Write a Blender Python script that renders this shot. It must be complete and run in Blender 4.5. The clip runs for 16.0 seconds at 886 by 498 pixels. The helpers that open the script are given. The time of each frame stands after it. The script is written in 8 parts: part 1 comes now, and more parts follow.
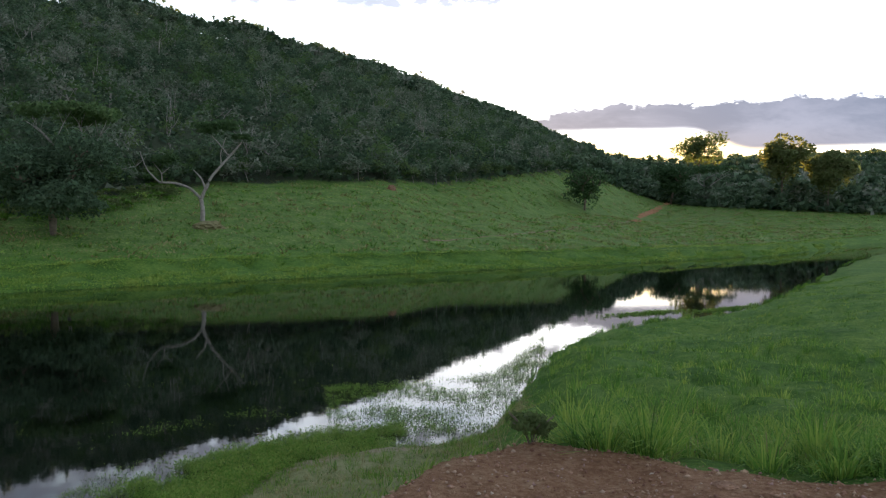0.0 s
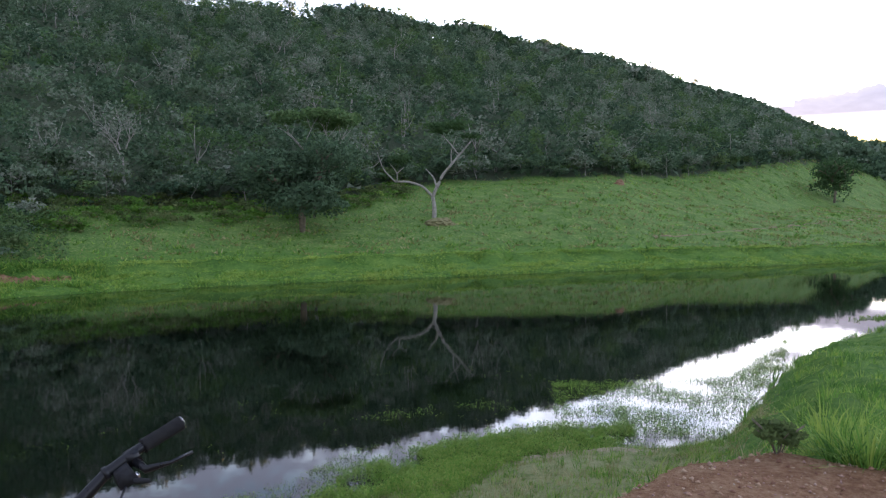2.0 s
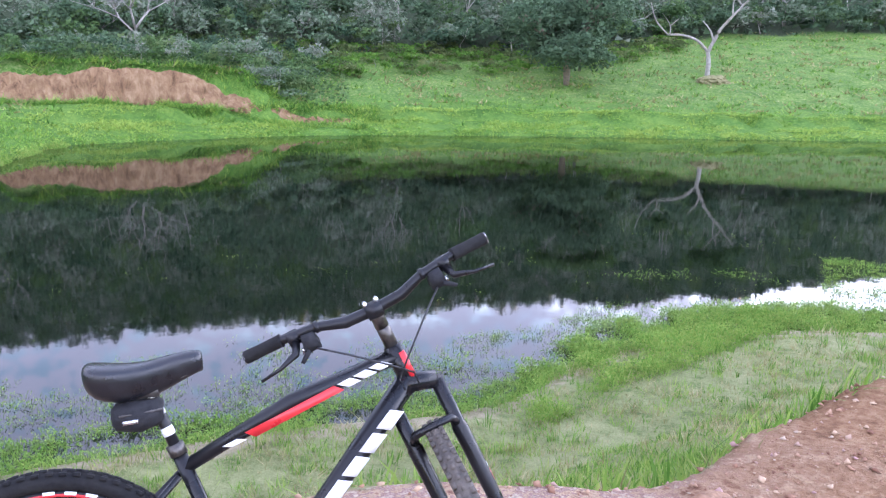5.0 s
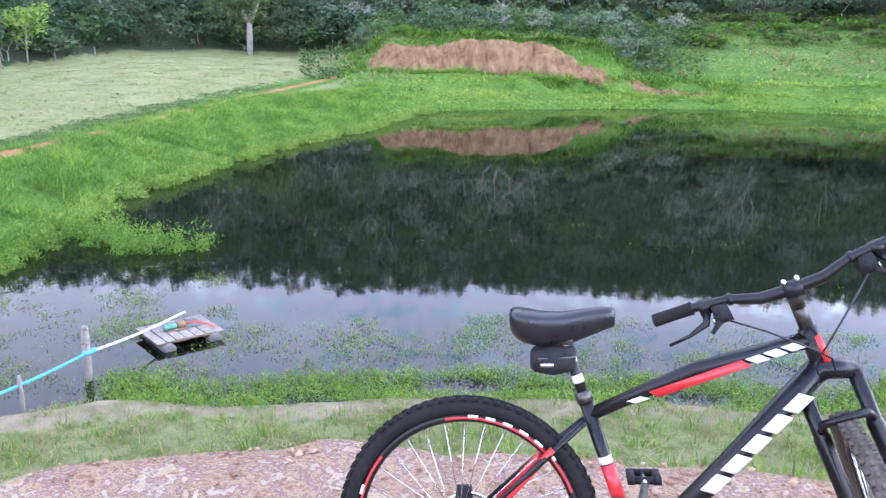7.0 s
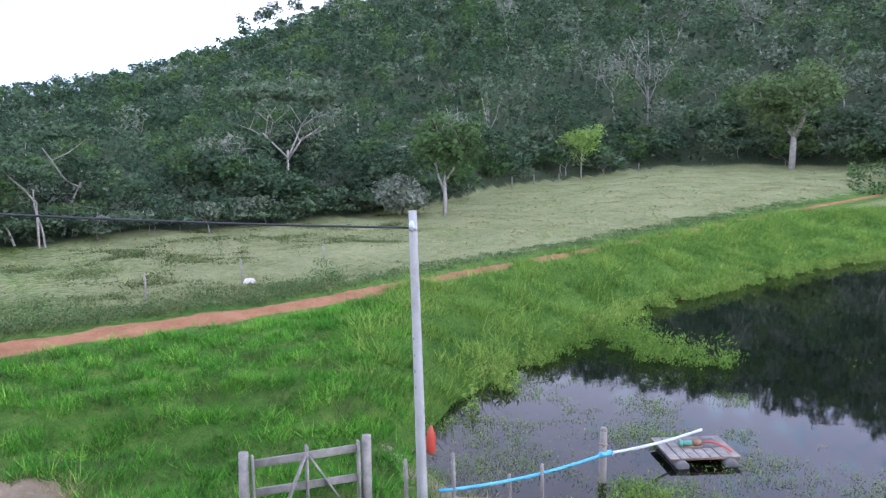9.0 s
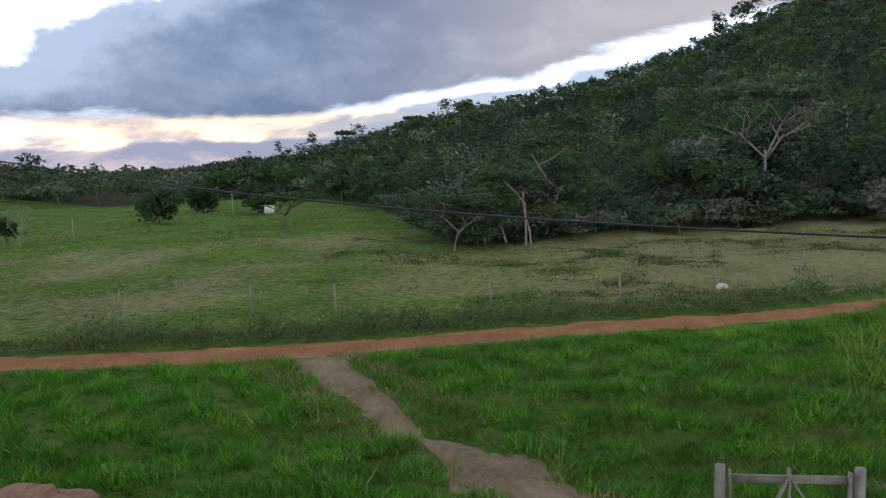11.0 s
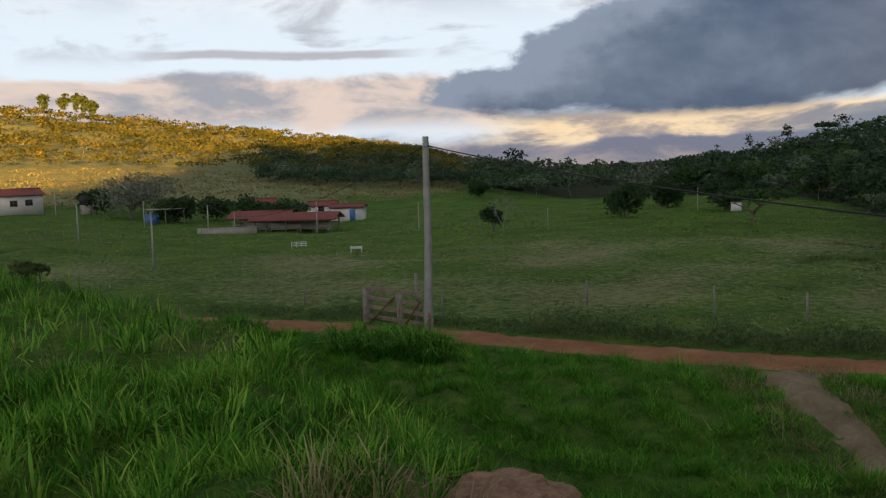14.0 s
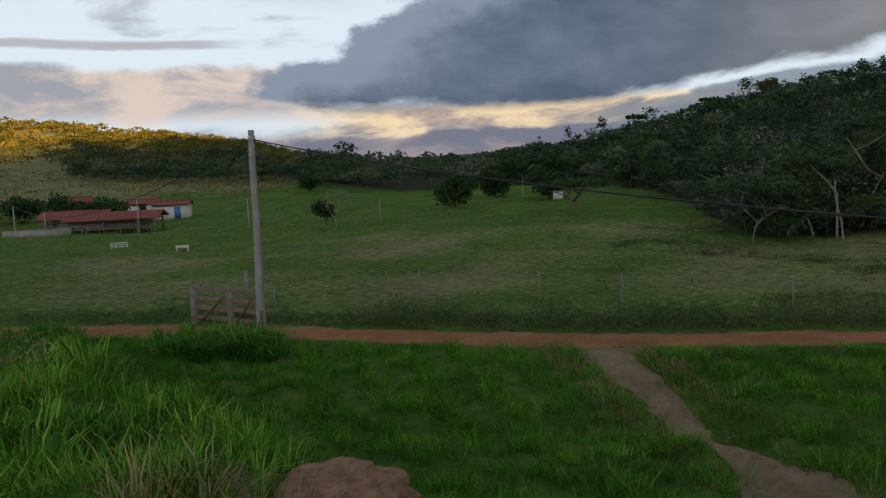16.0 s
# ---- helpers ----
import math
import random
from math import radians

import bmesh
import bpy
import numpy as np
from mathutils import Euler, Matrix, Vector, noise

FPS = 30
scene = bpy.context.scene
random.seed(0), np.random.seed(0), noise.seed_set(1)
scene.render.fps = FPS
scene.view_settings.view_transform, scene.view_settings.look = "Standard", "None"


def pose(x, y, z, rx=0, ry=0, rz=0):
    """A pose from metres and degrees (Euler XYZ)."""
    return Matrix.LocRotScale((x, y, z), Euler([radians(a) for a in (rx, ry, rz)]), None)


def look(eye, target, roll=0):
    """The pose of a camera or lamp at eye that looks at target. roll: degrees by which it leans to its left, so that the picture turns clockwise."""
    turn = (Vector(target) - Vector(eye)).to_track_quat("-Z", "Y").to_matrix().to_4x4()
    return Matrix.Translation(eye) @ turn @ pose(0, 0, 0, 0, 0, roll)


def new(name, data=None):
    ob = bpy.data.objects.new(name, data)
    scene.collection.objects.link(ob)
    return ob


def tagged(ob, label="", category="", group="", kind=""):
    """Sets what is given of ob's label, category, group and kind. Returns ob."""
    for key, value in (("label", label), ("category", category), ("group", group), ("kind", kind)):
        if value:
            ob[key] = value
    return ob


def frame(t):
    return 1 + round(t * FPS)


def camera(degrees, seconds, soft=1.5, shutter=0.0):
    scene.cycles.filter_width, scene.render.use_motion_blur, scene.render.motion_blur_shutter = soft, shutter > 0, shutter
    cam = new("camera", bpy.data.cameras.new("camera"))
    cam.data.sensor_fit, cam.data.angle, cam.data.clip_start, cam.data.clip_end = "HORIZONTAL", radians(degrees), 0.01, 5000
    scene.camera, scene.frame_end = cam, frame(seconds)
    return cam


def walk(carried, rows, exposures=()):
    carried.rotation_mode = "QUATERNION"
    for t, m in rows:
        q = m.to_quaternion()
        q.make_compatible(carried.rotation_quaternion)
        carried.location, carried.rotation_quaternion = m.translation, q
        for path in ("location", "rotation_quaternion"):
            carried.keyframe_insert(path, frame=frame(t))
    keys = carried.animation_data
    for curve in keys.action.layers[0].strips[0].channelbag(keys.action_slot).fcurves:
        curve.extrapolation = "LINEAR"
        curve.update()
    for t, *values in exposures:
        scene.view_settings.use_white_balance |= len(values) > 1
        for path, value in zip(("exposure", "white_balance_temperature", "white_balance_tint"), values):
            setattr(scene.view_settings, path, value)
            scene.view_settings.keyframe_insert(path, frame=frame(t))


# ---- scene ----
cam = camera(56.4, 16.0, soft=1.2, shutter=0.06)


def aim(eye, yaw, pitch, roll):
    a, b = radians(yaw), radians(pitch)
    ahead = Vector((-math.sin(a) * math.cos(b), math.cos(a) * math.cos(b), math.sin(b)))
    return look(eye, Vector(eye) + ahead, roll)


# seconds, eye, yaw to the left of +y, pitch up, roll
PATH = [
    (0.0, (0.035, -0.055, 6.247), 0.00, -2.10, -0.10),
    (0.5, (0.034, -0.018, 6.240), 3.87, -2.24, -0.16),
    (1.0, (0.027, 0.027, 6.232), 7.83, -2.31, -0.35),
    (1.5, (0.012, 0.028, 6.232), 11.92, -2.29, -0.46),
    (2.0, (-0.001, 0.025, 6.228), 15.62, -2.28, -0.62),
    (2.5, (-0.016, 0.017, 6.226), 18.45, -2.47, -0.65),
    (3.0, (-0.025, -0.003, 6.221), 20.98, -2.68, -0.56),
    (3.5, (-0.037, -0.031, 6.210), 25.06, -3.46, -0.70),
    (4.0, (-0.046, -0.051, 6.194), 28.21, -6.23, -0.40),
    (4.2, (-0.052, -0.054, 6.187), 29.30, -7.82, -0.15),
    (6.3, (-0.050, -0.256, 6.172), 42.66, -16.73, 1.72),
    (6.5, (-0.065, -0.273, 6.170), 45.55, -16.68, 1.30),
    (7.0, (-0.138, -0.310, 6.173), 56.97, -14.70, 0.99),
    (7.5, (-0.206, -0.276, 6.164), 69.30, -10.54, 0.11),
    (8.0, (-0.327, -0.244, 6.156), 77.52, -8.45, -0.03),
    (8.5, (-0.424, -0.277, 6.150), 84.41, -7.60, 0.02),
    (9.0, (-0.491, -0.300, 6.143), 92.78, -7.12, -0.43),
    (9.5, (-0.525, -0.335, 6.133), 101.91, -7.00, -0.81),
    (10.0, (-0.491, -0.401, 6.154), 110.73, -6.87, -1.39),
    (10.2, (-0.472, -0.445, 6.167), 113.60, -6.67, -1.53),
    (12.3, (-0.355, -0.584, 6.344), 139.84, -6.21, -2.38),
    (12.5, (-0.353, -0.595, 6.365), 141.74, -6.08, -2.27),
    (13.0, (-0.318, -0.589, 6.368), 145.82, -5.92, -2.25),
    (13.5, (-0.292, -0.601, 6.369), 150.97, -5.85, -2.05),
    (14.0, (-0.313, -0.658, 6.355), 155.77, -5.69, -1.86),
    (14.5, (-0.337, -0.710, 6.337), 158.40, -5.74, -1.79),
    (15.0, (-0.333, -0.683, 6.343), 156.75, -5.94, -2.05),
    (15.5, (-0.303, -0.621, 6.360), 151.23, -6.23, -2.47),
    (16.0, (-0.337, -0.567, 6.348), 144.27, -6.60, -2.59),
]

EXPOSURES = [(0.0, 2.68, 5850, 9), (1.5, 3.16, 5640, 15), (2.5, 3.56, 5580, 21), (3.5, 4.07, 5420, 32), (4.2, 4.72, 5500, 30), (6.3, 4.95, 5450, 20), (7.5, 4.98, 5480, 25), (8.0, 5.02, 5440, 28), (8.5, 5.0, 5450, 31), (9.0, 4.28, 5500, 25), (9.5, 3.9, 5700, 18), (10.2, 3.4, 6100, 17), (12.3, 2.12, 6550, 12), (13.0, 2.02, 6600, 12), (14.5, 1.78, 6700, 11), (16.0, 1.75, 6600, 10)]
walk(cam, [(t, aim(eye, yaw, pitch, roll)) for t, eye, yaw, pitch, roll in PATH], EXPOSURES)

# ---- light ----
SUN_YAW, SUN_UP = -7.0, 4.79


class Nodes:
    """A node tree with short ways to add maths."""

    def __init__(self, tree):
        self.t = tree
        tree.nodes.clear()

    def put(self, kind, **inputs):
        n = self.t.nodes.new(kind)
        for key, v in inputs.items():
            self.set(n.inputs[int(key[1:]) if key[0] == "i" and key[1:].isdigit() else key.replace("_", " ")], v)
        return n

    def set(self, sock, v):
        if isinstance(v, bpy.types.NodeSocket):
            self.t.links.new(v, sock)
        else:
            sock.default_value = v

    def m(self, op, a, b=0.0, c=0.0):
        n = self.t.nodes.new("ShaderNodeMath")
        n.operation = op
        for k, v in enumerate((a, b, c)):
            self.set(n.inputs[k], v)
        return n.outputs[0]

    def step(self, x, lo, hi, a=0.0, b=1.0):
        n = self.t.nodes.new("ShaderNodeMapRange")
        n.interpolation_type = "SMOOTHSTEP"
        if isinstance(lo, (int, float)) and lo > hi:
            lo, hi, a, b = hi, lo, b, a
        for k, v in enumerate((x, lo, hi, a, b)):
            self.set(n.inputs[k], v)
        return n.outputs[0]

    def mix(self, f, a, b, kind="MIX"):
        n = self.t.nodes.new("ShaderNodeMix")
        n.data_type, n.blend_type = "RGBA", kind
        self.set(n.inputs[0], f)
        self.set(n.inputs[6], a)
        self.set(n.inputs[7], b)
        return n.outputs[2]

    def noise(self, vec, scale, detail=4.0, rough=0.55, dist=0.0, out=0):
        n = self.t.nodes.new("ShaderNodeTexNoise")
        for k, v in (("Vector", vec), ("Scale", scale), ("Detail", detail), ("Roughness", rough), ("Distortion", dist)):
            self.set(n.inputs[k], v)
        return n.outputs[out]

    def ramp(self, x, stops):
        n = self.t.nodes.new("ShaderNodeValToRGB")
        el = n.color_ramp.elements
        while len(el) < len(stops):
            el.new(0.5)
        for e, (p, c) in zip(el, stops):
            e.position, e.color = p, (*c, 1.0) if len(c) == 3 else c
        self.set(n.inputs[0], x)
        return n.outputs[0]


def rgb(r, g, b):
    return (r, g, b, 1.0)


world = bpy.data.worlds.new("evening_sky")
scene.world = world
world.use_nodes = True
k = Nodes(world.node_tree)
sky = k.put("ShaderNodeTexSky")
sky.sky_type, sky.sun_disc = "NISHITA", False
sky.sun_elevation, sky.sun_rotation = radians(SUN_UP), radians(-SUN_YAW)
way = k.put("ShaderNodeTexCoord").outputs["Generated"]
sep = k.put("ShaderNodeSeparateXYZ", Vector=way).outputs
# yaw to the left of +y from -120 to 240 degrees, and height, both in degrees
turned = k.m("ARCTAN2", sep[0], k.m("MULTIPLY", sep[1], -1.0))
az = k.m("ADD", k.m("MULTIPLY", turned, 57.2958), 180.0)
az = k.m("SUBTRACT", k.m("FLOORED_MODULO", k.m("ADD", az, 120.0), 360.0), 120.0)
el = k.m("MULTIPLY", k.m("ARCSINE", sep[2]), 57.2958)
flat = k.put("ShaderNodeCombineXYZ", X=k.m("MULTIPLY", az, 0.045), Y=k.m("MULTIPLY", el, 0.13), Z=0.0).outputs[0]
fine = k.noise(flat, 2.4, 9.0, 0.6, 0.3)
soft = k.noise(flat, 0.8, 4.0, 0.5)
wob = k.m("MULTIPLY", k.m("SUBTRACT", fine, 0.5), 9.0)
wob2 = k.m("MULTIPLY", k.m("SUBTRACT", soft, 0.5), 10.0)
e1 = k.m("ADD", el, k.m("MULTIPLY", wob, 0.35))
a1 = k.m("ADD", az, k.m("MULTIPLY", wob2, 1.2))
# clear evening sky: white round the hidden sun, pale blue away from it
glow = k.step(k.m("ABSOLUTE", k.m("SUBTRACT", az, SUN_YAW)), 12.0, 85.0, 1.0, 0.0)
high = k.mix(glow, rgb(1.25, 1.44, 1.62), rgb(3.2, 3.0, 2.75))
pale_high = k.mix(k.step(fine, 0.38, 0.6), rgb(0.78, 0.83, 0.96), rgb(1.5, 1.55, 1.6))
sun_high = k.mix(k.step(fine, 0.36, 0.62), rgb(1.5, 1.6, 1.75), rgb(2.6, 2.6, 2.55))
high = k.mix(k.step(el, 8.8, 14.0), high, k.mix(glow, pale_high, sun_high))
high = k.mix(k.step(el, 22.0, 48.0), high, rgb(0.33, 0.41, 0.56))
# thin grey cloud high over the wooded hill
veil = k.m("MULTIPLY", k.m("MULTIPLY", k.step(el, 11.0, 20.0), k.step(a1, 8.0, 20.0)), k.step(a1, 96.0, 120.0, 1.0, 0.0))
high = k.mix(veil, high, k.mix(k.step(fine, 0.4, 0.62), rgb(0.29, 0.4, 0.48), rgb(0.45, 0.59, 0.65)))
gold = k.m("MULTIPLY", k.step(k.m("ABSOLUTE", k.m("SUBTRACT", az, -13.0)), 4.0, 20.0, 1.0, 0.0), k.step(el, 4.6, 6.2, 1.0, 0.0))
high = k.mix(gold, high, rgb(3.4, 2.3, 1.0))
# broken cloud, thin
thin = k.m("MULTIPLY", k.step(k.m("ADD", fine, k.m("MULTIPLY", soft, 0.6)), 0.84, 1.0), k.step(el, 6.5, 8.5))
high = k.mix(k.m("MULTIPLY", thin, 0.6), high, rgb(0.55, 0.55, 0.62))
# grey-violet bank over the sunset
bank_top = k.m("ADD", k.step(az, -9.5, -4.8, 7.45, 6.45), k.m("MULTIPLY", k.m("ADD", az, 10.0), -0.012))
cauliflower = k.noise(k.put("ShaderNodeCombineXYZ", X=k.m("MULTIPLY", az, 0.16), Y=k.m("MULTIPLY", el, 0.3), Z=5.0).outputs[0], 3.4, 6.0, 0.62)
puffed = k.m("ADD", el, k.m("MULTIPLY", k.m("SUBTRACT", cauliflower, 0.5), 2.6))
flat_base = k.m("ADD", k.m("ADD", el, k.m("MULTIPLY", wob, 0.1)), k.step(az, -21.0, -16.0, 1.4, 0.0))
bank = k.m("MULTIPLY", k.step(flat_base, 5.55, 6.15), k.step(k.m("SUBTRACT", puffed, bank_top), -0.18, 0.18, 1.0, 0.0))
bank = k.m("MULTIPLY", bank, k.step(a1, -7.5, -3.5, 1.0, 0.0))
# small torn clouds above the bank and high up
scrap = k.m("MULTIPLY", k.step(puffed, 8.55, 8.9), k.step(puffed, 9.2, 9.6, 1.0, 0.0))
scrap = k.m("MULTIPLY", scrap, k.m("MAXIMUM", k.m("MULTIPLY", k.step(az, -8.6, -7.6), k.step(az, -6.6, -5.6, 1.0, 0.0)), k.m("MULTIPLY", k.step(az, -4.8, -3.6), k.step(az, -1.6, 0.2, 1.0, 0.0))))
scrap = k.m("MAXIMUM", scrap, k.m("MULTIPLY", k.step(puffed, 13.8, 14.6), k.m("MULTIPLY", k.step(a1, -8.0, -4.0), k.step(cauliflower, 0.4, 0.52))))
high = k.mix(k.m("MULTIPLY", scrap, 0.85), high, rgb(0.5, 0.49, 0.56))
high = k.mix(k.m("MULTIPLY", bank, 0.97), high, k.mix(k.step(fine, 0.4, 0.65), rgb(0.17, 0.2, 0.3), rgb(0.33, 0.34, 0.44)))
# low haze bands down the valley
pink = k.m("MULTIPLY", k.m("MULTIPLY", k.step(e1, 2.0, 3.6), k.step(e1, 5.9, 6.6, 1.0, 0.0)), k.step(a1, 146.0, 156.0))
high = k.mix(k.m("MULTIPLY", pink, 0.9), high, k.mix(k.step(fine, 0.38, 0.56), rgb(0.52, 0.53, 0.62), rgb(1.25, 1.0, 0.86)))
streak = k.m("MULTIPLY", k.step(k.m("ABSOLUTE", k.m("SUBTRACT", k.m("ADD", el, k.m("MULTIPLY", wob, 0.1)), 7.7)), 0.15, 0.4, 1.0, 0.0), k.m("MULTIPLY", k.step(a1, 156.0, 160.0), k.step(a1, 172.0, 178.0, 1.0, 0.0)))
high = k.mix(k.m("MULTIPLY", streak, 0.7), high, rgb(0.62, 0.58, 0.62))
low = k.m("MULTIPLY", k.step(e1, 1.2, 2.6, 1.0, 0.0), k.step(a1, 108.0, 120.0))
high = k.mix(low, high, k.mix(k.step(fine, 0.45, 0.6), rgb(0.3, 0.33, 0.45), rgb(0.58, 0.52, 0.56)))
cream = k.m("MULTIPLY", k.m("MULTIPLY", k.step(e1, 1.2, 1.8), k.step(el, 3.0, 3.8, 1.0, 0.0)), k.m("MULTIPLY", k.step(a1, 112.0, 122.0), k.step(a1, 149.0, 156.0, 1.0, 0.0)))
high = k.mix(cream, high, k.mix(k.step(fine, 0.42, 0.56), rgb(0.66, 0.56, 0.54), rgb(1.55, 1.22, 0.8)))
# big dark cloud over the valley
lower = k.m("ADD", k.m("MULTIPLY", k.m("MAXIMUM", k.m("SUBTRACT", 133.0, az), 0.0), 0.17), k.m("MULTIPLY", k.m("MAXIMUM", k.m("SUBTRACT", az, 150.0), 0.0), 0.16))
lower = k.m("ADD", lower, 2.9)
upper = k.m("SUBTRACT", 10.9, k.m("MULTIPLY", k.m("SUBTRACT", az, 144.0), 0.45))
billows = k.noise(k.put("ShaderNodeCombineXYZ", X=k.m("MULTIPLY", az, 0.075), Y=k.m("MULTIPLY", el, 0.12), Z=7.0).outputs[0], 2.6, 7.0, 0.6)
e2 = k.m("ADD", el, k.m("MULTIPLY", k.m("SUBTRACT", billows, 0.5), 7.0))
dark = k.m("MULTIPLY", k.step(k.m("SUBTRACT", e1, lower), -0.2, 0.7), k.step(k.m("SUBTRACT", upper, e2), -0.5, 0.8))
dark = k.m("MULTIPLY", dark, k.m("MULTIPLY", k.step(az, 60.0, 100.0), k.step(a1, 158.0, 170.0, 1.0, 0.0)))
puff = k.put("ShaderNodeCombineXYZ", X=k.m("MULTIPLY", az, 0.075), Y=k.m("MULTIPLY", el, 0.12), Z=3.0).outputs[0]
lumpy = k.noise(puff, 2.2, 6.0, 0.55, 0.2)
deep = k.m("ADD", k.m("MULTIPLY", k.step(k.m("SUBTRACT", upper, e2), 0.0, 5.0, 1.0, 0.0), 0.4), k.m("MULTIPLY", k.m("ADD", lumpy, soft), 0.5))
shade = k.mix(k.step(deep, 0.42, 0.86), rgb(0.12, 0.18, 0.3), rgb(0.41, 0.51, 0.67))
shade = k.mix(k.step(az, 108.0, 136.0, 1.0, 0.0), shade, k.mix(k.step(deep, 0.42, 0.86), rgb(0.4, 0.4, 0.43), rgb(0.68, 0.67, 0.69)))
second = k.m("MULTIPLY", k.step(k.m("SUBTRACT", e1, k.m("SUBTRACT", lower, 2.3)), -0.3, 0.3), k.step(k.m("SUBTRACT", e1, k.m("SUBTRACT", lower, 0.45)), -0.25, 0.25, 1.0, 0.0))
second = k.m("MULTIPLY", second, k.m("MULTIPLY", k.step(az, 98.0, 112.0), k.step(a1, 128.0, 138.0, 1.0, 0.0)))
high = k.mix(k.m("MULTIPLY", second, 0.85), high, rgb(0.32, 0.4, 0.53))
high = k.mix(dark, high, shade)
below = k.step(el, -3.0, -0.5, 1.0, 0.0)
high = k.mix(below, high, rgb(0.12, 0.12, 0.1))
lit = k.mix(1.0, high, k.mix(0.006, rgb(0.0, 0.0, 0.0), sky.outputs[0]), "ADD")
bg = k.put("ShaderNodeBackground", Color=lit, Strength=0.17)
k.put("ShaderNodeOutputWorld", Surface=bg.outputs[0])

lamp = bpy.data.lights.new("sun", "SUN")
lamp.energy, lamp.angle, lamp.color = 5.0, radians(0.5), (1.0, 0.53, 0.12)
sun = new("sun", lamp)
a, b = radians(SUN_YAW), radians(SUN_UP)
sun.matrix_world = look((0, 0, 60), (60 * 0 + math.sin(a) * 10, -math.cos(a) * 10, 60 - 10 * math.tan(b)))

# ---- materials ----
def material(name, rough=0.8, metal=0.0, spec=0.3):
    m = bpy.data.materials.new(name)
    m.use_nodes = True
    g = Nodes(m.node_tree)
    b = g.put("ShaderNodeBsdfPrincipled", Roughness=rough, Metallic=metal)
    b.inputs["Specular IOR Level"].default_value = spec
    g.put("ShaderNodeOutputMaterial", Surface=b.outputs[0])
    g.bsdf = b
    g.pos = g.put("ShaderNodeTexCoord").outputs["Object"]
    return m, g


def bump(g, height, strength, distance=0.05):
    n = g.put("ShaderNodeBump", Height=height, Strength=strength, Distance=distance)
    g.set(g.bsdf.inputs["Normal"], n.outputs[0])


def attr(g, name):
    n = g.put("ShaderNodeAttribute")
    n.attribute_name = name
    return n.outputs["Fac"]


def plain(name, a, b, scale=8.0, rough=0.7, metal=0.0, relief=0.2, spec=0.4, fine=60.0):
    """A surface of two close colours with grain and fine relief."""
    m, g = material(name, rough, metal, spec)
    n1, n2 = g.noise(g.pos, scale, 5.0, 0.6), g.noise(g.pos, fine, 3.0, 0.6)
    f = g.m("ADD", g.m("MULTIPLY", n1, 0.65), g.m("MULTIPLY", n2, 0.35))
    g.set(g.bsdf.inputs["Base Color"], g.ramp(f, [(0.35, a), (0.65, b)]))
    g.set(g.bsdf.inputs["Roughness"], g.step(n1, 0.3, 0.7, max(rough - 0.12, 0.04), min(rough + 0.1, 1.0)))
    if relief:
        bump(g, n2, relief, 0.01)
    return m


def leafy(name, a, b, c, through_light=0.3, rough=0.6):
    """Leaves: colour by the tree's own tint and by the single leaf."""
    m, g = material(name, rough, 0.0, 0.06)
    tint = attr(g, "tint")
    isle = g.put("ShaderNodeNewGeometry").outputs["Random Per Island"]
    f = g.m("ADD", g.m("MULTIPLY", tint, 0.68), g.m("MULTIPLY", isle, 0.32))
    col = g.ramp(f, [(0.0, a), (0.5, b), (1.0, c)])
    g.set(g.bsdf.inputs["Base Color"], col)
    tr = g.put("ShaderNodeBsdfTranslucent", Color=col)
    mx = g.put("ShaderNodeMixShader", Fac=through_light)
    g.set(mx.inputs[1], g.bsdf.outputs[0])
    g.set(mx.inputs[2], tr.outputs[0])
    out = [n for n in m.node_tree.nodes if n.type == "OUTPUT_MATERIAL"][0]
    g.set(out.inputs[0], mx.outputs[0])
    return m


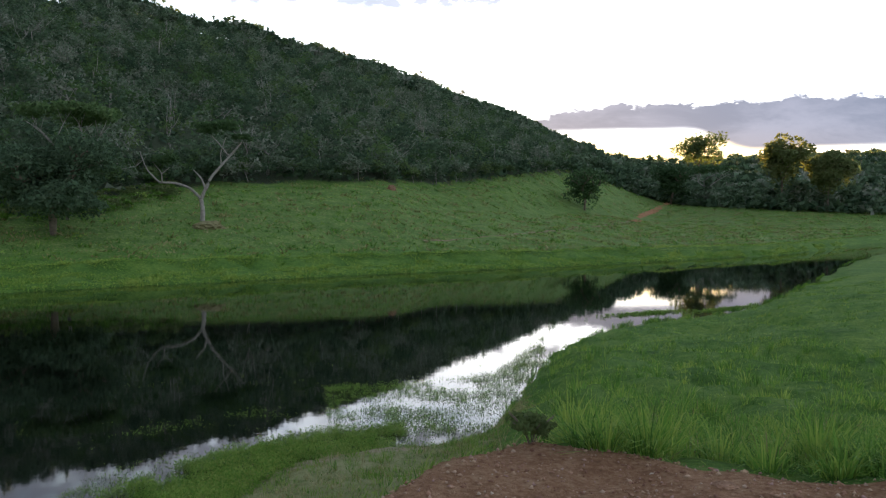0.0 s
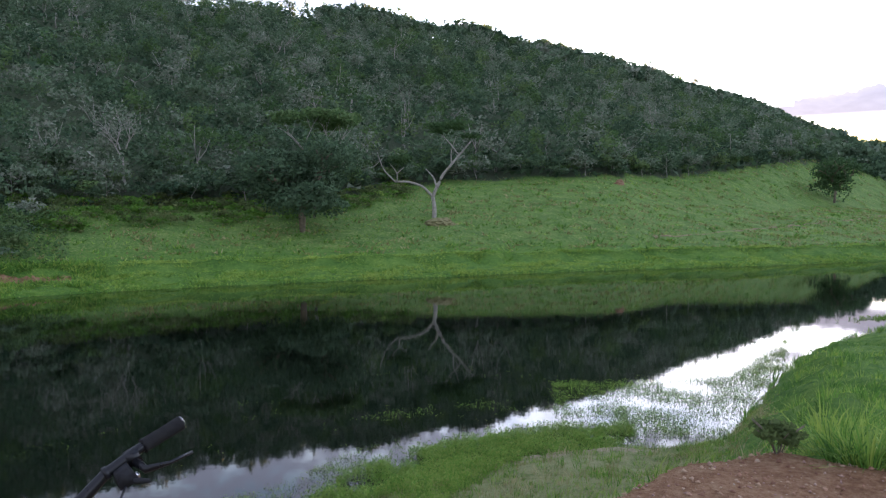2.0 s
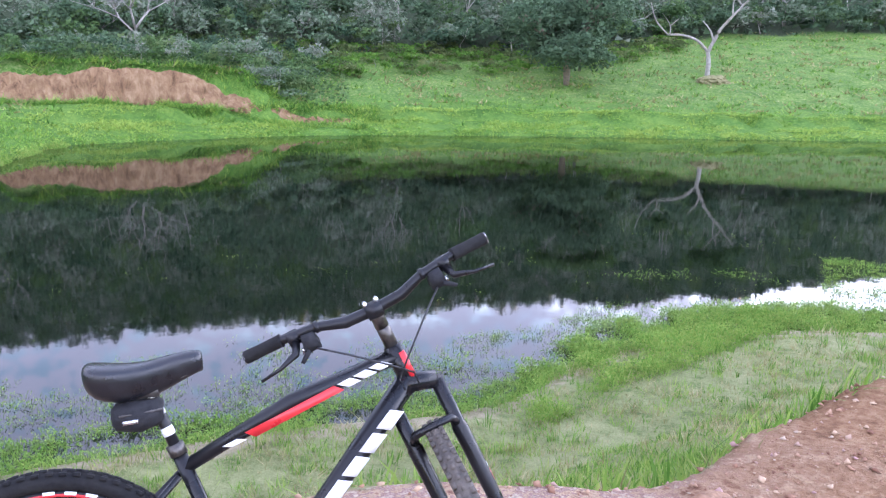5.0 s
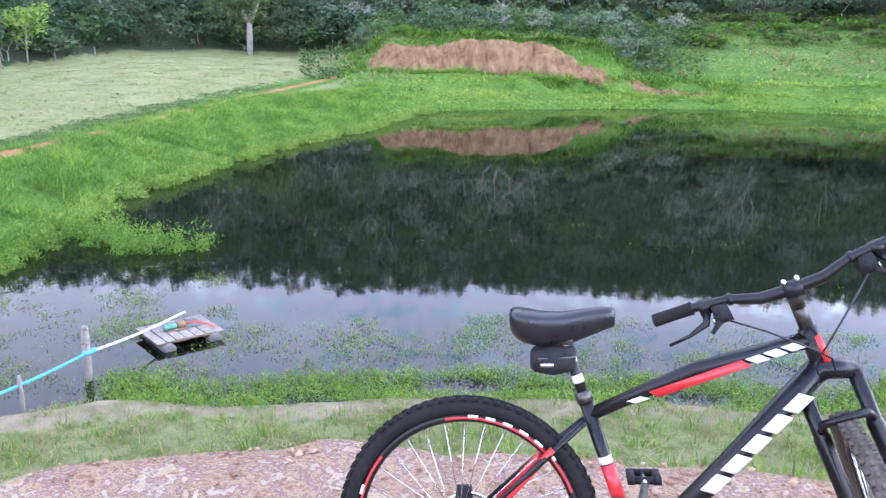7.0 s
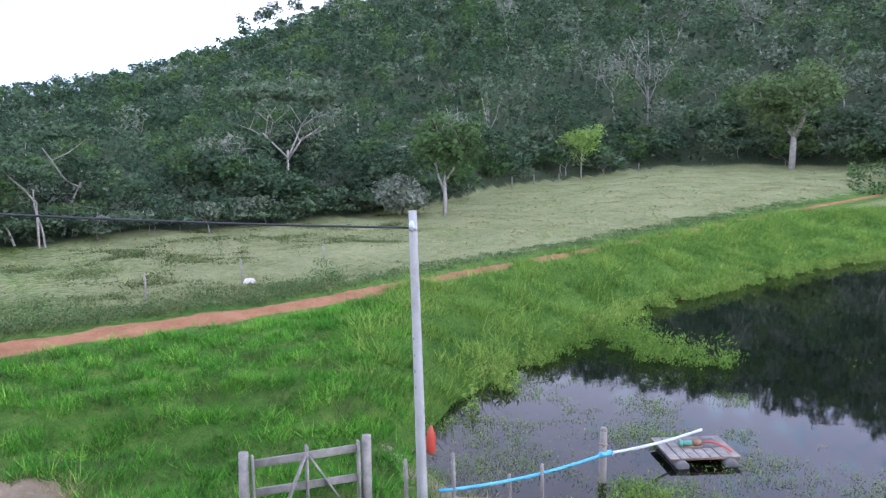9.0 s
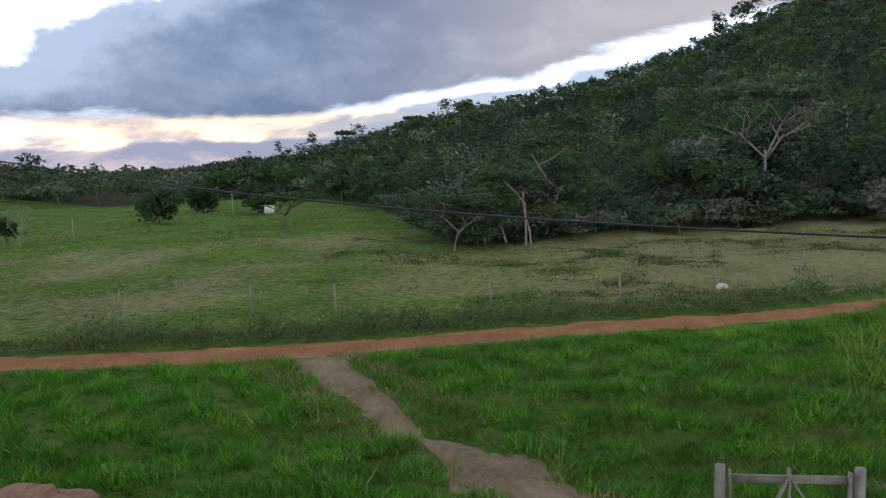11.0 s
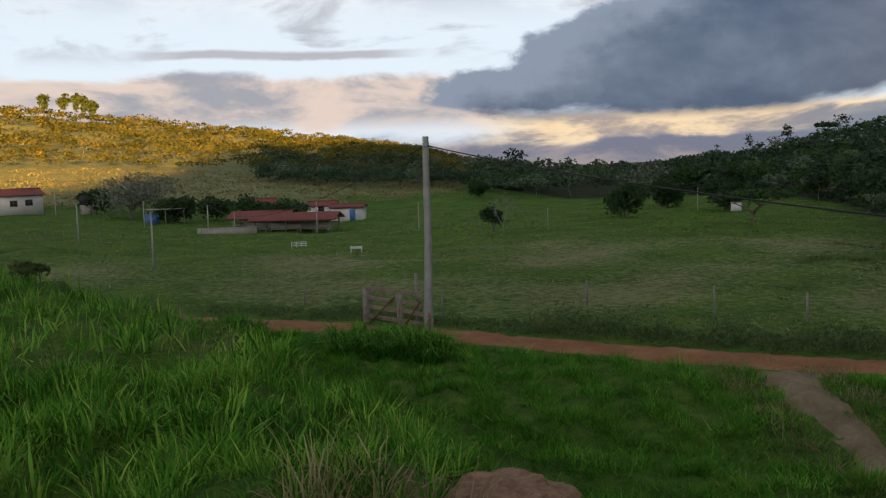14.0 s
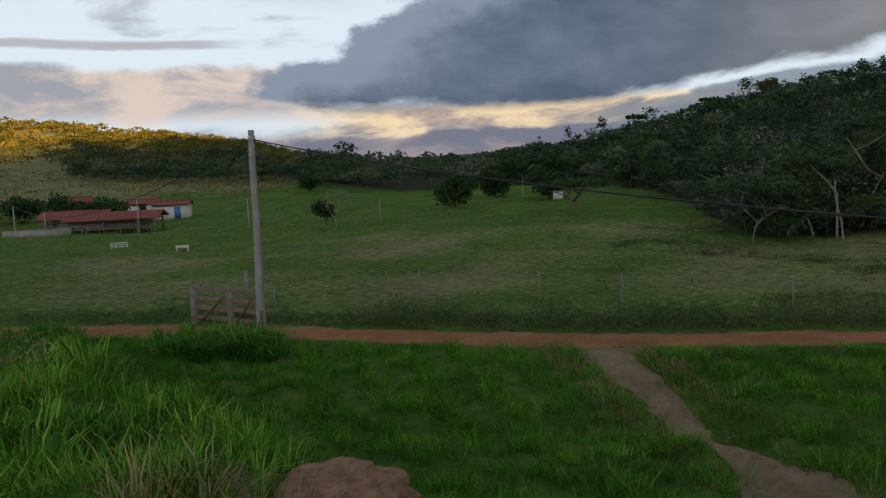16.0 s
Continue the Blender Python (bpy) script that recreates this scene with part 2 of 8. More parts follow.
def ground_material():
    m, g = material("ground_soil_and_grass", 0.95, 0.0, 0.1)
    n1 = g.noise(g.pos, 0.35, 6.0, 0.6)
    n2 = g.noise(g.pos, 3.0, 6.0, 0.65)
    n3 = g.noise(g.pos, 22.0, 4.0, 0.65)
    n5 = g.noise(g.pos, 70.0, 3.0, 0.7)
    mixed = g.m("ADD", g.m("ADD", g.m("MULTIPLY", n1, 0.25), g.m("MULTIPLY", n2, 0.3)), g.m("ADD", g.m("MULTIPLY", n3, 0.25), g.m("MULTIPLY", n5, 0.2)))
    lush = g.ramp(mixed, [(0.36, (0.018, 0.044, 0.008)), (0.48, (0.065, 0.14, 0.021)), (0.62, (0.18, 0.26, 0.046))])
    dry = g.ramp(mixed, [(0.36, (0.08, 0.1, 0.034)), (0.48, (0.195, 0.215, 0.088)), (0.62, (0.32, 0.315, 0.165))])
    n4 = g.noise(g.pos, 4.0, 6.0, 0.75, 0.5)
    soil = g.ramp(g.m("ADD", g.m("MULTIPLY", n4, 0.55), g.m("MULTIPLY", n3, 0.45)), [(0.36, (0.17, 0.08, 0.055)), (0.43, (0.3, 0.185, 0.125)), (0.48, (0.42, 0.31, 0.2)), (0.52, (0.24, 0.14, 0.125)), (0.58, (0.47, 0.39, 0.29)), (0.66, (0.38, 0.25, 0.115))])
    brown = g.ramp(g.m("ADD", g.m("MULTIPLY", n4, 0.5), g.m("MULTIPLY", n3, 0.5)), [(0.34, (0.13, 0.066, 0.032)), (0.5, (0.25, 0.14, 0.075)), (0.66, (0.36, 0.24, 0.14))])
    soil = g.mix(attr(g, "pale"), brown, soil)
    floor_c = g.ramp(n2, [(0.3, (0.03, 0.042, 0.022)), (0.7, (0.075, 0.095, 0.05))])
    sand = g.ramp(n2, [(0.3, (0.2, 0.165, 0.1)), (0.7, (0.36, 0.31, 0.21))])
    col = g.mix(g.step(g.m("ADD", attr(g, "dry"), g.m("MULTIPLY", g.m("SUBTRACT", n2, 0.5), 0.9)), 0.3, 0.7), lush, dry)
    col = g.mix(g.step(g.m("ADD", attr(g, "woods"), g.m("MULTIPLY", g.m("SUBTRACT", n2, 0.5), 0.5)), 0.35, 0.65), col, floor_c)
    col = g.mix(g.step(g.m("ADD", attr(g, "sand"), g.m("MULTIPLY", g.m("SUBTRACT", n2, 0.5), 0.8)), 0.4, 0.6), col, sand)
    col = g.mix(g.step(g.m("ADD", attr(g, "soil"), g.m("MULTIPLY", g.m("SUBTRACT", n2, 0.5), 0.6)), 0.42, 0.58), col, soil)
    g.set(g.bsdf.inputs["Base Color"], col)
    bump(g, g.m("ADD", g.m("MULTIPLY", n2, 0.5), g.m("ADD", g.m("MULTIPLY", n3, 0.3), g.m("MULTIPLY", n5, 0.2))), 1.0, 0.14)
    return m


def road_material(name, cols):
    m, g = material(name, 0.95, 0.0, 0.1)
    n1, n2, n3 = g.noise(g.pos, 0.9, 5.0, 0.6), g.noise(g.pos, 7.0, 5.0, 0.65), g.noise(g.pos, 45.0, 3.0, 0.6)
    f = g.m("ADD", g.m("MULTIPLY", n1, 0.5), g.m("ADD", g.m("MULTIPLY", n2, 0.3), g.m("MULTIPLY", n3, 0.2)))
    g.set(g.bsdf.inputs["Base Color"], g.ramp(f, [(0.35, cols[0]), (0.52, cols[1]), (0.66, cols[2])]))
    bump(g, g.m("ADD", n2, g.m("MULTIPLY", n3, 0.5)), 0.6, 0.03)
    return m


def water_material():
    m, g = material("pond_water", 0.02, 0.0, 0.5)
    g.bsdf.inputs["Base Color"].default_value = rgb(0.002, 0.003, 0.002)
    g.bsdf.inputs["IOR"].default_value = 1.34
    n1 = g.noise(g.pos, 0.5, 3.0, 0.5)
    n2 = g.noise(g.pos, 5.0, 3.0, 0.6)
    bump(g, g.m("ADD", n1, g.m("MULTIPLY", n2, 0.14)), 0.013, 0.2)
    return m


GROUND = ground_material()
WATER = water_material()
ROAD = road_material("red_earth_road", [(0.19, 0.085, 0.04), (0.3, 0.145, 0.07), (0.38, 0.215, 0.115)])
TRACK = road_material("trodden_path", [(0.12, 0.09, 0.052), (0.22, 0.17, 0.105), (0.34, 0.27, 0.18)])
def clay_material():
    m, g = material("bare_clay", 0.95, 0.0, 0.05)
    tall = g.put("ShaderNodeMapping", Vector=g.pos)
    tall.inputs["Scale"].default_value = (1.0, 1.0, 0.22)
    n1, n2 = g.noise(tall.outputs[0], 1.6, 6.0, 0.7, 0.6), g.noise(g.pos, 0.7, 4.0, 0.6)
    f = g.m("ADD", g.m("MULTIPLY", n1, 0.65), g.m("MULTIPLY", n2, 0.35))
    g.set(g.bsdf.inputs["Base Color"], g.ramp(f, [(0.36, (0.07, 0.04, 0.022)), (0.44, (0.16, 0.095, 0.05)), (0.54, (0.23, 0.145, 0.078)), (0.66, (0.31, 0.215, 0.125))]))
    bump(g, n1, 0.9, 0.25)
    return m


CLAY = clay_material()
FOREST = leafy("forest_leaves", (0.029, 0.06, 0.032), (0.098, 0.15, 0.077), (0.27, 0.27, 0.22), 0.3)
OLIVE_LEAF = leafy("olive_leaves", (0.04, 0.085, 0.026), (0.09, 0.15, 0.05), (0.17, 0.22, 0.09), 0.3)
BRIGHT_LEAF = leafy("bright_young_leaves", (0.12, 0.22, 0.05), (0.2, 0.32, 0.07), (0.3, 0.4, 0.1), 0.4)
# far hill leaves: gold of the low sun partly put into the base colour
HILL_LEAF = leafy("sun_tinted_hill_leaves", (0.045, 0.062, 0.015), (0.15, 0.145, 0.03), (0.34, 0.26, 0.06), 0.4)
LEAF_DARK = leafy("dark_leaves", (0.034, 0.07, 0.032), (0.065, 0.115, 0.042), (0.1, 0.15, 0.05), 0.4)
LEAF_LIGHT = leafy("light_leaves", (0.06, 0.09, 0.03), (0.11, 0.15, 0.05), (0.19, 0.21, 0.08), 0.5)
GRASS = leafy("lush_grass", (0.046, 0.115, 0.022), (0.14, 0.275, 0.042), (0.36, 0.44, 0.09), 0.42, 0.5)
FIELD_GRASS = leafy("deep_green_grass", (0.02, 0.095, 0.009), (0.092, 0.285, 0.024), (0.34, 0.5, 0.08), 0.2, 0.6)
GRASS_DRY = leafy("dry_grass", (0.15, 0.16, 0.05), (0.25, 0.23, 0.095), (0.42, 0.36, 0.2), 0.3, 0.7)
WEED = leafy("water_weed", (0.06, 0.14, 0.02), (0.16, 0.28, 0.045), (0.32, 0.38, 0.1), 0.4)
BARK_PALE = plain("pale_bark", (0.16, 0.145, 0.12), (0.37, 0.345, 0.3), 3.0, 0.85, 0.0, 0.4)
BARK = plain("brown_bark", (0.1, 0.075, 0.05), (0.22, 0.18, 0.13), 3.0, 0.9, 0.0, 0.5)
WOOD_GREY = plain("weathered_wood", (0.15, 0.135, 0.115), (0.32, 0.29, 0.25), 6.0, 0.85, 0.0, 0.4)
OLD_WOOD = plain("old_brown_wood", (0.15, 0.115, 0.08), (0.32, 0.255, 0.185), 6.0, 0.85, 0.0, 0.4)
WOOD_BROWN = plain("brown_wood", (0.14, 0.08, 0.045), (0.3, 0.19, 0.11), 6.0, 0.8, 0.0, 0.4)
CONCRETE = plain("pole_concrete", (0.27, 0.26, 0.24), (0.44, 0.43, 0.4), 2.0, 0.9, 0.0, 0.25)
PEBBLE_M, g = material("mixed_pebbles", 0.85, 0.0, 0.2)
g.set(g.bsdf.inputs["Base Color"], g.ramp(g.put("ShaderNodeNewGeometry").outputs["Random Per Island"], [(0.0, (0.16, 0.08, 0.05)), (0.4, (0.33, 0.19, 0.12)), (0.7, (0.42, 0.3, 0.19)), (0.85, (0.33, 0.2, 0.18)), (0.95, (0.38, 0.28, 0.19)), (1.0, (0.46, 0.38, 0.29))]))

# ---- the land ----
def turn(bearings, values):
    """A plan curve: value by bearing, in degrees to the left of +y."""
    xs = np.array(bearings, float)
    ys = np.array(values, float)

    def at(b):
        # a soft curve: the mean of straight runs a little apart
        return sum(np.interp(b + d, xs, ys) for d in (-1.6, -0.8, 0.0, 0.8, 1.6)) / 5
    return at


# the crest of the embankment on which the camera stands
EDGE = turn([-120, -60, -28, -18, -7, 0, 5, 8, 11.5, 16, 22, 42, 57, 77, 100, 125, 148, 152, 156, 162, 167, 172, 179, 187, 195, 240],
            [60, 9, 6.0, 5.9, 6.5, 5.8, 4.95, 4.5, 4.05, 3.35, 3.15, 3.1, 3.0, 3.3, 3.5, 4.0, 4.9, 5.35, 5.9, 7.1, 9.3, 11.6, 15, 24, 40, 60])
TOE = turn([-120, -60, -28, -9, -5, 0, 15, 28, 50, 75, 100, 120, 150, 160, 170, 180, 187, 200, 240],
           [90, 40, 27, 24, 18, 16, 13, 10.5, 9.0, 9.5, 10, 9, 9.5, 13, 20, 28, 40, 65, 90])
TOE_Z = turn([-120, -28, -9, -5, 0, 15, 28, 50, 90, 105, 120, 240], [2, 1.6, 1.6, 1.2, 0.8, 0.6, 0.5, 0.4, 0.35, 0.45, 1.0, 1.4])
NEAR = turn([-120, -40, -28.2, -25.8, -23, -19.5, -12, -9, -7, -5.7, -4.6, 0, 7, 15, 21, 28, 36, 60, 72, 81, 94, 98, 150, 160, 170, 180, 187, 200, 240],
            [320, 260, 175, 108, 69, 56, 47, 42, 36, 29, 24.5, 22.4, 21.9, 20, 18, 14.8, 13.8, 13.3, 13.3, 14.2, 14.6, 16, 16, 17.5, 23, 32, 44, 70, 95])
FAR = turn([-120, -40, -28.2, -25.2, -23, -14, -6.5, 3, 15, 28, 43, 50, 59.6, 61, 66.7, 72.6, 78, 81, 88.6, 94, 98, 150, 160, 170, 180, 187, 200, 240],
           [420, 340, 247, 188, 151, 120, 104, 94, 84, 79, 75, 71, 66, 56, 48, 39.4, 33.7, 30.6, 22.4, 18.5, 17, 17, 19, 26, 35, 47, 73, 98])
BED = turn([-120, 93, 98, 240], [-0.9, -0.9, 0.5, 1.1])
SHELF = turn([-120, -20, 0, 45, 60, 65, 72, 82, 95, 115, 240], [14, 12, 10, 9, 8, 13, 11, 9, 7, 5, 5])
SHELF_Z = turn([-120, 0, 45, 58, 66, 80, 240], [1.4, 1.3, 1.4, 1.5, 1.5, 1.4, 1.35])
FOOT = turn([-120, -60, -30, -22, -15, -9.5, -5, 4, 14, 20, 22.5, 28, 40, 53, 58, 66, 70, 78, 83, 89, 92, 97, 106, 121, 124, 126.5, 129.4, 134.7, 140, 147, 151, 154, 160, 175, 200, 240],
            [330, 330, 320, 305, 385, 312, 235, 168, 155, 145, 130, 125, 115, 110, 105, 112, 118, 115, 103, 90, 74, 61, 54, 49, 45, 60, 95, 128, 130, 128, 138, 150, 160, 205, 200, 250])
FOOT_Z = turn([-120, -60, -30, -22, -15, -9.5, -5, 0, 4, 14, 20, 22.5, 28, 40, 47, 53, 58, 62.6, 66, 78, 83, 89, 95, 140, 147, 151, 154, 160, 165, 170, 175, 186, 240],
              [8, 8, 7.4, 8.9, 12.3, 25.0, 18.4, 14.3, 13.8, 12.6, 11, 9, 8.1, 7.8, 8.2, 7.3, 6, 4.6, 3.0, 3.0, 2, 1.5, 1.2, 0.9, 0.6, 2.0, 3.0, 3.2, 3.6, 5.4, 6.4, 6.2, 6])
CREST = turn([-120, -28, -13, -10, -8.4, -2, 5, 14, 25, 40, 60, 80, 100, 120, 131, 139, 145, 148, 150, 154, 158, 161, 168, 200, 240],
             [1400, 1400, 1100, 950, 900, 585, 475, 435, 415, 365, 320, 280, 240, 250, 280, 320, 600, 700, 700, 720, 690, 600, 450, 420, 500])
CREST_UP = turn([-120, -28, -13, -10, -8.4, -5.3, -1.8, 1.7, 5, 8.6, 12, 18, 25, 40, 60, 80, 92, 100, 107, 112, 116.6, 122, 126, 131, 135, 139, 145, 148, 150, 151.4, 154.2, 157.5, 161, 164.5, 168, 175, 181, 186, 240],
                [4.0, 4.25, 4.1, 4.6, 5.5, 7.1, 8.3, 9.3, 10.5, 11.3, 12.2, 13.2, 14.1, 15.2, 15.2, 13.6, 11.4, 9.5, 6.7, 4.9, 3.7, 2.9, 2.0, 0.8, 0.2, -0.5, -0.8, -0.9, -0.6, -0.1, 0.85, 1.85, 2.3, 2.75, 3.05, 3.9, 4.5, 4.9, 4.5])
EYE_Z, TOP_Z = 6.2, 4.58


def spread(x, y, size, seed):
    """Smooth bumps of about the given size, from -1 to 1."""
    rng = np.random.default_rng(seed)
    out = np.zeros_like(x)
    for n in range(7):
        a = rng.uniform(0, 2 * np.pi)
        w = 2 * np.pi / size * rng.uniform(0.7, 1.6)
        out += np.sin((x * np.cos(a) + y * np.sin(a)) * w + rng.uniform(0, 6.28))
    return out / 3.5


def polar(x, y):
    b = np.degrees(np.arctan2(-x, y))
    return np.where(b < -120, b + 360, b), np.hypot(x, y)


ROAD_LINE = [(14, -46), (3, -36), (-5.9, -27.6), (-8, -25.2), (-10.2, -22.6), (-13, -18.6), (-15.6, -15.2), (-18.3, -12.7), (-21.5, -9.6), (-24.2, -6.3), (-28.6, -3.0), (-33.8, 1.2), (-41, 7), (-53, 16), (-71, 30.5), (-84, 41)]
SPUR_LINE = [(-15.1, -15.0), (-14.6, -13.9), (-13.8, -12.3), (-13.0, -10.4), (-12.2, -8.7), (-11.5, -7.0), (-10.9, -5.6), (-10.7, -3.8)]


def off_line(x, y, line):
    """Distance to a line of plan points."""
    best = np.full(np.shape(x), 1e9)
    for (ax, ay), (bx, by) in zip(line, line[1:]):
        ux, uy = bx - ax, by - ay
        t = np.clip(((x - ax) * ux + (y - ay) * uy) / (ux * ux + uy * uy), 0, 1)
        best = np.minimum(best, np.hypot(x - ax - t * ux, y - ay - t * uy))
    return best


def land(x, y, rough=True):
    """The height of the ground."""
    x, y = np.asarray(x, float), np.asarray(y, float)
    b, r = polar(x, y)
    e, toe, near, far = EDGE(b), TOE(b), NEAR(b), FAR(b)
    toe = np.minimum(toe, near - 1.5)
    e = np.minimum(e, toe - 2)
    shelf, foot, crest = far + SHELF(b), FOOT(b), CREST(b)
    foot = np.maximum(foot, shelf + 8)
    crest = np.maximum(crest, foot + 60)
    bed = BED(b)
    west = np.clip((b - 93) / 7, 0, 1)
    bank = 0.12 + 0.98 * west
    mid = shelf + (foot - shelf) * 0.63
    mid_z = SHELF_Z(b) + (FOOT_Z(b) - SHELF_Z(b)) * np.interp(b, [-20, -7, 3, 145, 152], [0.3, 0.3, 0.63, 0.63, 0.3])
    crest_z = EYE_Z - np.clip(crest / 100 - 4, 0, 4) + crest * np.tan(np.radians(CREST_UP(b))) - np.interp(b, [88, 98, 138, 146], [5.5, 3.0, 3.0, 4.5])
    rs = [0 * r, e, e + (toe - e) * 0.35, toe, near - 0.6, near + 1.4, far - 1.5, far + 0.8, shelf, mid, foot, crest, crest * 1.8, crest * 1.8 + 3000]
    zs = [TOP_Z + 0 * r, TOP_Z - 0.1 + 0 * r, TOP_Z * 0.45 + TOE_Z(b) * 0.55, TOE_Z(b), np.minimum(TOE_Z(b), 0.22 + 0.88 * west), bed, bed, bank + 0.1, SHELF_Z(b), mid_z, FOOT_Z(b), crest_z, crest_z * 0.8, crest_z * 0.8]
    z = zs[0].copy()
    for r0, r1, z0, z1 in zip(rs, rs[1:], zs, zs[1:]):
        t = np.clip((r - r0) / np.maximum(r1 - r0, 1e-3), 0, 1)
        z = np.where(r >= r0, z0 + (z1 - z0) * t, z)
    if rough:
        z = z + spread(x, y, 45, 3) * np.clip((r - foot) / 60, 0, 1) * 2.2
        z = z + spread(x, y, 9, 4) * 0.16 * np.clip((r - 16) / 30, 0, 1) * ((r < near - 4) | (r > far + 3))
        z = z + spread(x, y, 2.2, 5) * 0.05 * np.clip((r - 2) / 6, 0, 1) + spread(x, y, 0.7, 6) * 0.018
        # grassy lumps along the embankment and in the low field
        lumps = np.clip((b - 153) / 4, 0, 1) * np.clip((r - 2.6) / 1.0, 0, 1) * np.clip((40 - r) / 10, 0, 1) * (b < 225)
        field = np.clip((b - 98) / 5, 0, 1) * np.clip((r - 9) / 3, 0, 1) * np.clip((30 - r) / 4, 0, 1) * (b < 176)
        z = z + 0.13 * spread(x, y, 1.3, 12) * lumps + 0.1 * spread(x, y, 1.9, 13) * field * (1 - lumps)
        hummock = np.clip((-4 - b) / 4, 0, 1) * np.clip((r - 7) / 3, 0, 1) * np.clip((near - 2 - r) / 2, 0, 1) * np.clip((70 - r) / 20, 0, 1)
        z = z + hummock * (0.1 * spread(x, y, 1.8, 14) + 0.16 * spread(x, y, 5, 15))
        # a cut bank of clay at the foot of the hill
        cut = np.clip((b - 44) / 3, 0, 1) * np.clip((64 - b) / 3, 0, 1)
        z = z + 3.2 * cut * np.clip((r - 82) / 1.6, 0, 1) * np.clip((106 - r) / 22, 0, 1)
        # a terrace step along the far shore
        z = z + 0.8 * np.clip((r - far - 7) / 0.8, 0, 1) * np.clip((far + 16 - r) / 8, 0, 1) * np.clip((62 - b) / 6, 0, 1)
        # the valley floor sinks a little towards the farm
        z = z - np.interp(r, [32, 52, 72, 90, 112, 135, 170], [0, 0.8, 1.2, 2.0, 1.8, 0.6, 0]) * np.clip((b - 142) / 10, 0, 1) * np.clip(1.35 - np.abs(b - 166) / 18, 0.3, 1)
        d = off_line(x, y, ROAD_LINE)
        side = np.clip((r - 14) / 4, 0, 1)
        z = np.where(d < 4, z + (1.38 - z) * np.clip((4 - d) / 2.2, 0, 1) * side * (r < 95), z)
    return z


def mesh_object(name, verts, faces, mat, parent=None, attrs=None, smooth=False, normals=None):
    """One mesh object from arrays: verts (n, 3) and faces (m, 3 or 4)."""
    verts, faces = np.asarray(verts, np.float32), np.asarray(faces, np.int32)
    me = bpy.data.meshes.new(name)
    n, c = faces.shape
    me.vertices.add(len(verts))
    me.vertices.foreach_set("co", verts.ravel())
    me.loops.add(n * c)
    me.loops.foreach_set("vertex_index", faces.ravel())
    me.polygons.add(n)
    me.polygons.foreach_set("loop_start", np.arange(0, n * c, c, dtype=np.int32))
    if smooth:
        me.polygons.foreach_set("use_smooth", np.ones(n, bool))
    for key, values in (attrs or {}).items():
        me.attributes.new(key, "FLOAT", "POINT").data.foreach_set("value", np.asarray(values, np.float32))
    me.update(calc_edges=True)
    if normals is not None:
        me.polygons.foreach_set("use_smooth", np.ones(n, bool))
        me.normals_split_custom_set_from_vertices(np.asarray(normals, np.float32))
    me.materials.append(mat)
    ob = new(name, me)
    if parent:
        ob.parent = parent
    return ob


def build_ground():
    bear = np.concatenate([np.arange(-120, -40, 4.0), np.arange(-40, 200, 0.95), np.arange(200, 240, 4.0)])
    ring = [0.02]
    while ring[-1] < 130:
        ring.append(ring[-1] + max(0.1, ring[-1] * 0.021))
    while ring[-1] < 4200:
        ring.append(ring[-1] * 1.05)
    ring = np.array(ring)
    B, R = np.meshgrid(np.radians(bear), ring, indexing="ij")
    x, y = -np.sin(B) * R, np.cos(B) * R
    z = land(x, y)
    verts = np.stack([x, y, z], -1).reshape(-1, 3)
    nb, nr = B.shape
    i = np.arange(nb)[:, None] * nr + np.arange(nr - 1)[None]
    j = ((np.arange(nb) + 1) % nb)[:, None] * nr + np.arange(nr - 1)[None]
    faces = np.stack([i, i + 1, j + 1, j], -1).reshape(-1, 4)
    xf, yf = verts[:, 0], verts[:, 1]
    b, r = polar(xf, yf)
    attrs = cover(xf, yf, b, r)
    ob = mesh_object("ground", verts, faces, GROUND, None, attrs, True)
    return tagged(ob, "grassy valley ground with bare red soil and wooded slopes", "ground", "", "structure")


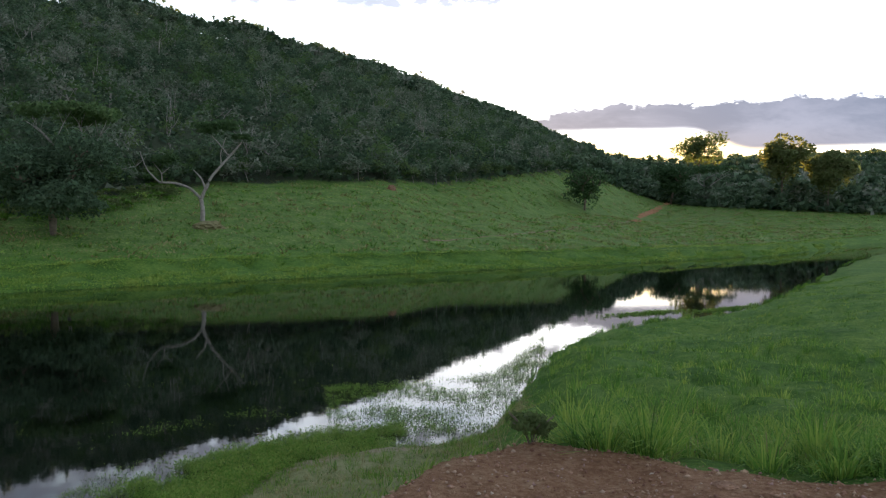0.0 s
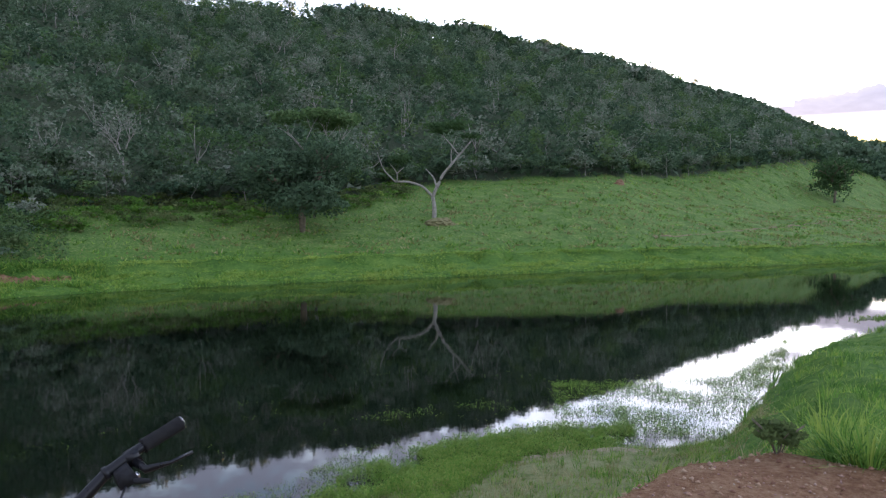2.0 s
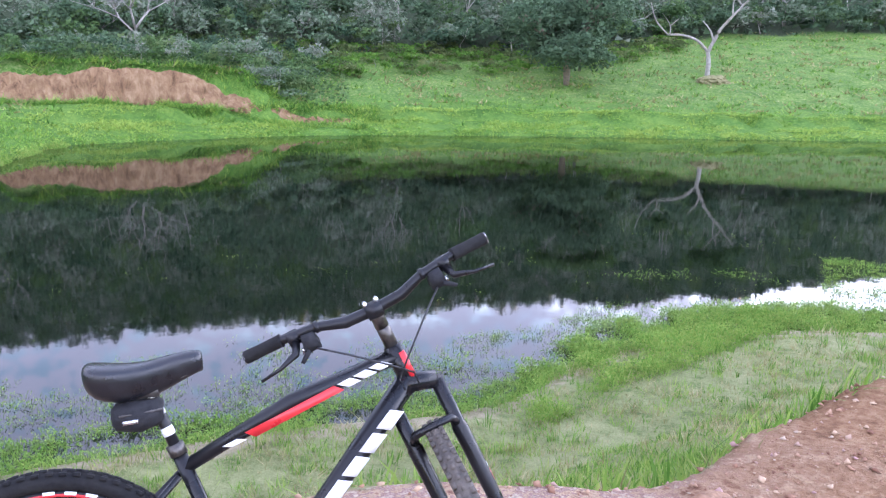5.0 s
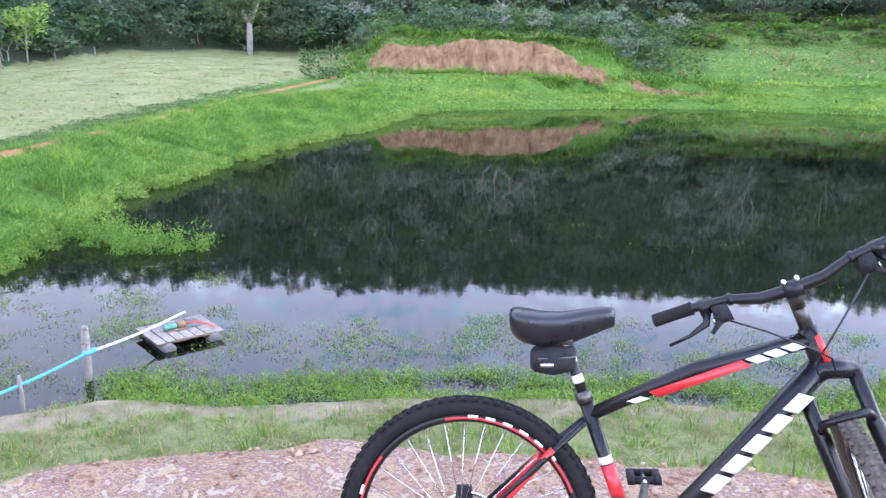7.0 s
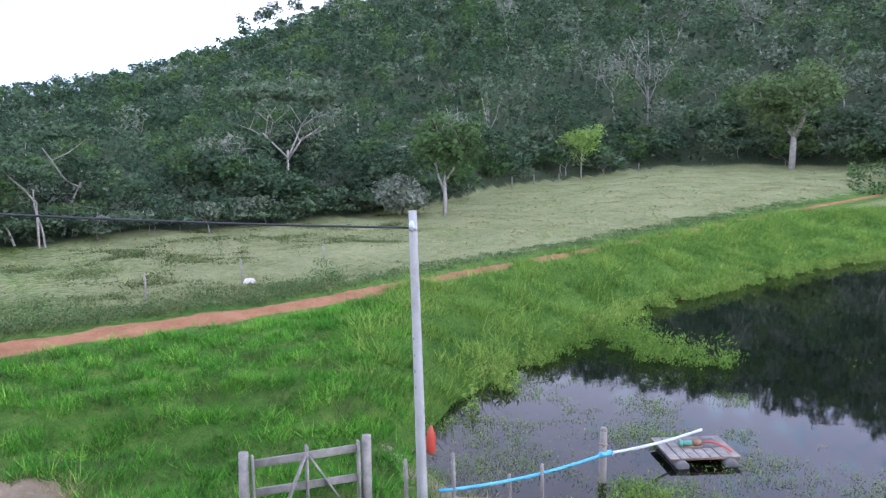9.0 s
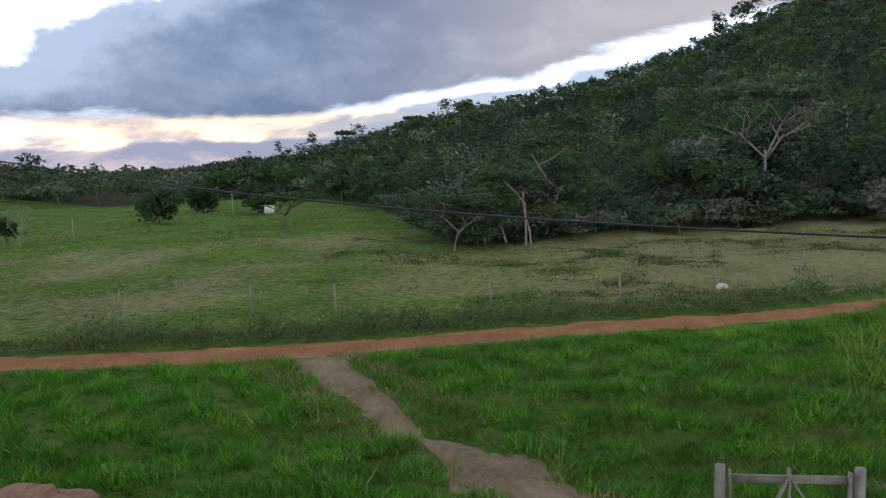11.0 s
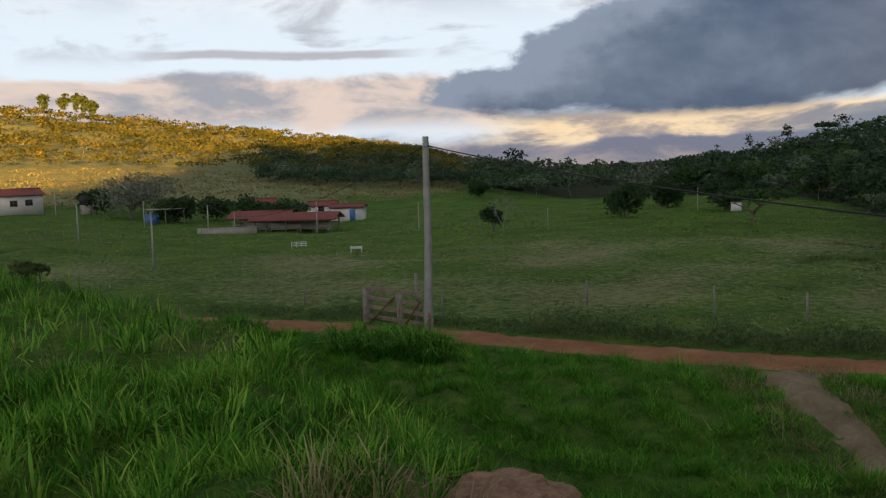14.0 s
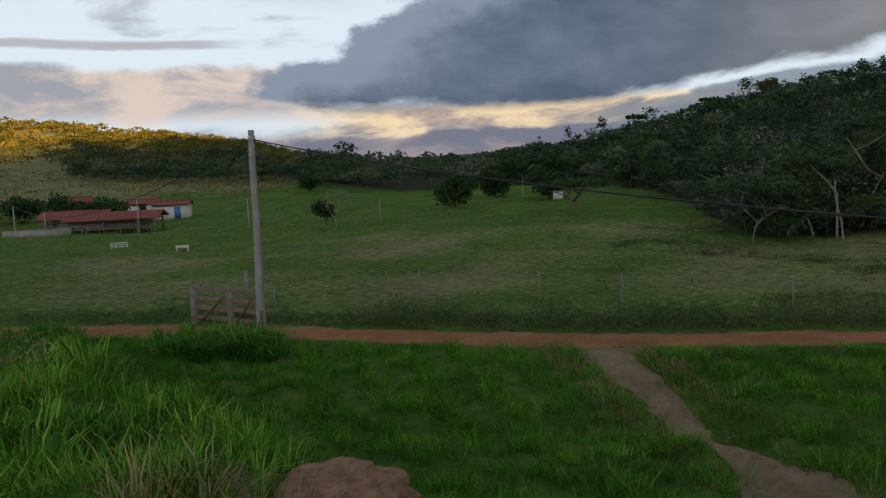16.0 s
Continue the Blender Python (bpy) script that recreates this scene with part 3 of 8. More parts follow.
def cover(x, y, b, r):
    """What lies on the ground, from 0 to 1 each: dry pasture, wood floor, bare soil, sand."""
    foot, far, near = FOOT(b), FAR(b), NEAR(b)
    road = off_line(x, y, ROAD_LINE)
    beyond = (r > far + SHELF(b) + 1.0) & (b > 64)
    dry = 0.85 * np.clip((r - far - SHELF(b)) / 3, 0, 1) * np.clip((b - 62) / 4, 0, 1) * np.clip((road - 1.7) / 0.8, 0, 1)
    ragged = spread(x, y, 14, 8)
    dry = dry - (0.4 + 0.18 * ragged) * np.clip((b - 108) / 16, 0, 1) * np.clip((150 - r) / 30, 0, 1)
    dry = dry - 0.5 * np.clip((r - 56 - 4 * ragged) / 14, 0, 1) * np.clip((b - 122) / 10, 0, 1)
    dry = dry + 0.35 * np.clip((r - 130 - 10 * ragged) / 30, 0, 1) * np.clip((b - 148) / 8, 0, 1)
    dry = np.maximum(dry, np.clip((r - 128 - 8 * ragged) / 14, 0, 1) * np.clip((b - 152) / 6, 0, 1))
    dry = np.maximum(dry, 0.38 * np.clip((r - far - 9) / 8, 0, 1) * np.clip((70 - b) / 8, 0, 1))
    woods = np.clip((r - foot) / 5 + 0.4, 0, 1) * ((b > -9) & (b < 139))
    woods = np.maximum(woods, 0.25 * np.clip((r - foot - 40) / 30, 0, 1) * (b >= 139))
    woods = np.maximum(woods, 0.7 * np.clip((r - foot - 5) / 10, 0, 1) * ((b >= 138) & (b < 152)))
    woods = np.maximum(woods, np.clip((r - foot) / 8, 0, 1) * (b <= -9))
    soil = np.clip((np.minimum(EDGE(b), 7) + 0.5 + 0.22 * spread(x, y, 1.3, 71) - r) / 0.6, 0, 1) * np.maximum(np.clip((160 - b) / 6, 0, 1) * np.clip((b + 60) / 10, 0, 1), np.clip((2.4 + 0.25 * spread(x, y, 1.1, 72) - r) / 0.5, 0, 1))
    soil = np.maximum(soil, 0.9 * np.clip((b - 143) / 3, 0, 1) * np.clip((160 - b) / 3, 0, 1) * (r < EDGE(b) + 1.5) * (r > 3))
    # wood-floor colour laid faintly under crest grass, painting shade into gaps between blades
    under = np.clip((b - 157) / 4, 0, 1) * np.clip((222 - b) / 15, 0, 1) * np.clip((EDGE(b) + 1.5 - r) / 1.5, 0, 1) * np.clip((r - 2.5) / 1.5, 0, 1)
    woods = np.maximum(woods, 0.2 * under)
    sand = np.clip((r - near + 1.9) / 0.9, 0, 1) * (r < near + 0.4) * (b > -6) * 0.62 * np.clip((102 - b) / 6, 0, 1) * np.clip((b + 6) / 6, 0, 1)
    dry = np.maximum(dry, 0.68 * (r < near) * np.clip((100 - b) / 6, 0, 1) * np.clip((b + 6) / 4, 0, 1))
    pale = np.clip((b - 6) / 22 + 0.25 * spread(x, y, 1.6, 73), 0, 1) * np.clip((230 - b) / 45, 0, 1)
    pale = pale + (0.6 - pale) * np.clip((2.6 - r) / 1.6, 0, 1)
    return {"pale": pale, "dry": dry, "woods": woods, "soil": soil, "sand": sand}


build_ground()


def build_water():
    bear = np.arange(-36, 100, 1.0)
    n, f = NEAR(bear) - 2.0, FAR(bear) + 3.0
    t = np.linspace(0, 1, 9)
    R = n[:, None] + (f - n)[:, None] * t
    B = np.radians(bear)[:, None]
    verts = np.stack([-np.sin(B) * R, np.cos(B) * R, 0 * R], -1).reshape(-1, 3)
    i = np.arange(len(bear) - 1)[:, None] * 9 + np.arange(8)[None]
    faces = np.stack([i, i + 9, i + 10, i + 1], -1).reshape(-1, 4)[:, ::-1]
    ob = mesh_object("water", verts, faces, WATER, None, None, True)
    tagged(ob, "still dark pond water mirroring the wooded hill", "water", "", "structure")


build_water()


def ribbon(name, line, width, lift, mat, label, wave=0.12, flare=0.0):
    """A worn track laid along a plan line."""
    pts = np.array(line, float)
    seg = np.r_[0, np.cumsum(np.hypot(*np.diff(pts, axis=0).T))]
    s = np.arange(0, seg[-1], 0.16)
    cx, cy = (np.convolve(np.interp(np.r_[np.full(14, s[0]), s, np.full(14, s[-1])], seg, pts[:, k]), np.ones(29) / 29, "valid") for k in (0, 1))
    tx, ty = np.gradient(cx), np.gradient(cy)
    ln = np.hypot(tx, ty)
    nx, ny = -ty / ln, tx / ln
    rng = np.random.default_rng(5)
    cols = 11
    u = np.linspace(-1, 1, cols)
    ragged = 1 + flare * np.exp(-s / 1.6) + wave * np.convolve(rng.normal(size=len(s) + 12), np.hanning(13) / 2.4, "valid")
    ragged = ragged * np.interp(polar(cx, cy)[0], [84, 108], [0.5, 1.0])
    half = (width / 2 * ragged)[:, None] * u
    x, y = cx[:, None] + nx[:, None] * half, cy[:, None] + ny[:, None] * half
    z = land(x, y) + lift * (1 - np.abs(u) ** 4) - 0.06 * np.abs(u) ** 4 + 0.02 * spread(x, y, 0.6, 51) - 0.04 * np.exp(-((np.abs(u) - 0.5) / 0.16) ** 2)
    verts = np.stack([x, y, z], -1).reshape(-1, 3)
    i = np.arange(len(s) - 1)[:, None] * cols + np.arange(cols - 1)[None]
    faces = np.stack([i, i + 1, i + cols + 1, i + cols], -1).reshape(-1, 4)[:, ::-1]
    ob = mesh_object(name, verts, faces, mat, None, None, True)
    return tagged(ob, label, "road", "", "structure")


ribbon("road", ROAD_LINE, 1.8, 0.07, ROAD, "rutted red earth road along the pasture")
ribbon("path", SPUR_LINE, 1.3, 0.06, TRACK, "trodden bare earth path joining the road", 0.3, 0.9)


def seen(b, up):
    """Where a line of sight at bearing b and angle up meets the ground."""
    r = np.arange(40, 900, 0.5)
    x, y = 0.03 - np.sin(np.radians(b)) * r, -0.05 + np.cos(np.radians(b)) * r
    below = land(x, y) > EYE_Z + r * math.tan(radians(up))
    k1 = int(np.argmax(below))
    return float(x[k1]), float(y[k1])


HILL_PATH = [seen(-12.9, -0.2), seen(-13.6, 0.2), seen(-14.4, 0.55), seen(-15.0, 0.9), seen(-15.6, 1.15)]
ribbon("hill_path", HILL_PATH, 5.4, 0.2, ROAD, "red earth path climbing the green slope", 0.15)
ribbon("foot_path", [seen(1.5, -1.65), seen(-1.8, -1.4), seen(-4.6, -1.1), seen(-7.8, -0.83), seen(-10.7, -0.5), seen(-12.9, -0.2)], 1.0, 0.1, TRACK, "narrow trodden path crossing the green slope", 0.4)

# ---- plants ----
def leaf_clumps(c, size, rng, flat=0.0, out=None, own=1.1, slim=0.62):
    """Small pointed leaf clumps at the places c, each turned at random and shaded as part of a rounded mass."""
    n = len(c)
    a = rng.normal(size=(n, 3))
    a[:, 2] *= 1 - flat
    a /= np.linalg.norm(a, axis=1)[:, None]
    b = np.cross(a, rng.normal(size=(n, 3)))
    b /= np.linalg.norm(b, axis=1)[:, None]
    if out is None:
        out = np.tile([0, 0, 1.0], (n, 1)) + rng.normal(size=(n, 3)) * 0.4
    nrm = np.cross(a, b)
    face_up = np.sign((nrm * out).sum(1))[:, None]
    nrm = nrm * face_up * own + out / np.linalg.norm(out, axis=1)[:, None]
    nrm /= np.linalg.norm(nrm, axis=1)[:, None]
    s = (np.asarray(size) * rng.uniform(0.6, 1.35, n))[:, None]
    a, b = a * s, b * s * slim * face_up
    v = np.stack([c - a * 0.8 - b * rng.uniform(0.4, 1, (n, 1)), c - a * rng.uniform(-0.2, 0.6, (n, 1)) + b, c + a], 1)
    flip = (np.cross(v[:, 1] - v[:, 0], v[:, 2] - v[:, 0]) * out).sum(1) < 0
    v[flip] = v[flip][:, [1, 0, 2]]
    return v.reshape(-1, 3), np.arange(n * 3).reshape(-1, 3), np.repeat(nrm, 3, 0)


def crown_points(n, centre, radii, rng, lobes=5, hollow=0.55, layer=0.85, full=False):
    """Places for leaves in a crown of several uneven, flattened lobes, and the way outward at each."""
    lob = rng.normal(size=(lobes, 3))
    lob /= np.linalg.norm(lob, axis=1)[:, None]
    lob = lob * rng.uniform(0.35, 0.8, (lobes, 1)) * radii
    lob[:, 2] = lob[:, 2] * 0.9 if full else np.abs(lob[:, 2]) * 0.95 - radii[2] * 0.25
    size = rng.uniform(0.3, 0.58, lobes)
    pick = rng.integers(0, lobes, n)
    d = rng.normal(size=(n, 3))
    d[:, 2] = np.where(rng.random(n) < 0.6, np.abs(d[:, 2]), d[:, 2])
    d /= np.linalg.norm(d, axis=1)[:, None]
    rad = rng.uniform(hollow, 1.0, n) ** 0.6
    at = lob[pick] + d * (rad * size[pick])[:, None] * radii * [1, 1, layer]
    return centre + at, d + 0.5 * at / radii + [0, 0, 0.3]


def tube(path, radii, sides=6):
    """A tapered limb along path."""
    path = np.asarray(path, float)
    n = len(path)
    d = np.gradient(path, axis=0)
    d /= np.linalg.norm(d, axis=1)[:, None] + 1e-9
    ref = np.where(np.abs(d[:, 2:3]) > 0.9, [[1.0, 0, 0]], [[0, 0, 1.0]])
    u = np.cross(d, ref)
    u /= np.linalg.norm(u, axis=1)[:, None]
    w = np.cross(d, u)
    a = np.linspace(0, 2 * np.pi, sides, endpoint=False)
    ring = u[:, None] * np.cos(a)[None, :, None] + w[:, None] * np.sin(a)[None, :, None]
    v = path[:, None] + ring * np.asarray(radii, float)[:, None, None]
    i = np.arange(n - 1)[:, None] * sides + np.arange(sides)[None]
    j = np.arange(n - 1)[:, None] * sides + (np.arange(sides)[None] + 1) % sides
    f = np.stack([i, j, j + sides, i + sides], -1).reshape(-1, 4)
    # closed ends
    q = np.arange(0, sides - 2, 2)
    caps = [[0, k1 + 3 if k1 + 3 < sides else k1 + 2, k1 + 2, k1 + 1] for k1 in q]
    top = (n - 1) * sides
    caps += [[top, top + k1 + 1, top + k1 + 2, top + min(k1 + 3, sides - 1)] for k1 in q]
    return v.reshape(-1, 3), np.concatenate([f, np.array(caps)])


def join(parts):
    """Several (verts, faces) as one."""
    vs, fs, k0 = [], [], 0
    for v, f in parts:
        vs.append(np.asarray(v, float))
        fs.append(np.asarray(f) + k0)
        k0 += len(v)
    return np.concatenate(vs), np.concatenate(fs)


def woods(name, label, spots, height, wide, leaves, size, seed, mat, pale=0.12, tint=(0.1, 0.75), ref=130.0, own=1.1):
    """Many trees as one stretch of woodland."""
    rng = np.random.default_rng(seed)
    vs, fs, ts, ns, trunks = [], [], [], [], []
    base = 0
    z = land(spots[:, 0], spots[:, 1])
    for (x, y), zz in zip(spots, z):
        h = rng.uniform(*height)
        w = rng.uniform(*wide)
        q = np.clip(math.hypot(x, y) / ref, 0.5, 1.25)
        n = int(leaves * rng.uniform(0.75, 1.25) / q ** 1.7 * (h * w) / (np.mean(height) * np.mean(wide)))
        bare = rng.random() < pale
        if bare:
            n = n * 2 // 3
        rad = np.array([w, w, h * rng.uniform(0.38, 0.52)])
        c, o = crown_points(n, np.array([x, y, zz + h - rad[2] * 0.9]), rad, rng, rng.integers(7, 13))
        v, f, nn = leaf_clumps(c, size * q, rng, 0.4, o, own)
        vs.append(v)
        ns.append(nn)
        fs.append(f + base)
        base += len(v)
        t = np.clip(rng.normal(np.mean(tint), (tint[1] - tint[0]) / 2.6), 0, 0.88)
        # darker tint past bearing 64: the slope's shade away from the glow, as colour
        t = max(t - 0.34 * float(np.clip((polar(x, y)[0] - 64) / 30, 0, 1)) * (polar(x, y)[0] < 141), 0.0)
        if bare:
            t = rng.uniform(0.55, 0.88)
        ts.append(np.full(len(v), t))
        if (bare and rng.random() < 0.7) or rng.random() < 0.05:
            # a pale forked stem that reaches up through the crown
            tall = h * rng.uniform(0.8, 1.02)
            lean = rng.normal(size=2) * 0.1 * h
            low = np.array([x, y, zz - 0.3])
            fork = np.array([x + lean[0] * 0.5, y + lean[1] * 0.5, zz + tall * rng.uniform(0.3, 0.5)])
            thick = 0.012 * h
            trunks.append(tube([low, (low + fork) / 2 + rng.normal(size=3) * [0.15, 0.15, 0], fork], [thick * 1.5, thick * 1.2, thick], 4))
            for k1 in range(rng.integers(2, 4)):
                d = np.array([rng.normal() * w * 0.6, rng.normal() * w * 0.6, tall * rng.uniform(0.3, 0.6)])
                elbow = fork + d * [0.55, 0.55, 0.35] + rng.normal(size=3) * 0.1
                tip = fork + d
                trunks.append(tube([fork, elbow, tip], [thick * 0.8, thick * 0.6, thick * 0.2], 4))
                side = elbow + np.array([rng.normal() * w * 0.35, rng.normal() * w * 0.35, tall * 0.2])
                trunks.append(tube([elbow, (elbow + side) / 2 + [0, 0, -0.1], side], [thick * 0.5, thick * 0.4, thick * 0.15], 3))
    ob = mesh_object(name, np.concatenate(vs), np.concatenate(fs), mat, None, {"tint": np.concatenate(ts)}, True, np.concatenate(ns))
    tagged(ob, label, "forest", "", "stuff")
    if trunks:
        v, f = join(trunks)
        tr = mesh_object("trunks", v, f, BARK_PALE, ob)
        tagged(tr, "pale bare trunks and limbs", "", "", "stuff")
    return ob


def scatter(n, blo, bhi, rlo, rhi, seed, grow=1.0):
    """Plan places between two radii that follow the bearing; even over the area."""
    rng = np.random.default_rng(seed)
    r_most = rhi(np.linspace(blo, bhi, 60)).max()
    if grow != 1.0:
        # evenly spaced with some jitter, so that no bare holes are left
        bb = rng.uniform(blo, bhi, 40000)
        rr = r_most * np.sqrt(rng.random(40000))
        area = np.mean((rr > rlo(bb)) & (rr < rhi(bb))) * np.pi * r_most ** 2 * (bhi - blo) / 360
        gap = math.sqrt(area / n)
        g = np.arange(-r_most, r_most, gap)
        gx, gy = np.meshgrid(g, g)
        gx = (gx + gap * 0.5 * (np.arange(len(g)) % 2)[:, None] + rng.uniform(-0.4, 0.4, gx.shape) * gap).ravel()
        gy = (gy + rng.uniform(-0.4, 0.4, gy.shape) * gap).ravel()
        b, r = polar(gx, gy)
        keep = (b > blo) & (b < bhi) & (r > rlo(b)) & (r < rhi(b))
        return np.stack([gx, gy], -1)[keep]
    out = np.zeros((0, 2))
    while len(out) < n:
        b = rng.uniform(blo, bhi, n)
        r = r_most * np.sqrt(rng.random(n))
        keep = (r > rlo(b)) & (r < rhi(b))
        b, r = b[keep], r[keep]
        out = np.concatenate([out, np.stack([-np.sin(np.radians(b)) * r, np.cos(np.radians(b)) * r], -1)])
    return out[:n]


def place(b, r):
    """A plan place by bearing and distance from where one stands when facing that way."""
    ex = np.interp(b, [0, 45, 75, 95, 115, 140, 160], [0.03, -0.06, -0.33, -0.5, -0.47, -0.35, -0.33])
    ey = np.interp(b, [0, 45, 75, 95, 115, 140, 160], [-0.05, -0.27, -0.25, -0.3, -0.45, -0.59, -0.68])
    return float(ex - math.sin(radians(b)) * r), float(ey + math.cos(radians(b)) * r)


spots = scatter(3600, -9, 92, lambda b: FOOT(b) + 2, lambda b: np.minimum(CREST(b) * 1.05, FOOT(b) + 250), 11, 0.0)
mixed_in = np.random.default_rng(10).random(len(spots)) < 0.2
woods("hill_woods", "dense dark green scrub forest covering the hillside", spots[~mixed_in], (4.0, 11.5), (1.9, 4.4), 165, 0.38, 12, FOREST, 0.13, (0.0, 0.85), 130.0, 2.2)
woods("olive_hill_trees", "lighter olive-green trees scattered through the hill forest", spots[mixed_in], (5.5, 12.0), (2.0, 3.8), 165, 0.36, 35, OLIVE_LEAF, 0.0, (0.0, 0.75), 130.0, 2.2)
spots = scatter(2500, 90, 140, lambda b: FOOT(b) + 2, lambda b: np.minimum(CREST(b) * 1.05, FOOT(b) + 250), 33, 0.0)
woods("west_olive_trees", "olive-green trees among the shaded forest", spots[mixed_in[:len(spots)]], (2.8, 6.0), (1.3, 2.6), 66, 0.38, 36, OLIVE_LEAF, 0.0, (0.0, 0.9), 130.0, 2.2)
woods("west_hill_woods", "low forest tinted dark for the shaded end of the hill", spots[~mixed_in[:len(spots)]], (2.6, 5.4), (1.4, 2.8), 66, 0.4, 34, FOREST, 0.14, (0.0, 0.55), 130.0, 2.2)
spots = scatter(1500, 137, 153, lambda b: FOOT(b) + 1, lambda b: CREST(b) * 1.02, 63, 0.0)
woods("valley_woods", "dark mixed woods closing off the valley", spots, (3.0, 6.5), (2.6, 5.4), 50, 0.75, 64, FOREST, 0.08, (0.0, 0.6), 260.0)
spots = scatter(1700, -10, 24, lambda b: FOOT(b) + 255, lambda b: CREST(b) * 1.03, 21, 0.0)
woods("upper_woods", "hazy scrub forest on the upper hill", spots, (6, 11), (4.0, 7.5), 60, 1.4, 22, FOREST, 0.12, (0.05, 0.7), 400.0)
spots = scatter(600, -9, 140, lambda b: FOOT(b) - 1, lambda b: FOOT(b) + 10, 13)
olive = np.random.default_rng(9).random(len(spots)) < 0.3
woods("forest_edge", "bushy green trees along the forest edge", spots[~olive], (2.5, 6.2), (1.6, 3.2), 280, 0.29, 14, FOREST, 0.12, (0.05, 0.7), 90.0, 2.0)
woods("edge_olive_trees", "olive-green leafy trees along the forest edge", spots[olive], (2.2, 5.6), (1.5, 3.0), 280, 0.27, 37, OLIVE_LEAF, 0.0, (0.2, 0.9), 90.0, 2.0)
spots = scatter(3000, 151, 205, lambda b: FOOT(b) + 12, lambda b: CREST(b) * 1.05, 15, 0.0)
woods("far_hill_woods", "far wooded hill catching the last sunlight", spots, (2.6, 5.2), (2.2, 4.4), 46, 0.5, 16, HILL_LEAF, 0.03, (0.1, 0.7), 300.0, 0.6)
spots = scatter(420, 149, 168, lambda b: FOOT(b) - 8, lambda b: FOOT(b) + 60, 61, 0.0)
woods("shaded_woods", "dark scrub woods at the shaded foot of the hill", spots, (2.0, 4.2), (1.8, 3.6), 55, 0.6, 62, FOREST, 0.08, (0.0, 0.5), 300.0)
spots = scatter(1300, -60, -9, lambda b: FOOT(b) + 4, lambda b: CREST(b) * 1.03, 17, 0.0)
woods("distant_woods", "dark woods beyond the head of the pond", spots, (7, 11), (5, 9), 46, 2.2, 18, FOREST, 0.04, (0.15, 0.6), 300.0)
spots = scatter(520, -60, -9.5, lambda b: FOOT(b) + 1, lambda b: FOOT(b) + 55, 23)
woods("pond_head_woods", "dark mixed trees round the head of the pond", spots, (5, 9), (3.5, 6), 110, 0.85, 24, FOREST, 0.08, (0.1, 0.6), 280.0)
spots = scatter(620, 18, 63, lambda b: FOOT(b) - 14, lambda b: FOOT(b) + 2, 19)
woods("hillside_scrub", "low leafy scrub below the forest edge", spots[::2], (0.6, 1.7), (0.7, 1.8), 60, 0.22, 20, WEED, 0.04, (0.0, 0.2), 90.0)
woods("hillside_bushes", "mid-green bushes among hillside grass", spots[1::2], (0.7, 2.0), (0.7, 1.8), 80, 0.2, 29, LEAF_LIGHT, 0.1, (0.2, 0.9), 90.0)


spots = scatter(430, -9, 140, lambda b: CREST(b) * 0.97, lambda b: CREST(b) * 1.03, 25)
spots = spots[(polar(spots[:, 0], spots[:, 1])[0] < 106) | (np.arange(len(spots)) % 4 == 0)]
woods("skyline_trees", "thin uneven trees along the hill skyline", spots, (6.5, 12), (1.4, 3.2), 62, 0.75, 26, FOREST, 0.1, (0.1, 0.7), 420.0)


spots = scatter(260, 92, 130, lambda b: FOOT(b) - 1.5, lambda b: FOOT(b) + 5, 27)
woods("edge_bushes", "low dense bushes along the pasture edge", spots, (0.9, 2.4), (0.8, 1.7), 150, 0.16, 28, FOREST, 0.15, (0.25, 0.9), 55.0)


def understory(name, label, n, blo, bhi, rlo, rhi, tall, size, seed, mat, tint):
    """Leafy undergrowth heaped over the slope between the trunks."""
    rng = np.random.default_rng(seed)
    pts = scatter(n, blo, bhi, rlo, rhi, seed)
    q = np.clip(np.hypot(pts[:, 0], pts[:, 1]) / 130, 0.5, 1.7)
    swell = np.clip(0.6 + 0.5 * spread(pts[:, 0], pts[:, 1], 9, seed), 0.15, 1.3)
    c = np.stack([pts[:, 0], pts[:, 1], land(pts[:, 0], pts[:, 1]) + tall * swell * rng.uniform(0.3, 1, n)], -1)
    v, f, nn = leaf_clumps(c, size * q, rng, 0.3, None, 1.8, 0.7)
    t = np.clip(rng.uniform(*tint, n) + 0.25 * spread(pts[:, 0], pts[:, 1], 14, seed + 1), 0, 1)
    return tagged(mesh_object(name, v, f, mat, None, {"tint": np.repeat(t, 3)}, True, nn), label, "undergrowth", "", "stuff")


understory("undergrowth", "dark leafy undergrowth between forest trees", 54000, -9, 92, lambda b: FOOT(b) - 1, lambda b: np.minimum(CREST(b) * 1.02, FOOT(b) + 300), 2.4, 0.62, 41, FOREST, (0.0, 0.5))
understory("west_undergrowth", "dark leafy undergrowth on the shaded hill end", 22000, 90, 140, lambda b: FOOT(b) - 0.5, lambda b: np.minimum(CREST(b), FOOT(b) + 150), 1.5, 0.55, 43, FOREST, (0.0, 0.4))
understory("pond_head_growth", "dark scrub at the foot of the woods beyond the pond", 5000, -48, -9, lambda b: FOOT(b) - 4, lambda b: FOOT(b) + 9, 4.2, 0.8, 261, FOREST, (0.0, 0.6))
understory("clay_top_growth", "green growth above the clay bank", 9000, 40, 67, lambda b: 84 + 0 * b, lambda b: FOOT(b) + 3, 1.3, 0.3, 45, OLIVE_LEAF, (0.1, 0.9))
spots = scatter(220, 42, 63, lambda b: 83.5 + 0 * b, lambda b: 106 + 0 * b, 38)
woods("clay_top_scrub", "leafy scrub growing above the clay bank", spots[::2], (1.0, 3.2), (0.9, 2.0), 150, 0.2, 39, OLIVE_LEAF, 0.0, (0.1, 0.9), 90.0, 1.8)
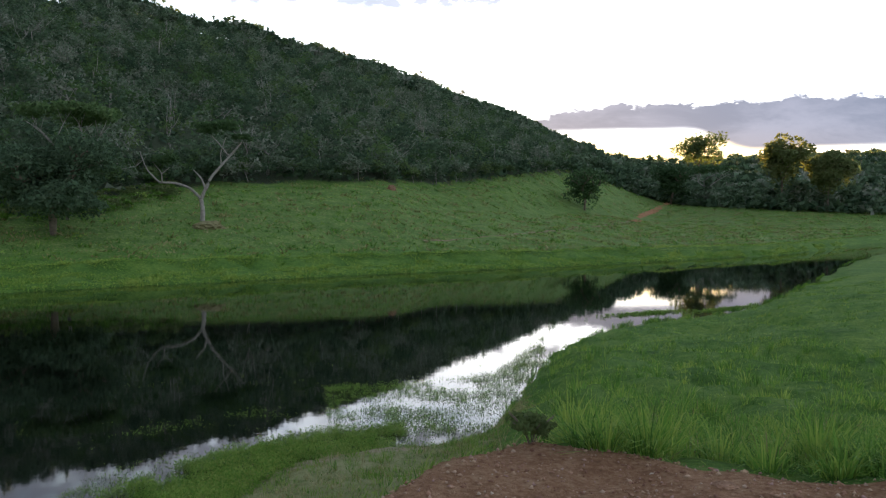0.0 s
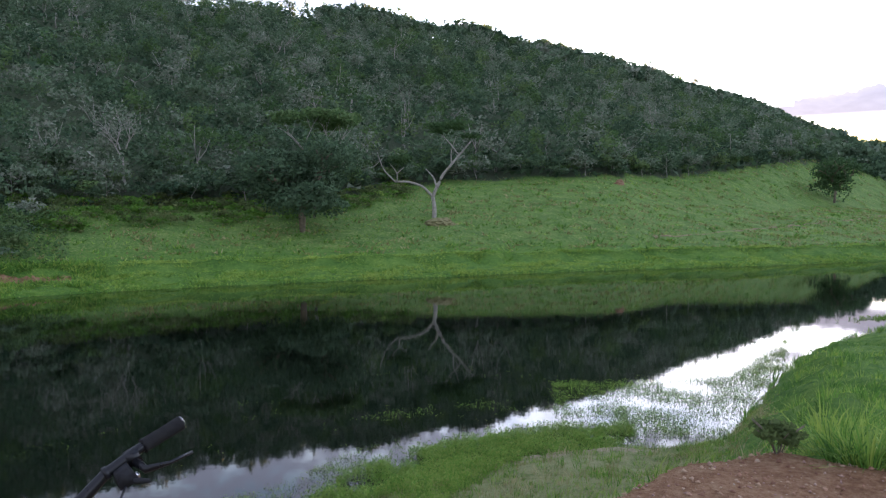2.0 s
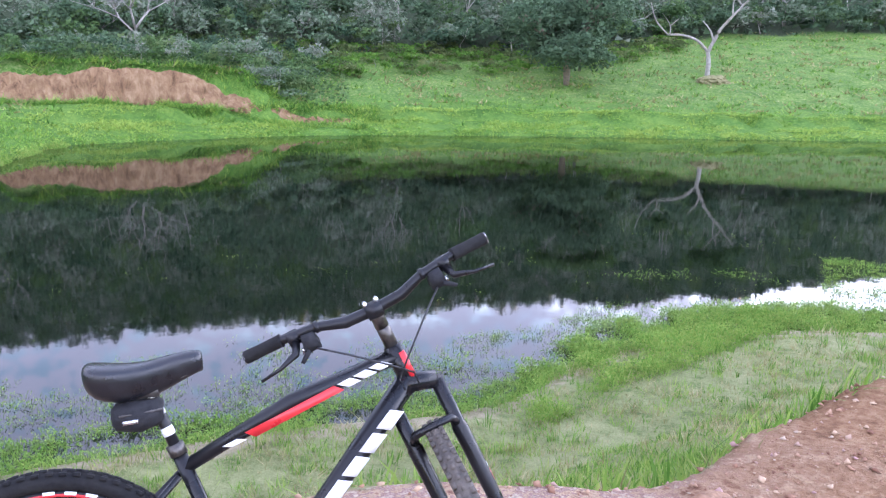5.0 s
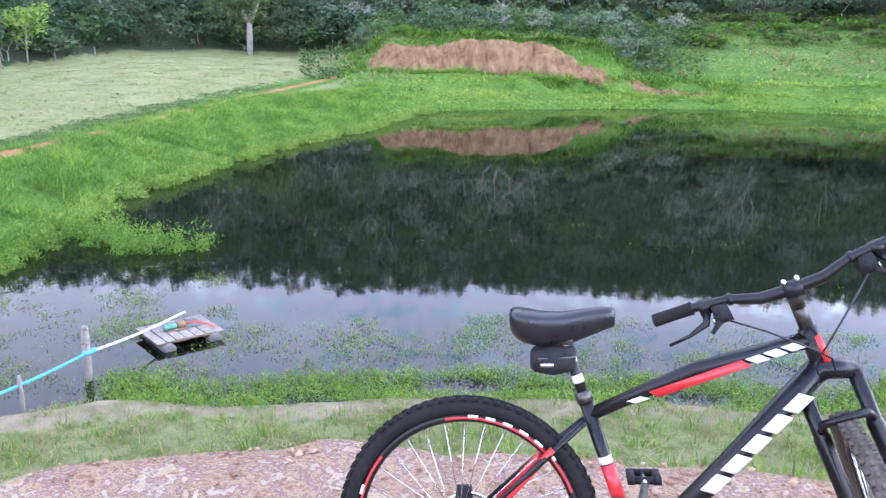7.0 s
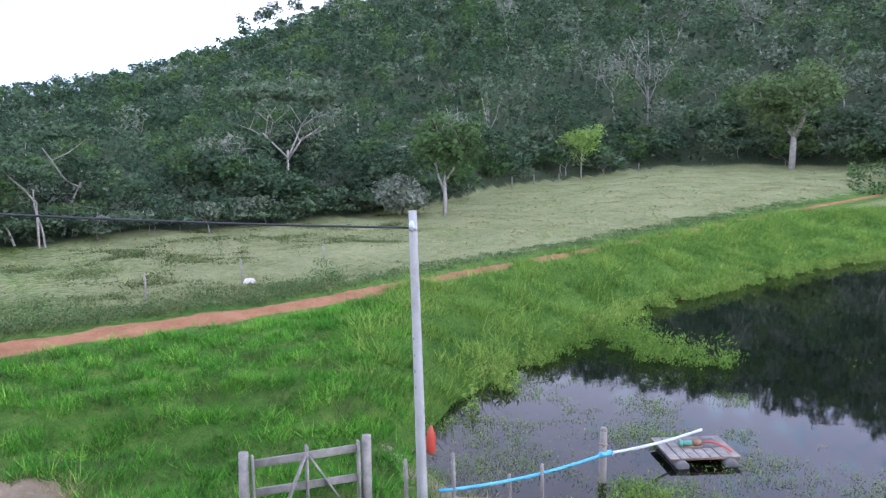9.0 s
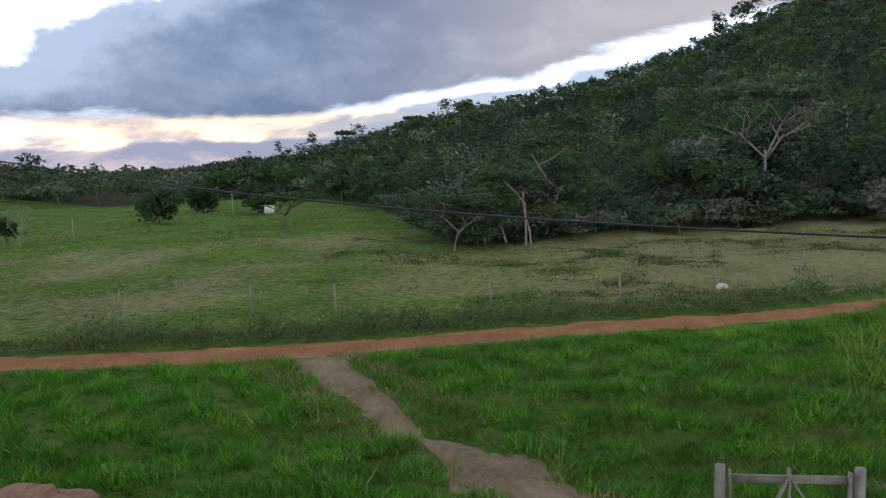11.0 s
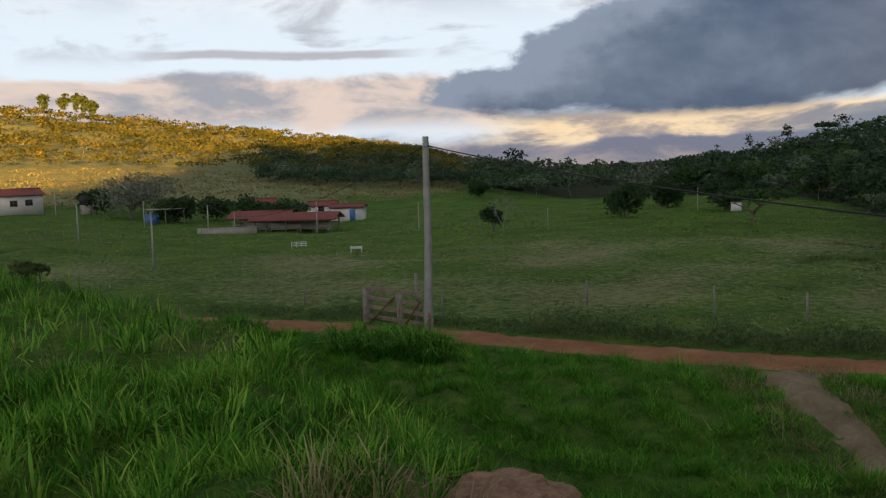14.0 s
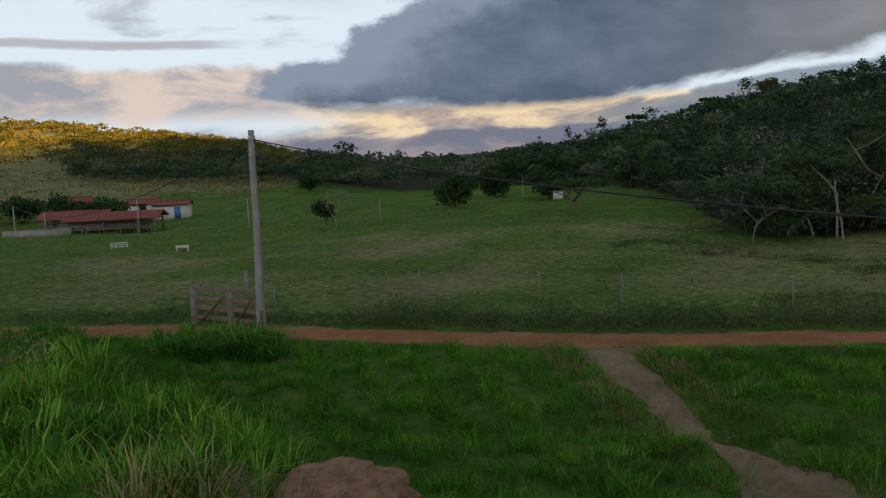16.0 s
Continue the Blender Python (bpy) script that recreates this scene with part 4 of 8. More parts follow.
woods("clay_top_bushes", "dark bushes growing above the clay bank", spots[1::2], (1.4, 3.8), (1.0, 2.2), 150, 0.22, 40, FOREST, 0.25, (0.1, 0.7), 90.0, 1.8)


# ---- single trees ----
def limb_tree(rng, height, trunk_r, forks=3, levels=3, spread_out=0.6, lean=0.1, first=0.35):
    """Limbs of a tree as tubes, and the ends of its twigs."""
    tubes, tips = [], []

    def grow(p, d, length, r, level):
        d = d / np.linalg.norm(d)
        bend = rng.normal(size=3) * 0.25
        q1 = p + d * length * 0.5 + bend * length * 0.12
        q2 = p + d * length + bend * length * 0.3
        tubes.append(tube([p, q1, q2], [r, r * 0.85, r * 0.62], 6 if level < 2 else 4))
        if level >= levels:
            tips.append(q2)
            return
        n = forks if level else max(2, forks)
        a0 = rng.uniform(0, 6.28)
        for k1 in range(n):
            a = a0 + k1 * 6.28 / n + rng.normal() * 0.4
            side = np.array([math.cos(a), math.sin(a), 0.0])
            grow(q2 - d * length * rng.uniform(0, 0.25), d * (1 - spread_out * 0.5) + side * spread_out + [0, 0, 0.12], length * rng.uniform(0.55, 0.85), r * 0.6, level + 1)
    grow(np.array([0.0, 0, -0.3]), np.array([rng.normal() * lean, rng.normal() * lean, 1.0]), height * first, trunk_r, 0)
    return tubes, np.array(tips)


def tree(name, label, b, r, height, width, trunk_r, leaves, size, leaf_mat, bark, seed, tint=0.5, style="round", first=0.35, base=None, layer=0.9):
    """A single tree: trunk with limbs, and a crown of separate leaf clumps."""
    rng = np.random.default_rng(seed)
    x, y = place(b, r)
    ob = new(name)
    ob.location = (x, y, float(land(np.array([x]), np.array([y]))[0]) if base is None else base)
    levels, forks = (3, 3) if style != "bare" else (4, 3)
    tubes, tips = limb_tree(rng, height, trunk_r, forks, levels, 0.75 if style == "umbrella" else 0.6, 0.08, first)
    v, f = join(tubes)
    k1 = np.array([width / 2 / max(1e-3, np.percentile(np.hypot(tips[:, 0], tips[:, 1]), 92)), 0, height * (0.93 if style != "bare" else 1.0) / tips[:, 2].max()])
    zt = height * first
    grow = np.clip(v[:, 2:3] / zt, 0, 1)
    v[:, :2] *= 1 + (k1[0] - 1) * grow
    v[:, 2] *= k1[2]
    tips[:, :2] *= k1[0]
    tips[:, 2] *= k1[2]
    if style == "umbrella":
        tips[:, 2] = tips[:, 2] * 0.35 + height * 0.62
    t = mesh_object("trunk", v, f, bark, ob)
    if leaves:
        per = max(1, leaves // len(tips))
        rad = width * (0.17 if style == "umbrella" else 0.2)
        d = rng.normal(size=(len(tips), per, 3))
        d /= np.linalg.norm(d, axis=2)[:, :, None]
        d *= rng.uniform(0.3, 1.0, (len(tips), per, 1)) ** 0.5
        d *= np.array([1, 1, 0.4 if style == "umbrella" else 0.75]) * rad
        c = (tips[:, None] + d).reshape(-1, 3)
        o = d.reshape(-1, 3) / rad + [0, 0, 0.5]
        if style == "round":
            extra, eo = crown_points(leaves, np.array([0, 0, height * 0.62]), np.array([width / 2, width / 2, height * 0.38]), rng, 17, 0.5, 0.9, True)
            c, o = np.concatenate([c, extra]), np.concatenate([o, eo])
        if style == "low":
            extra, eo = crown_points(leaves, np.array([0, 0, height * 0.38]), np.array([width / 2, width / 2, height * 0.55]), rng, 15 if layer > 0.5 else 26, 0.5, layer)
            keep = extra[:, 2] > 0.15
            c, o = np.concatenate([c, extra[keep]]), np.concatenate([o, eo[keep]])
        lv, lf, nn = leaf_clumps(c, size, rng, 0.3, o)
        ts = np.repeat(np.clip(tint + rng.normal(size=len(c)) * 0.07, 0, 1), 3)
        mesh_object("crown", lv, lf, leaf_mat, ob, {"tint": ts}, True, nn)
    return tagged(ob, label, "tree")


def drawn_tree(name, label, b, r, limbs, bark, leaf_spots=(), leaf_mat=None, size=0.3, seed=1, tint=0.5):
    """A tree whose limbs follow given lines: (across, up) in metres, with some depth."""
    rng = np.random.default_rng(seed)
    x, y = place(b, r)
    ob = new(name)
    ob.location = (x, y, float(land(np.array([x]), np.array([y]))[0]))
    ob.rotation_euler[2] = radians(b)
    parts = []
    for r0, r1, line in limbs:
        pts = np.array([(u, math.sin(u * 1.3 + up) * 0.35 * abs(u) / (1 + abs(u)), up) for u, up in line], float)
        s = np.linspace(0, len(pts) - 1, 4 * (len(pts) - 1) + 1)
        fine_pts = np.stack([np.interp(s, np.arange(len(pts)), pts[:, k1]) for k1 in range(3)], 1)
        for _ in range(2):
            fine_pts[1:-1] = (fine_pts[:-2] + 2 * fine_pts[1:-1] + fine_pts[2:]) / 4
        parts.append(tube(fine_pts, np.linspace(r0, r1, len(s)), 7))
    v, f = join(parts)
    mesh_object("trunk", v, f, bark, ob)
    if leaf_spots:
        cs = [crown_points(n, np.array([u, rng.normal() * 0.3, up]), np.array([w, w, hh]), rng, 6, 0.3) for u, up, w, hh, n in leaf_spots]
        c, o = np.concatenate([q[0] for q in cs]), np.concatenate([q[1] for q in cs])
        lv, lf, nn = leaf_clumps(c, size, rng, 0.4, o)
        mesh_object("crown", lv, lf, leaf_mat, ob, {"tint": np.repeat(np.clip(tint + rng.normal(size=len(c)) * 0.08, 0, 1), 3)}, True, nn)
    return tagged(ob, label, "tree")


drawn_tree("bare_white_tree", "white-barked forked tree nearly bare with a sparse flat crown", 16.2, 119, [
    (0.36, 0.27, [(0, -0.4), (0.1, 1.5), (-0.15, 3.0)]),
    (0.27, 0.22, [(-0.15, 2.9), (0.45, 4.4)]),
    (0.24, 0.12, [(0.45, 4.2), (1.2, 6.0), (2.5, 7.5), (3.7, 8.9), (5.4, 10.9)]),
    (0.13, 0.05, [(3.7, 8.9), (2.6, 10.4), (1.2, 11.9)]),
    (0.1, 0.04, [(2.6, 7.6), (2.5, 9.4), (3.3, 11.6)]),
    (0.17, 0.06, [(0.45, 4.4), (0, 5.8), (-1.1, 7.0)]),
    (0.2, 0.14, [(-0.15, 3.0), (-1.5, 4.5), (-3.5, 5.2), (-5.6, 5.2)]),
    (0.13, 0.05, [(-5.5, 5.2), (-7.2, 6.9), (-8.0, 9.4)]),
    (0.1, 0.04, [(-5.2, 5.2), (-5.2, 6.5), (-6.4, 8.0)]),
    (0.08, 0.04, [(-5.2, 6.4), (-4.2, 7.3)])],
    BARK_PALE, [(3.2, 13.2, 4.2, 1.1, 900), (1.5, 12.2, 2.2, 0.8, 250), (-4.6, 8.4, 2.4, 1.7, 700), (5.3, 11.4, 2.0, 0.9, 250)], LEAF_DARK, 0.3, 4, 0.55)
tree("broad_dark_tree", "broad dark green leafy tree with low layered crown", 25.2, 106, 11.5, 12.5, 0.3, 9500, 0.26, FOREST, BARK, 31, 0.28, "low", 0.14, None, 0.5)
tree("flat_topped_tree", "green flat-topped tree above the pond bank", 24.4, 116, 15.0, 11, 0.22, 2600, 0.34, OLIVE_LEAF, BARK_PALE, 32, 0.55, "umbrella", 0.35)
tree("round_bush_tree", "dark round bushy tree on the grassy slope", -9.7, 244, 12.3, 11.5, 0.3, 1500, 0.45, LEAF_DARK, BARK, 33, 0.4, "low", 0.2)
tree("dark_slope_tree", "dark dense tree beside the hill path", -15.4, 370, 16.5, 16, 0.4, 2000, 0.7, LEAF_DARK, BARK, 34, 0.2, "low", 0.25)
tree("leaning_pale_tree", "thin pale tree with a flat crown", -17.6, 375, 16.5, 22, 0.3, 900, 0.7, LEAF_DARK, BARK_PALE, 35, 0.4, "umbrella", 0.4)
tree("tall_skyline_tree", "tall umbrella-crowned tree against the sunset", -17.3, 600, 33, 30, 0.6, 1600, 1.1, LEAF_LIGHT, BARK, 36, 0.3, "round", 0.6)
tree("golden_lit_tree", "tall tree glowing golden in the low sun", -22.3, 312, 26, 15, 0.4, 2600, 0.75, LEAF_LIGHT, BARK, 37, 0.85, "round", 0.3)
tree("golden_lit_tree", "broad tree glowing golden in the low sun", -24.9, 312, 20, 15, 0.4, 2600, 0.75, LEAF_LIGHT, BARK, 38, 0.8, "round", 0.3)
tree("dead_white_tree", "leafless white branching tree above the clay bank", 53.0, 104, 10.5, 13, 0.15, 0, 0.3, LEAF_DARK, BARK_PALE, 40, 0.5, "bare", 0.3)
tree("pale_pasture_tree", "grey-green round tree with a pale trunk", 70.0, 112, 13, 10.5, 0.42, 5200, 0.26, OLIVE_LEAF, BARK_PALE, 41, 0.75, "round", 0.3)
tree("young_green_tree", "small young bright green tree in the pasture", 83.3, 100, 6.4, 4.4, 0.1, 700, 0.24, BRIGHT_LEAF, BARK_PALE, 42, 0.7, "round", 0.42)
tree("twisted_tree", "gnarled tree with a pale twisted trunk", 92.6, 57, 7.2, 4.6, 0.2, 1700, 0.2, OLIVE_LEAF, BARK_PALE, 43, 0.4, "round", 0.55)
tree("grey_bush", "low rounded grey-green bush in the pasture", 95.6, 58, 2.4, 4.6, 0.08, 1500, 0.18, FOREST, BARK, 44, 0.85, "low", 0.25)
tree("forked_pale_tree", "tall pale-limbed tree at the forest edge", 103.3, 60, 9.0, 6.5, 0.14, 2600, 0.22, FOREST, BARK_PALE, 45, 0.5, "umbrella", 0.45)
drawn_tree("pale_crooked_tree", "pale crooked tree leaning out of the forest edge", 117.3, 52, [
    (0.075, 0.055, [(-0.1, -0.3), (0.2, 1.2), (0.7, 2.4), (1.0, 3.0)]),
    (0.055, 0.04, [(1.0, 2.7), (0.2, 3.1), (-0.4, 4.2), (-0.9, 5.0)]),
    (0.045, 0.02, [(-0.4, 4.3), (0.5, 4.7), (1.6, 5.6)])],
    BARK_PALE, [(0.6, 5.8, 2.2, 0.9, 700), (-0.8, 5.6, 1.4, 0.7, 300)], FOREST, 0.16, 46, 0.25)
drawn_tree("pale_crooked_tree", "two pale stems leaning from the pasture edge", 118.9, 46.5, [
    (0.065, 0.05, [(0.1, -0.3), (0.1, 1.6), (0.1, 2.4)]),
    (0.06, 0.03, [(0.1, 2.3), (-0.4, 3.0), (-1.0, 3.6), (-1.3, 4.0)]),
    (0.06, 0.04, [(0.4, -0.2), (0.3, 1.0), (0.0, 2.0), (0.0, 3.0)]),
    (0.07, 0.04, [(-1.0, 0.2), (-1.3, 1.2), (-1.7, 1.9)])],
    BARK_PALE, [(-1.2, 4.1, 1.6, 0.6, 600), (0.2, 3.6, 1.2, 0.6, 400)], FOREST, 0.14, 47, 0.3)
tree("pale_crooked_tree", "thin-stemmed layered tree at the pasture edge", 123.8, 45, 3.5, 4.6, 0.05, 3200, 0.12, FOREST, BARK_PALE, 48, 0.25, "umbrella", 0.4)
tree("silver_bare_tree", "silvery leafless tree among the forest", 122.4, 66, 5.5, 4.0, 0.07, 90, 0.2, FOREST, BARK_PALE, 49, 0.95, "bare", 0.35)
tree("silver_bare_tree", "silvery leafless tree among the forest", 107.0, 58, 5.5, 4.0, 0.08, 120, 0.2, FOREST, BARK_PALE, 50, 0.95, "bare", 0.35)
tree("silver_bare_tree", "silvery leafless tree among the forest", 79.0, 128, 13, 10, 0.2, 200, 0.3, FOREST, BARK_PALE, 51, 0.95, "bare", 0.35)
tree("silver_bare_tree", "silvery leafless tree among the forest", 36.5, 125, 12, 9, 0.2, 300, 0.3, FOREST, BARK_PALE, 52, 0.9, "bare", 0.35)
tree("umbrella_ridge_tree", "flat umbrella-crowned tree on the ridge", 130.7, 275, 6.5, 7, 0.2, 500, 0.6, LEAF_DARK, BARK, 53, 0.5, "umbrella", 0.5)
tree("umbrella_ridge_tree", "flat umbrella-crowned tree on the ridge", 126.0, 255, 6.5, 7, 0.2, 500, 0.6, LEAF_DARK, BARK, 54, 0.5, "umbrella", 0.5)
tree("ridge_tree", "bright-topped round tree on the ridge", 122.5, 245, 7.5, 5, 0.2, 700, 0.45, LEAF_LIGHT, BARK, 55, 0.9, "round", 0.4)
tree("valley_tree", "dark spreading tree in the valley pasture", 143.3, 80, 2.9, 3.6, 0.12, 1400, 0.2, LEAF_DARK, BARK, 56, 0.2, "low", 0.25)
tree("valley_tree", "dark dense tree in the valley pasture", 140.5, 97, 3.1, 3.6, 0.12, 1500, 0.22, LEAF_DARK, BARK, 57, 0.05, "low", 0.25)
tree("valley_shrub", "sprawling dark shrub on the green slope", 135.3, 66, 2.6, 5.0, 0.08, 1100, 0.2, LEAF_DARK, BARK, 58, 0.4, "umbrella", 0.35)
tree("valley_shrub", "dark shrub beside white sheds", 136.8, 88, 3.0, 4.0, 0.1, 800, 0.26, LEAF_DARK, BARK, 59, 0.1, "low", 0.3)
tree("valley_tree", "small round dark tree in the pasture", 152.2, 67, 2.0, 1.9, 0.07, 600, 0.16, LEAF_DARK, BARK, 60, 0.05, "round", 0.35)
tree("silver_bare_tree", "thin bare tree in the pasture", 151.5, 65, 3.2, 2.2, 0.06, 60, 0.14, FOREST, BARK_PALE, 61, 0.9, "bare", 0.4)
tree("grey_bare_tree", "wide grey leafless tree near the house", 176.4, 112, 5.2, 9.5, 0.22, 1500, 0.22, FOREST, BARK_PALE, 62, 0.97, "low", 0.25)
for n, (b, r, h, w) in enumerate([(173.5, 105, 3.6, 6), (171.0, 108, 3.2, 5), (168.6, 99, 4.0, 6), (166.8, 97, 3.5, 6), (178.4, 118, 4.0, 5), (188.2, 125, 4.5, 7), (153.2, 126, 2.4, 3.6)]):
    tree("farm_tree", "dark leafy tree by the farm buildings", b, r, h * 0.8, w * 0.8, 0.12, 1100, 0.25, LEAF_DARK, BARK, 70 + n, 0.25, "low", 0.25)
for n, (b, h) in enumerate([(181.0, 12), (179.9, 12.5), (179.2, 13), (178.7, 12), (178.2, 10)]):
    tree("slender_ridge_tree", "slender tall tree standing on the ridge", b, 412, h, 4.4, 0.22, 420, 0.7, LEAF_LIGHT, BARK, 90 + n, 0.45, "round", 0.55)

# ---- grass, weeds and stones ----
def blades(x, y, z, h, w, rng, bend=0.5, three=True, away=None):
    """Single grass blades: tapered and arching, or straight and plain where they stand far off."""
    n = len(x)
    a = rng.uniform(0, 2 * np.pi, n) if away is None else away + rng.normal(size=n) * 0.8
    f = a + np.pi / 2 + rng.normal(size=n) * 0.5
    out = np.stack([np.cos(a), np.sin(a), np.zeros(n)], -1)
    side = np.stack([np.cos(f), np.sin(f), np.zeros(n)], -1) * (w / 2)[:, None]
    p = np.stack([x, y, z - 0.03], -1)
    up = np.zeros((n, 3))
    up[:, 2] = h
    lean = (h * rng.uniform(0.1, 1.6 * bend, n))[:, None]
    nrm = np.tile([0, 0, 1.0], (n, 1)) + out * 0.35 + rng.normal(size=(n, 3)) * 0.22
    nrm /= np.linalg.norm(nrm, axis=1)[:, None]
    if not three:
        tip = p + up * rng.uniform(0.75, 1.0, n)[:, None] + out * lean
        v = np.stack([p - side, p + side, tip], 1)
        v = v.reshape(-1, 3)
        return v, np.arange(n * 3).reshape(-1, 3), np.repeat(nrm, 3, 0)
    mid = p + up * 0.66 + out * lean * 0.32
    tip = p + up * 0.88 + out * lean * 1.05
    tip[:, 2] -= np.minimum(lean[:, 0] * 0.5, h * 0.5) * rng.uniform(0.2, 1, n)
    v = np.stack([p - side * 0.8, p + side * 0.8, mid - side * 0.85, mid + side * 0.85, tip], 1).reshape(-1, 3)
    k0 = np.arange(n)[:, None] * 5
    fc = np.concatenate([k0 + [0, 1, 2], k0 + [1, 3, 2], k0 + [2, 3, 4]], 1).reshape(-1, 3)
    return v, fc, np.repeat(nrm, 5, 0)


def meadow(name, label, centres, per, radius, height, width, seed, mat, tint=(0.2, 0.8), three=True, bend=0.6, patch=6.0, billow=0.4, mixed=0.14):
    """Tufts of grass round the given places, as one stretch of growth that swells and sinks."""
    rng = np.random.default_rng(seed)
    n = len(centres)
    rr = radius * np.sqrt(rng.random((n, per))) * rng.uniform(0.6, 1.2, (n, 1))
    aa = rng.uniform(0, 2 * np.pi, (n, per))
    x = (centres[:, :1] + rr * np.cos(aa)).ravel()
    y = (centres[:, 1:] + rr * np.sin(aa)).ravel()
    grow = np.clip(0.8 + billow * spread(x, y, patch, seed) + 0.5 * billow * spread(x, y, patch * 0.35, seed + 7), 0.28, 1.5)
    h = np.repeat(rng.uniform(*height, n), per) * rng.uniform(0.6, 1.15, n * per) * grow
    w = rng.uniform(*width, n * per)
    v, f, nn = blades(x, y, land(x, y), h, w, rng, bend, three, aa.ravel())
    # tint follows the swell: hollows darker, tops lighter, as painted shading of the lumps
    t = np.repeat(rng.uniform(*tint, n), per) + 0.18 * spread(x, y, patch * 1.7, seed + 1) + 0.3 * (grow - 0.8) + rng.normal(size=n * per) * mixed
    ob = mesh_object(name, v, f, mat, None, {"tint": np.repeat(np.clip(t, 0, 1), 5 if three else 3)}, False)
    return tagged(ob, label, "grass", "", "stuff")


def tufts(name, label, centres, per, length, width, seed, mat, tint=(0.2, 0.8), droop=1.0, foot=0.06, mixed=0.12, segs=3, patch=2.5, upright=0.5):
    """Clumps of arching blades, each clump fanning out from one root."""
    rng = np.random.default_rng(seed)
    n = len(centres)
    m = n * per
    az = rng.uniform(0, 2 * np.pi, m)
    rr = foot * np.sqrt(rng.random(m))
    cx, cy = np.repeat(centres[:, 0], per), np.repeat(centres[:, 1], per)
    x, y = cx + rr * np.cos(az), cy + rr * np.sin(az)
    size = np.clip(0.9 + 0.3 * spread(centres[:, 0], centres[:, 1], patch, seed), 0.5, 1.3) * rng.uniform(0.75, 1.15, n)
    ln = rng.uniform(*length, m) * np.repeat(size, per)
    ang = np.abs(rng.normal(size=m)) * upright
    curl = rng.uniform(0.2, 1.5, m) * droop
    out = np.stack([np.cos(az), np.sin(az)], -1)
    face = az + np.pi / 2 + rng.normal(size=m) * 0.5
    side = np.stack([np.cos(face), np.sin(face), np.zeros(m)], -1) * (rng.uniform(*width, m) / 2)[:, None]
    p = np.stack([x, y, land(x, y) - 0.03], -1)
    rows = []
    for k1 in range(segs):
        wide = (0.75, 1.0, 0.8, 0.6)[k1]
        rows += [p - side * wide, p + side * wide]
        step = (ln / segs)[:, None]
        p = p + step * np.concatenate([out * np.sin(ang)[:, None], np.cos(ang)[:, None]], -1)
        ang = np.minimum(ang + curl / segs * (0.6 + 0.5 * k1), 2.3)
    v = np.stack(rows + [p], 1)
    c = 2 * segs + 1
    tri = []
    for k1 in range(segs - 1):
        tri += [[2 * k1, 2 * k1 + 1, 2 * k1 + 2], [2 * k1 + 1, 2 * k1 + 3, 2 * k1 + 2]]
    tri.append([c - 3, c - 2, c - 1])
    f = (np.arange(m)[:, None, None] * c + np.array(tri)[None]).reshape(-1, 3)
    t = np.repeat(rng.uniform(*tint, n) + 0.2 * spread(centres[:, 0], centres[:, 1], patch * 1.6, seed + 1), per) + rng.normal(size=m) * mixed
    ob = mesh_object(name, v.reshape(-1, 3), f, mat, None, {"tint": np.repeat(np.clip(t, 0, 1), c)}, False)
    return tagged(ob, label, "grass", "", "stuff")


def ring_spots(n, blo, bhi, rlo, rhi, seed, keep=None):
    pts = scatter(n, blo, bhi, rlo, rhi, seed)
    return pts if keep is None else pts[keep(pts[:, 0], pts[:, 1])]


def this_side(x, y):
    """On the pond side of the road."""
    return off_line(x * 0.955, y * 0.955, ROAD_LINE) > off_line(x, y, ROAD_LINE)


def off_road(x, y, gap=1.5):
    return (off_line(x, y, ROAD_LINE) > gap) & (off_line(x, y, SPUR_LINE) > gap * 0.62)


near_right = ring_spots(900, -48, -7, lambda b: 5.6 + 0 * b, lambda b: 15 + 0 * b, 101, lambda x, y: np.hypot(x, y) > 6.3 + 0.6 * spread(x, y, 1.6, 41))
tufts("tall_grass", "tall lush green grass clumps beside the bare earth", near_right, 30, (0.2, 0.42), (0.006, 0.014), 102, GRASS, (0.0, 0.9), 1.8, 0.1, 0.25, 2, 2.0, 0.75)
tufts("dead_grass", "straw-coloured dead blades among tall grass", near_right[::3] + 0.15, 14, (0.16, 0.4), (0.005, 0.011), 109, GRASS_DRY, (0.1, 0.9), 1.5, 0.14, 0.25)
mid_right = ring_spots(4200, -48, -5.5, lambda b: 11 + 0 * b, lambda b: np.minimum(NEAR(b) - 0.5, 75), 103)
soil_rim = ring_spots(60, -44, -8, lambda b: 6.0 + 0 * b, lambda b: 9.0 + 0 * b, 262, lambda x, y: np.hypot(x, y) > 6.4 + 0.5 * spread(x, y, 1.6, 41))
tufts("rank_tussocks", "tall arching grass tussocks at the rim of the bare earth", soil_rim, 90, (0.35, 0.65), (0.007, 0.014), 263, GRASS, (0.1, 1.0), 1.7, 0.12, 0.25, 3, 1.0, 0.7)
tufts("bank_grass", "lush green grass on the pond bank", mid_right, 12, (0.1, 0.22), (0.016, 0.034), 104, GRASS, (0.1, 1.0), 1.5, 0.34, 0.22, 2, 1.3, 0.9)
shore_edge = ring_spots(420, -27, -4, lambda b: NEAR(b) - 1.2, lambda b: NEAR(b) + 0.9, 241, lambda x, y: spread(x, y, 4.0, 66) > -0.2)
tufts("shore_tufts", "rank grass tufts along the water line", shore_edge, 22, (0.25, 0.5), (0.02, 0.04), 242, GRASS, (0.0, 0.8), 1.0, 0.2, 0.2, 2)
tussock = ring_spots(640, -48, -7, lambda b: 8 + 0 * b, lambda b: np.minimum(NEAR(b) - 3, 34), 175)
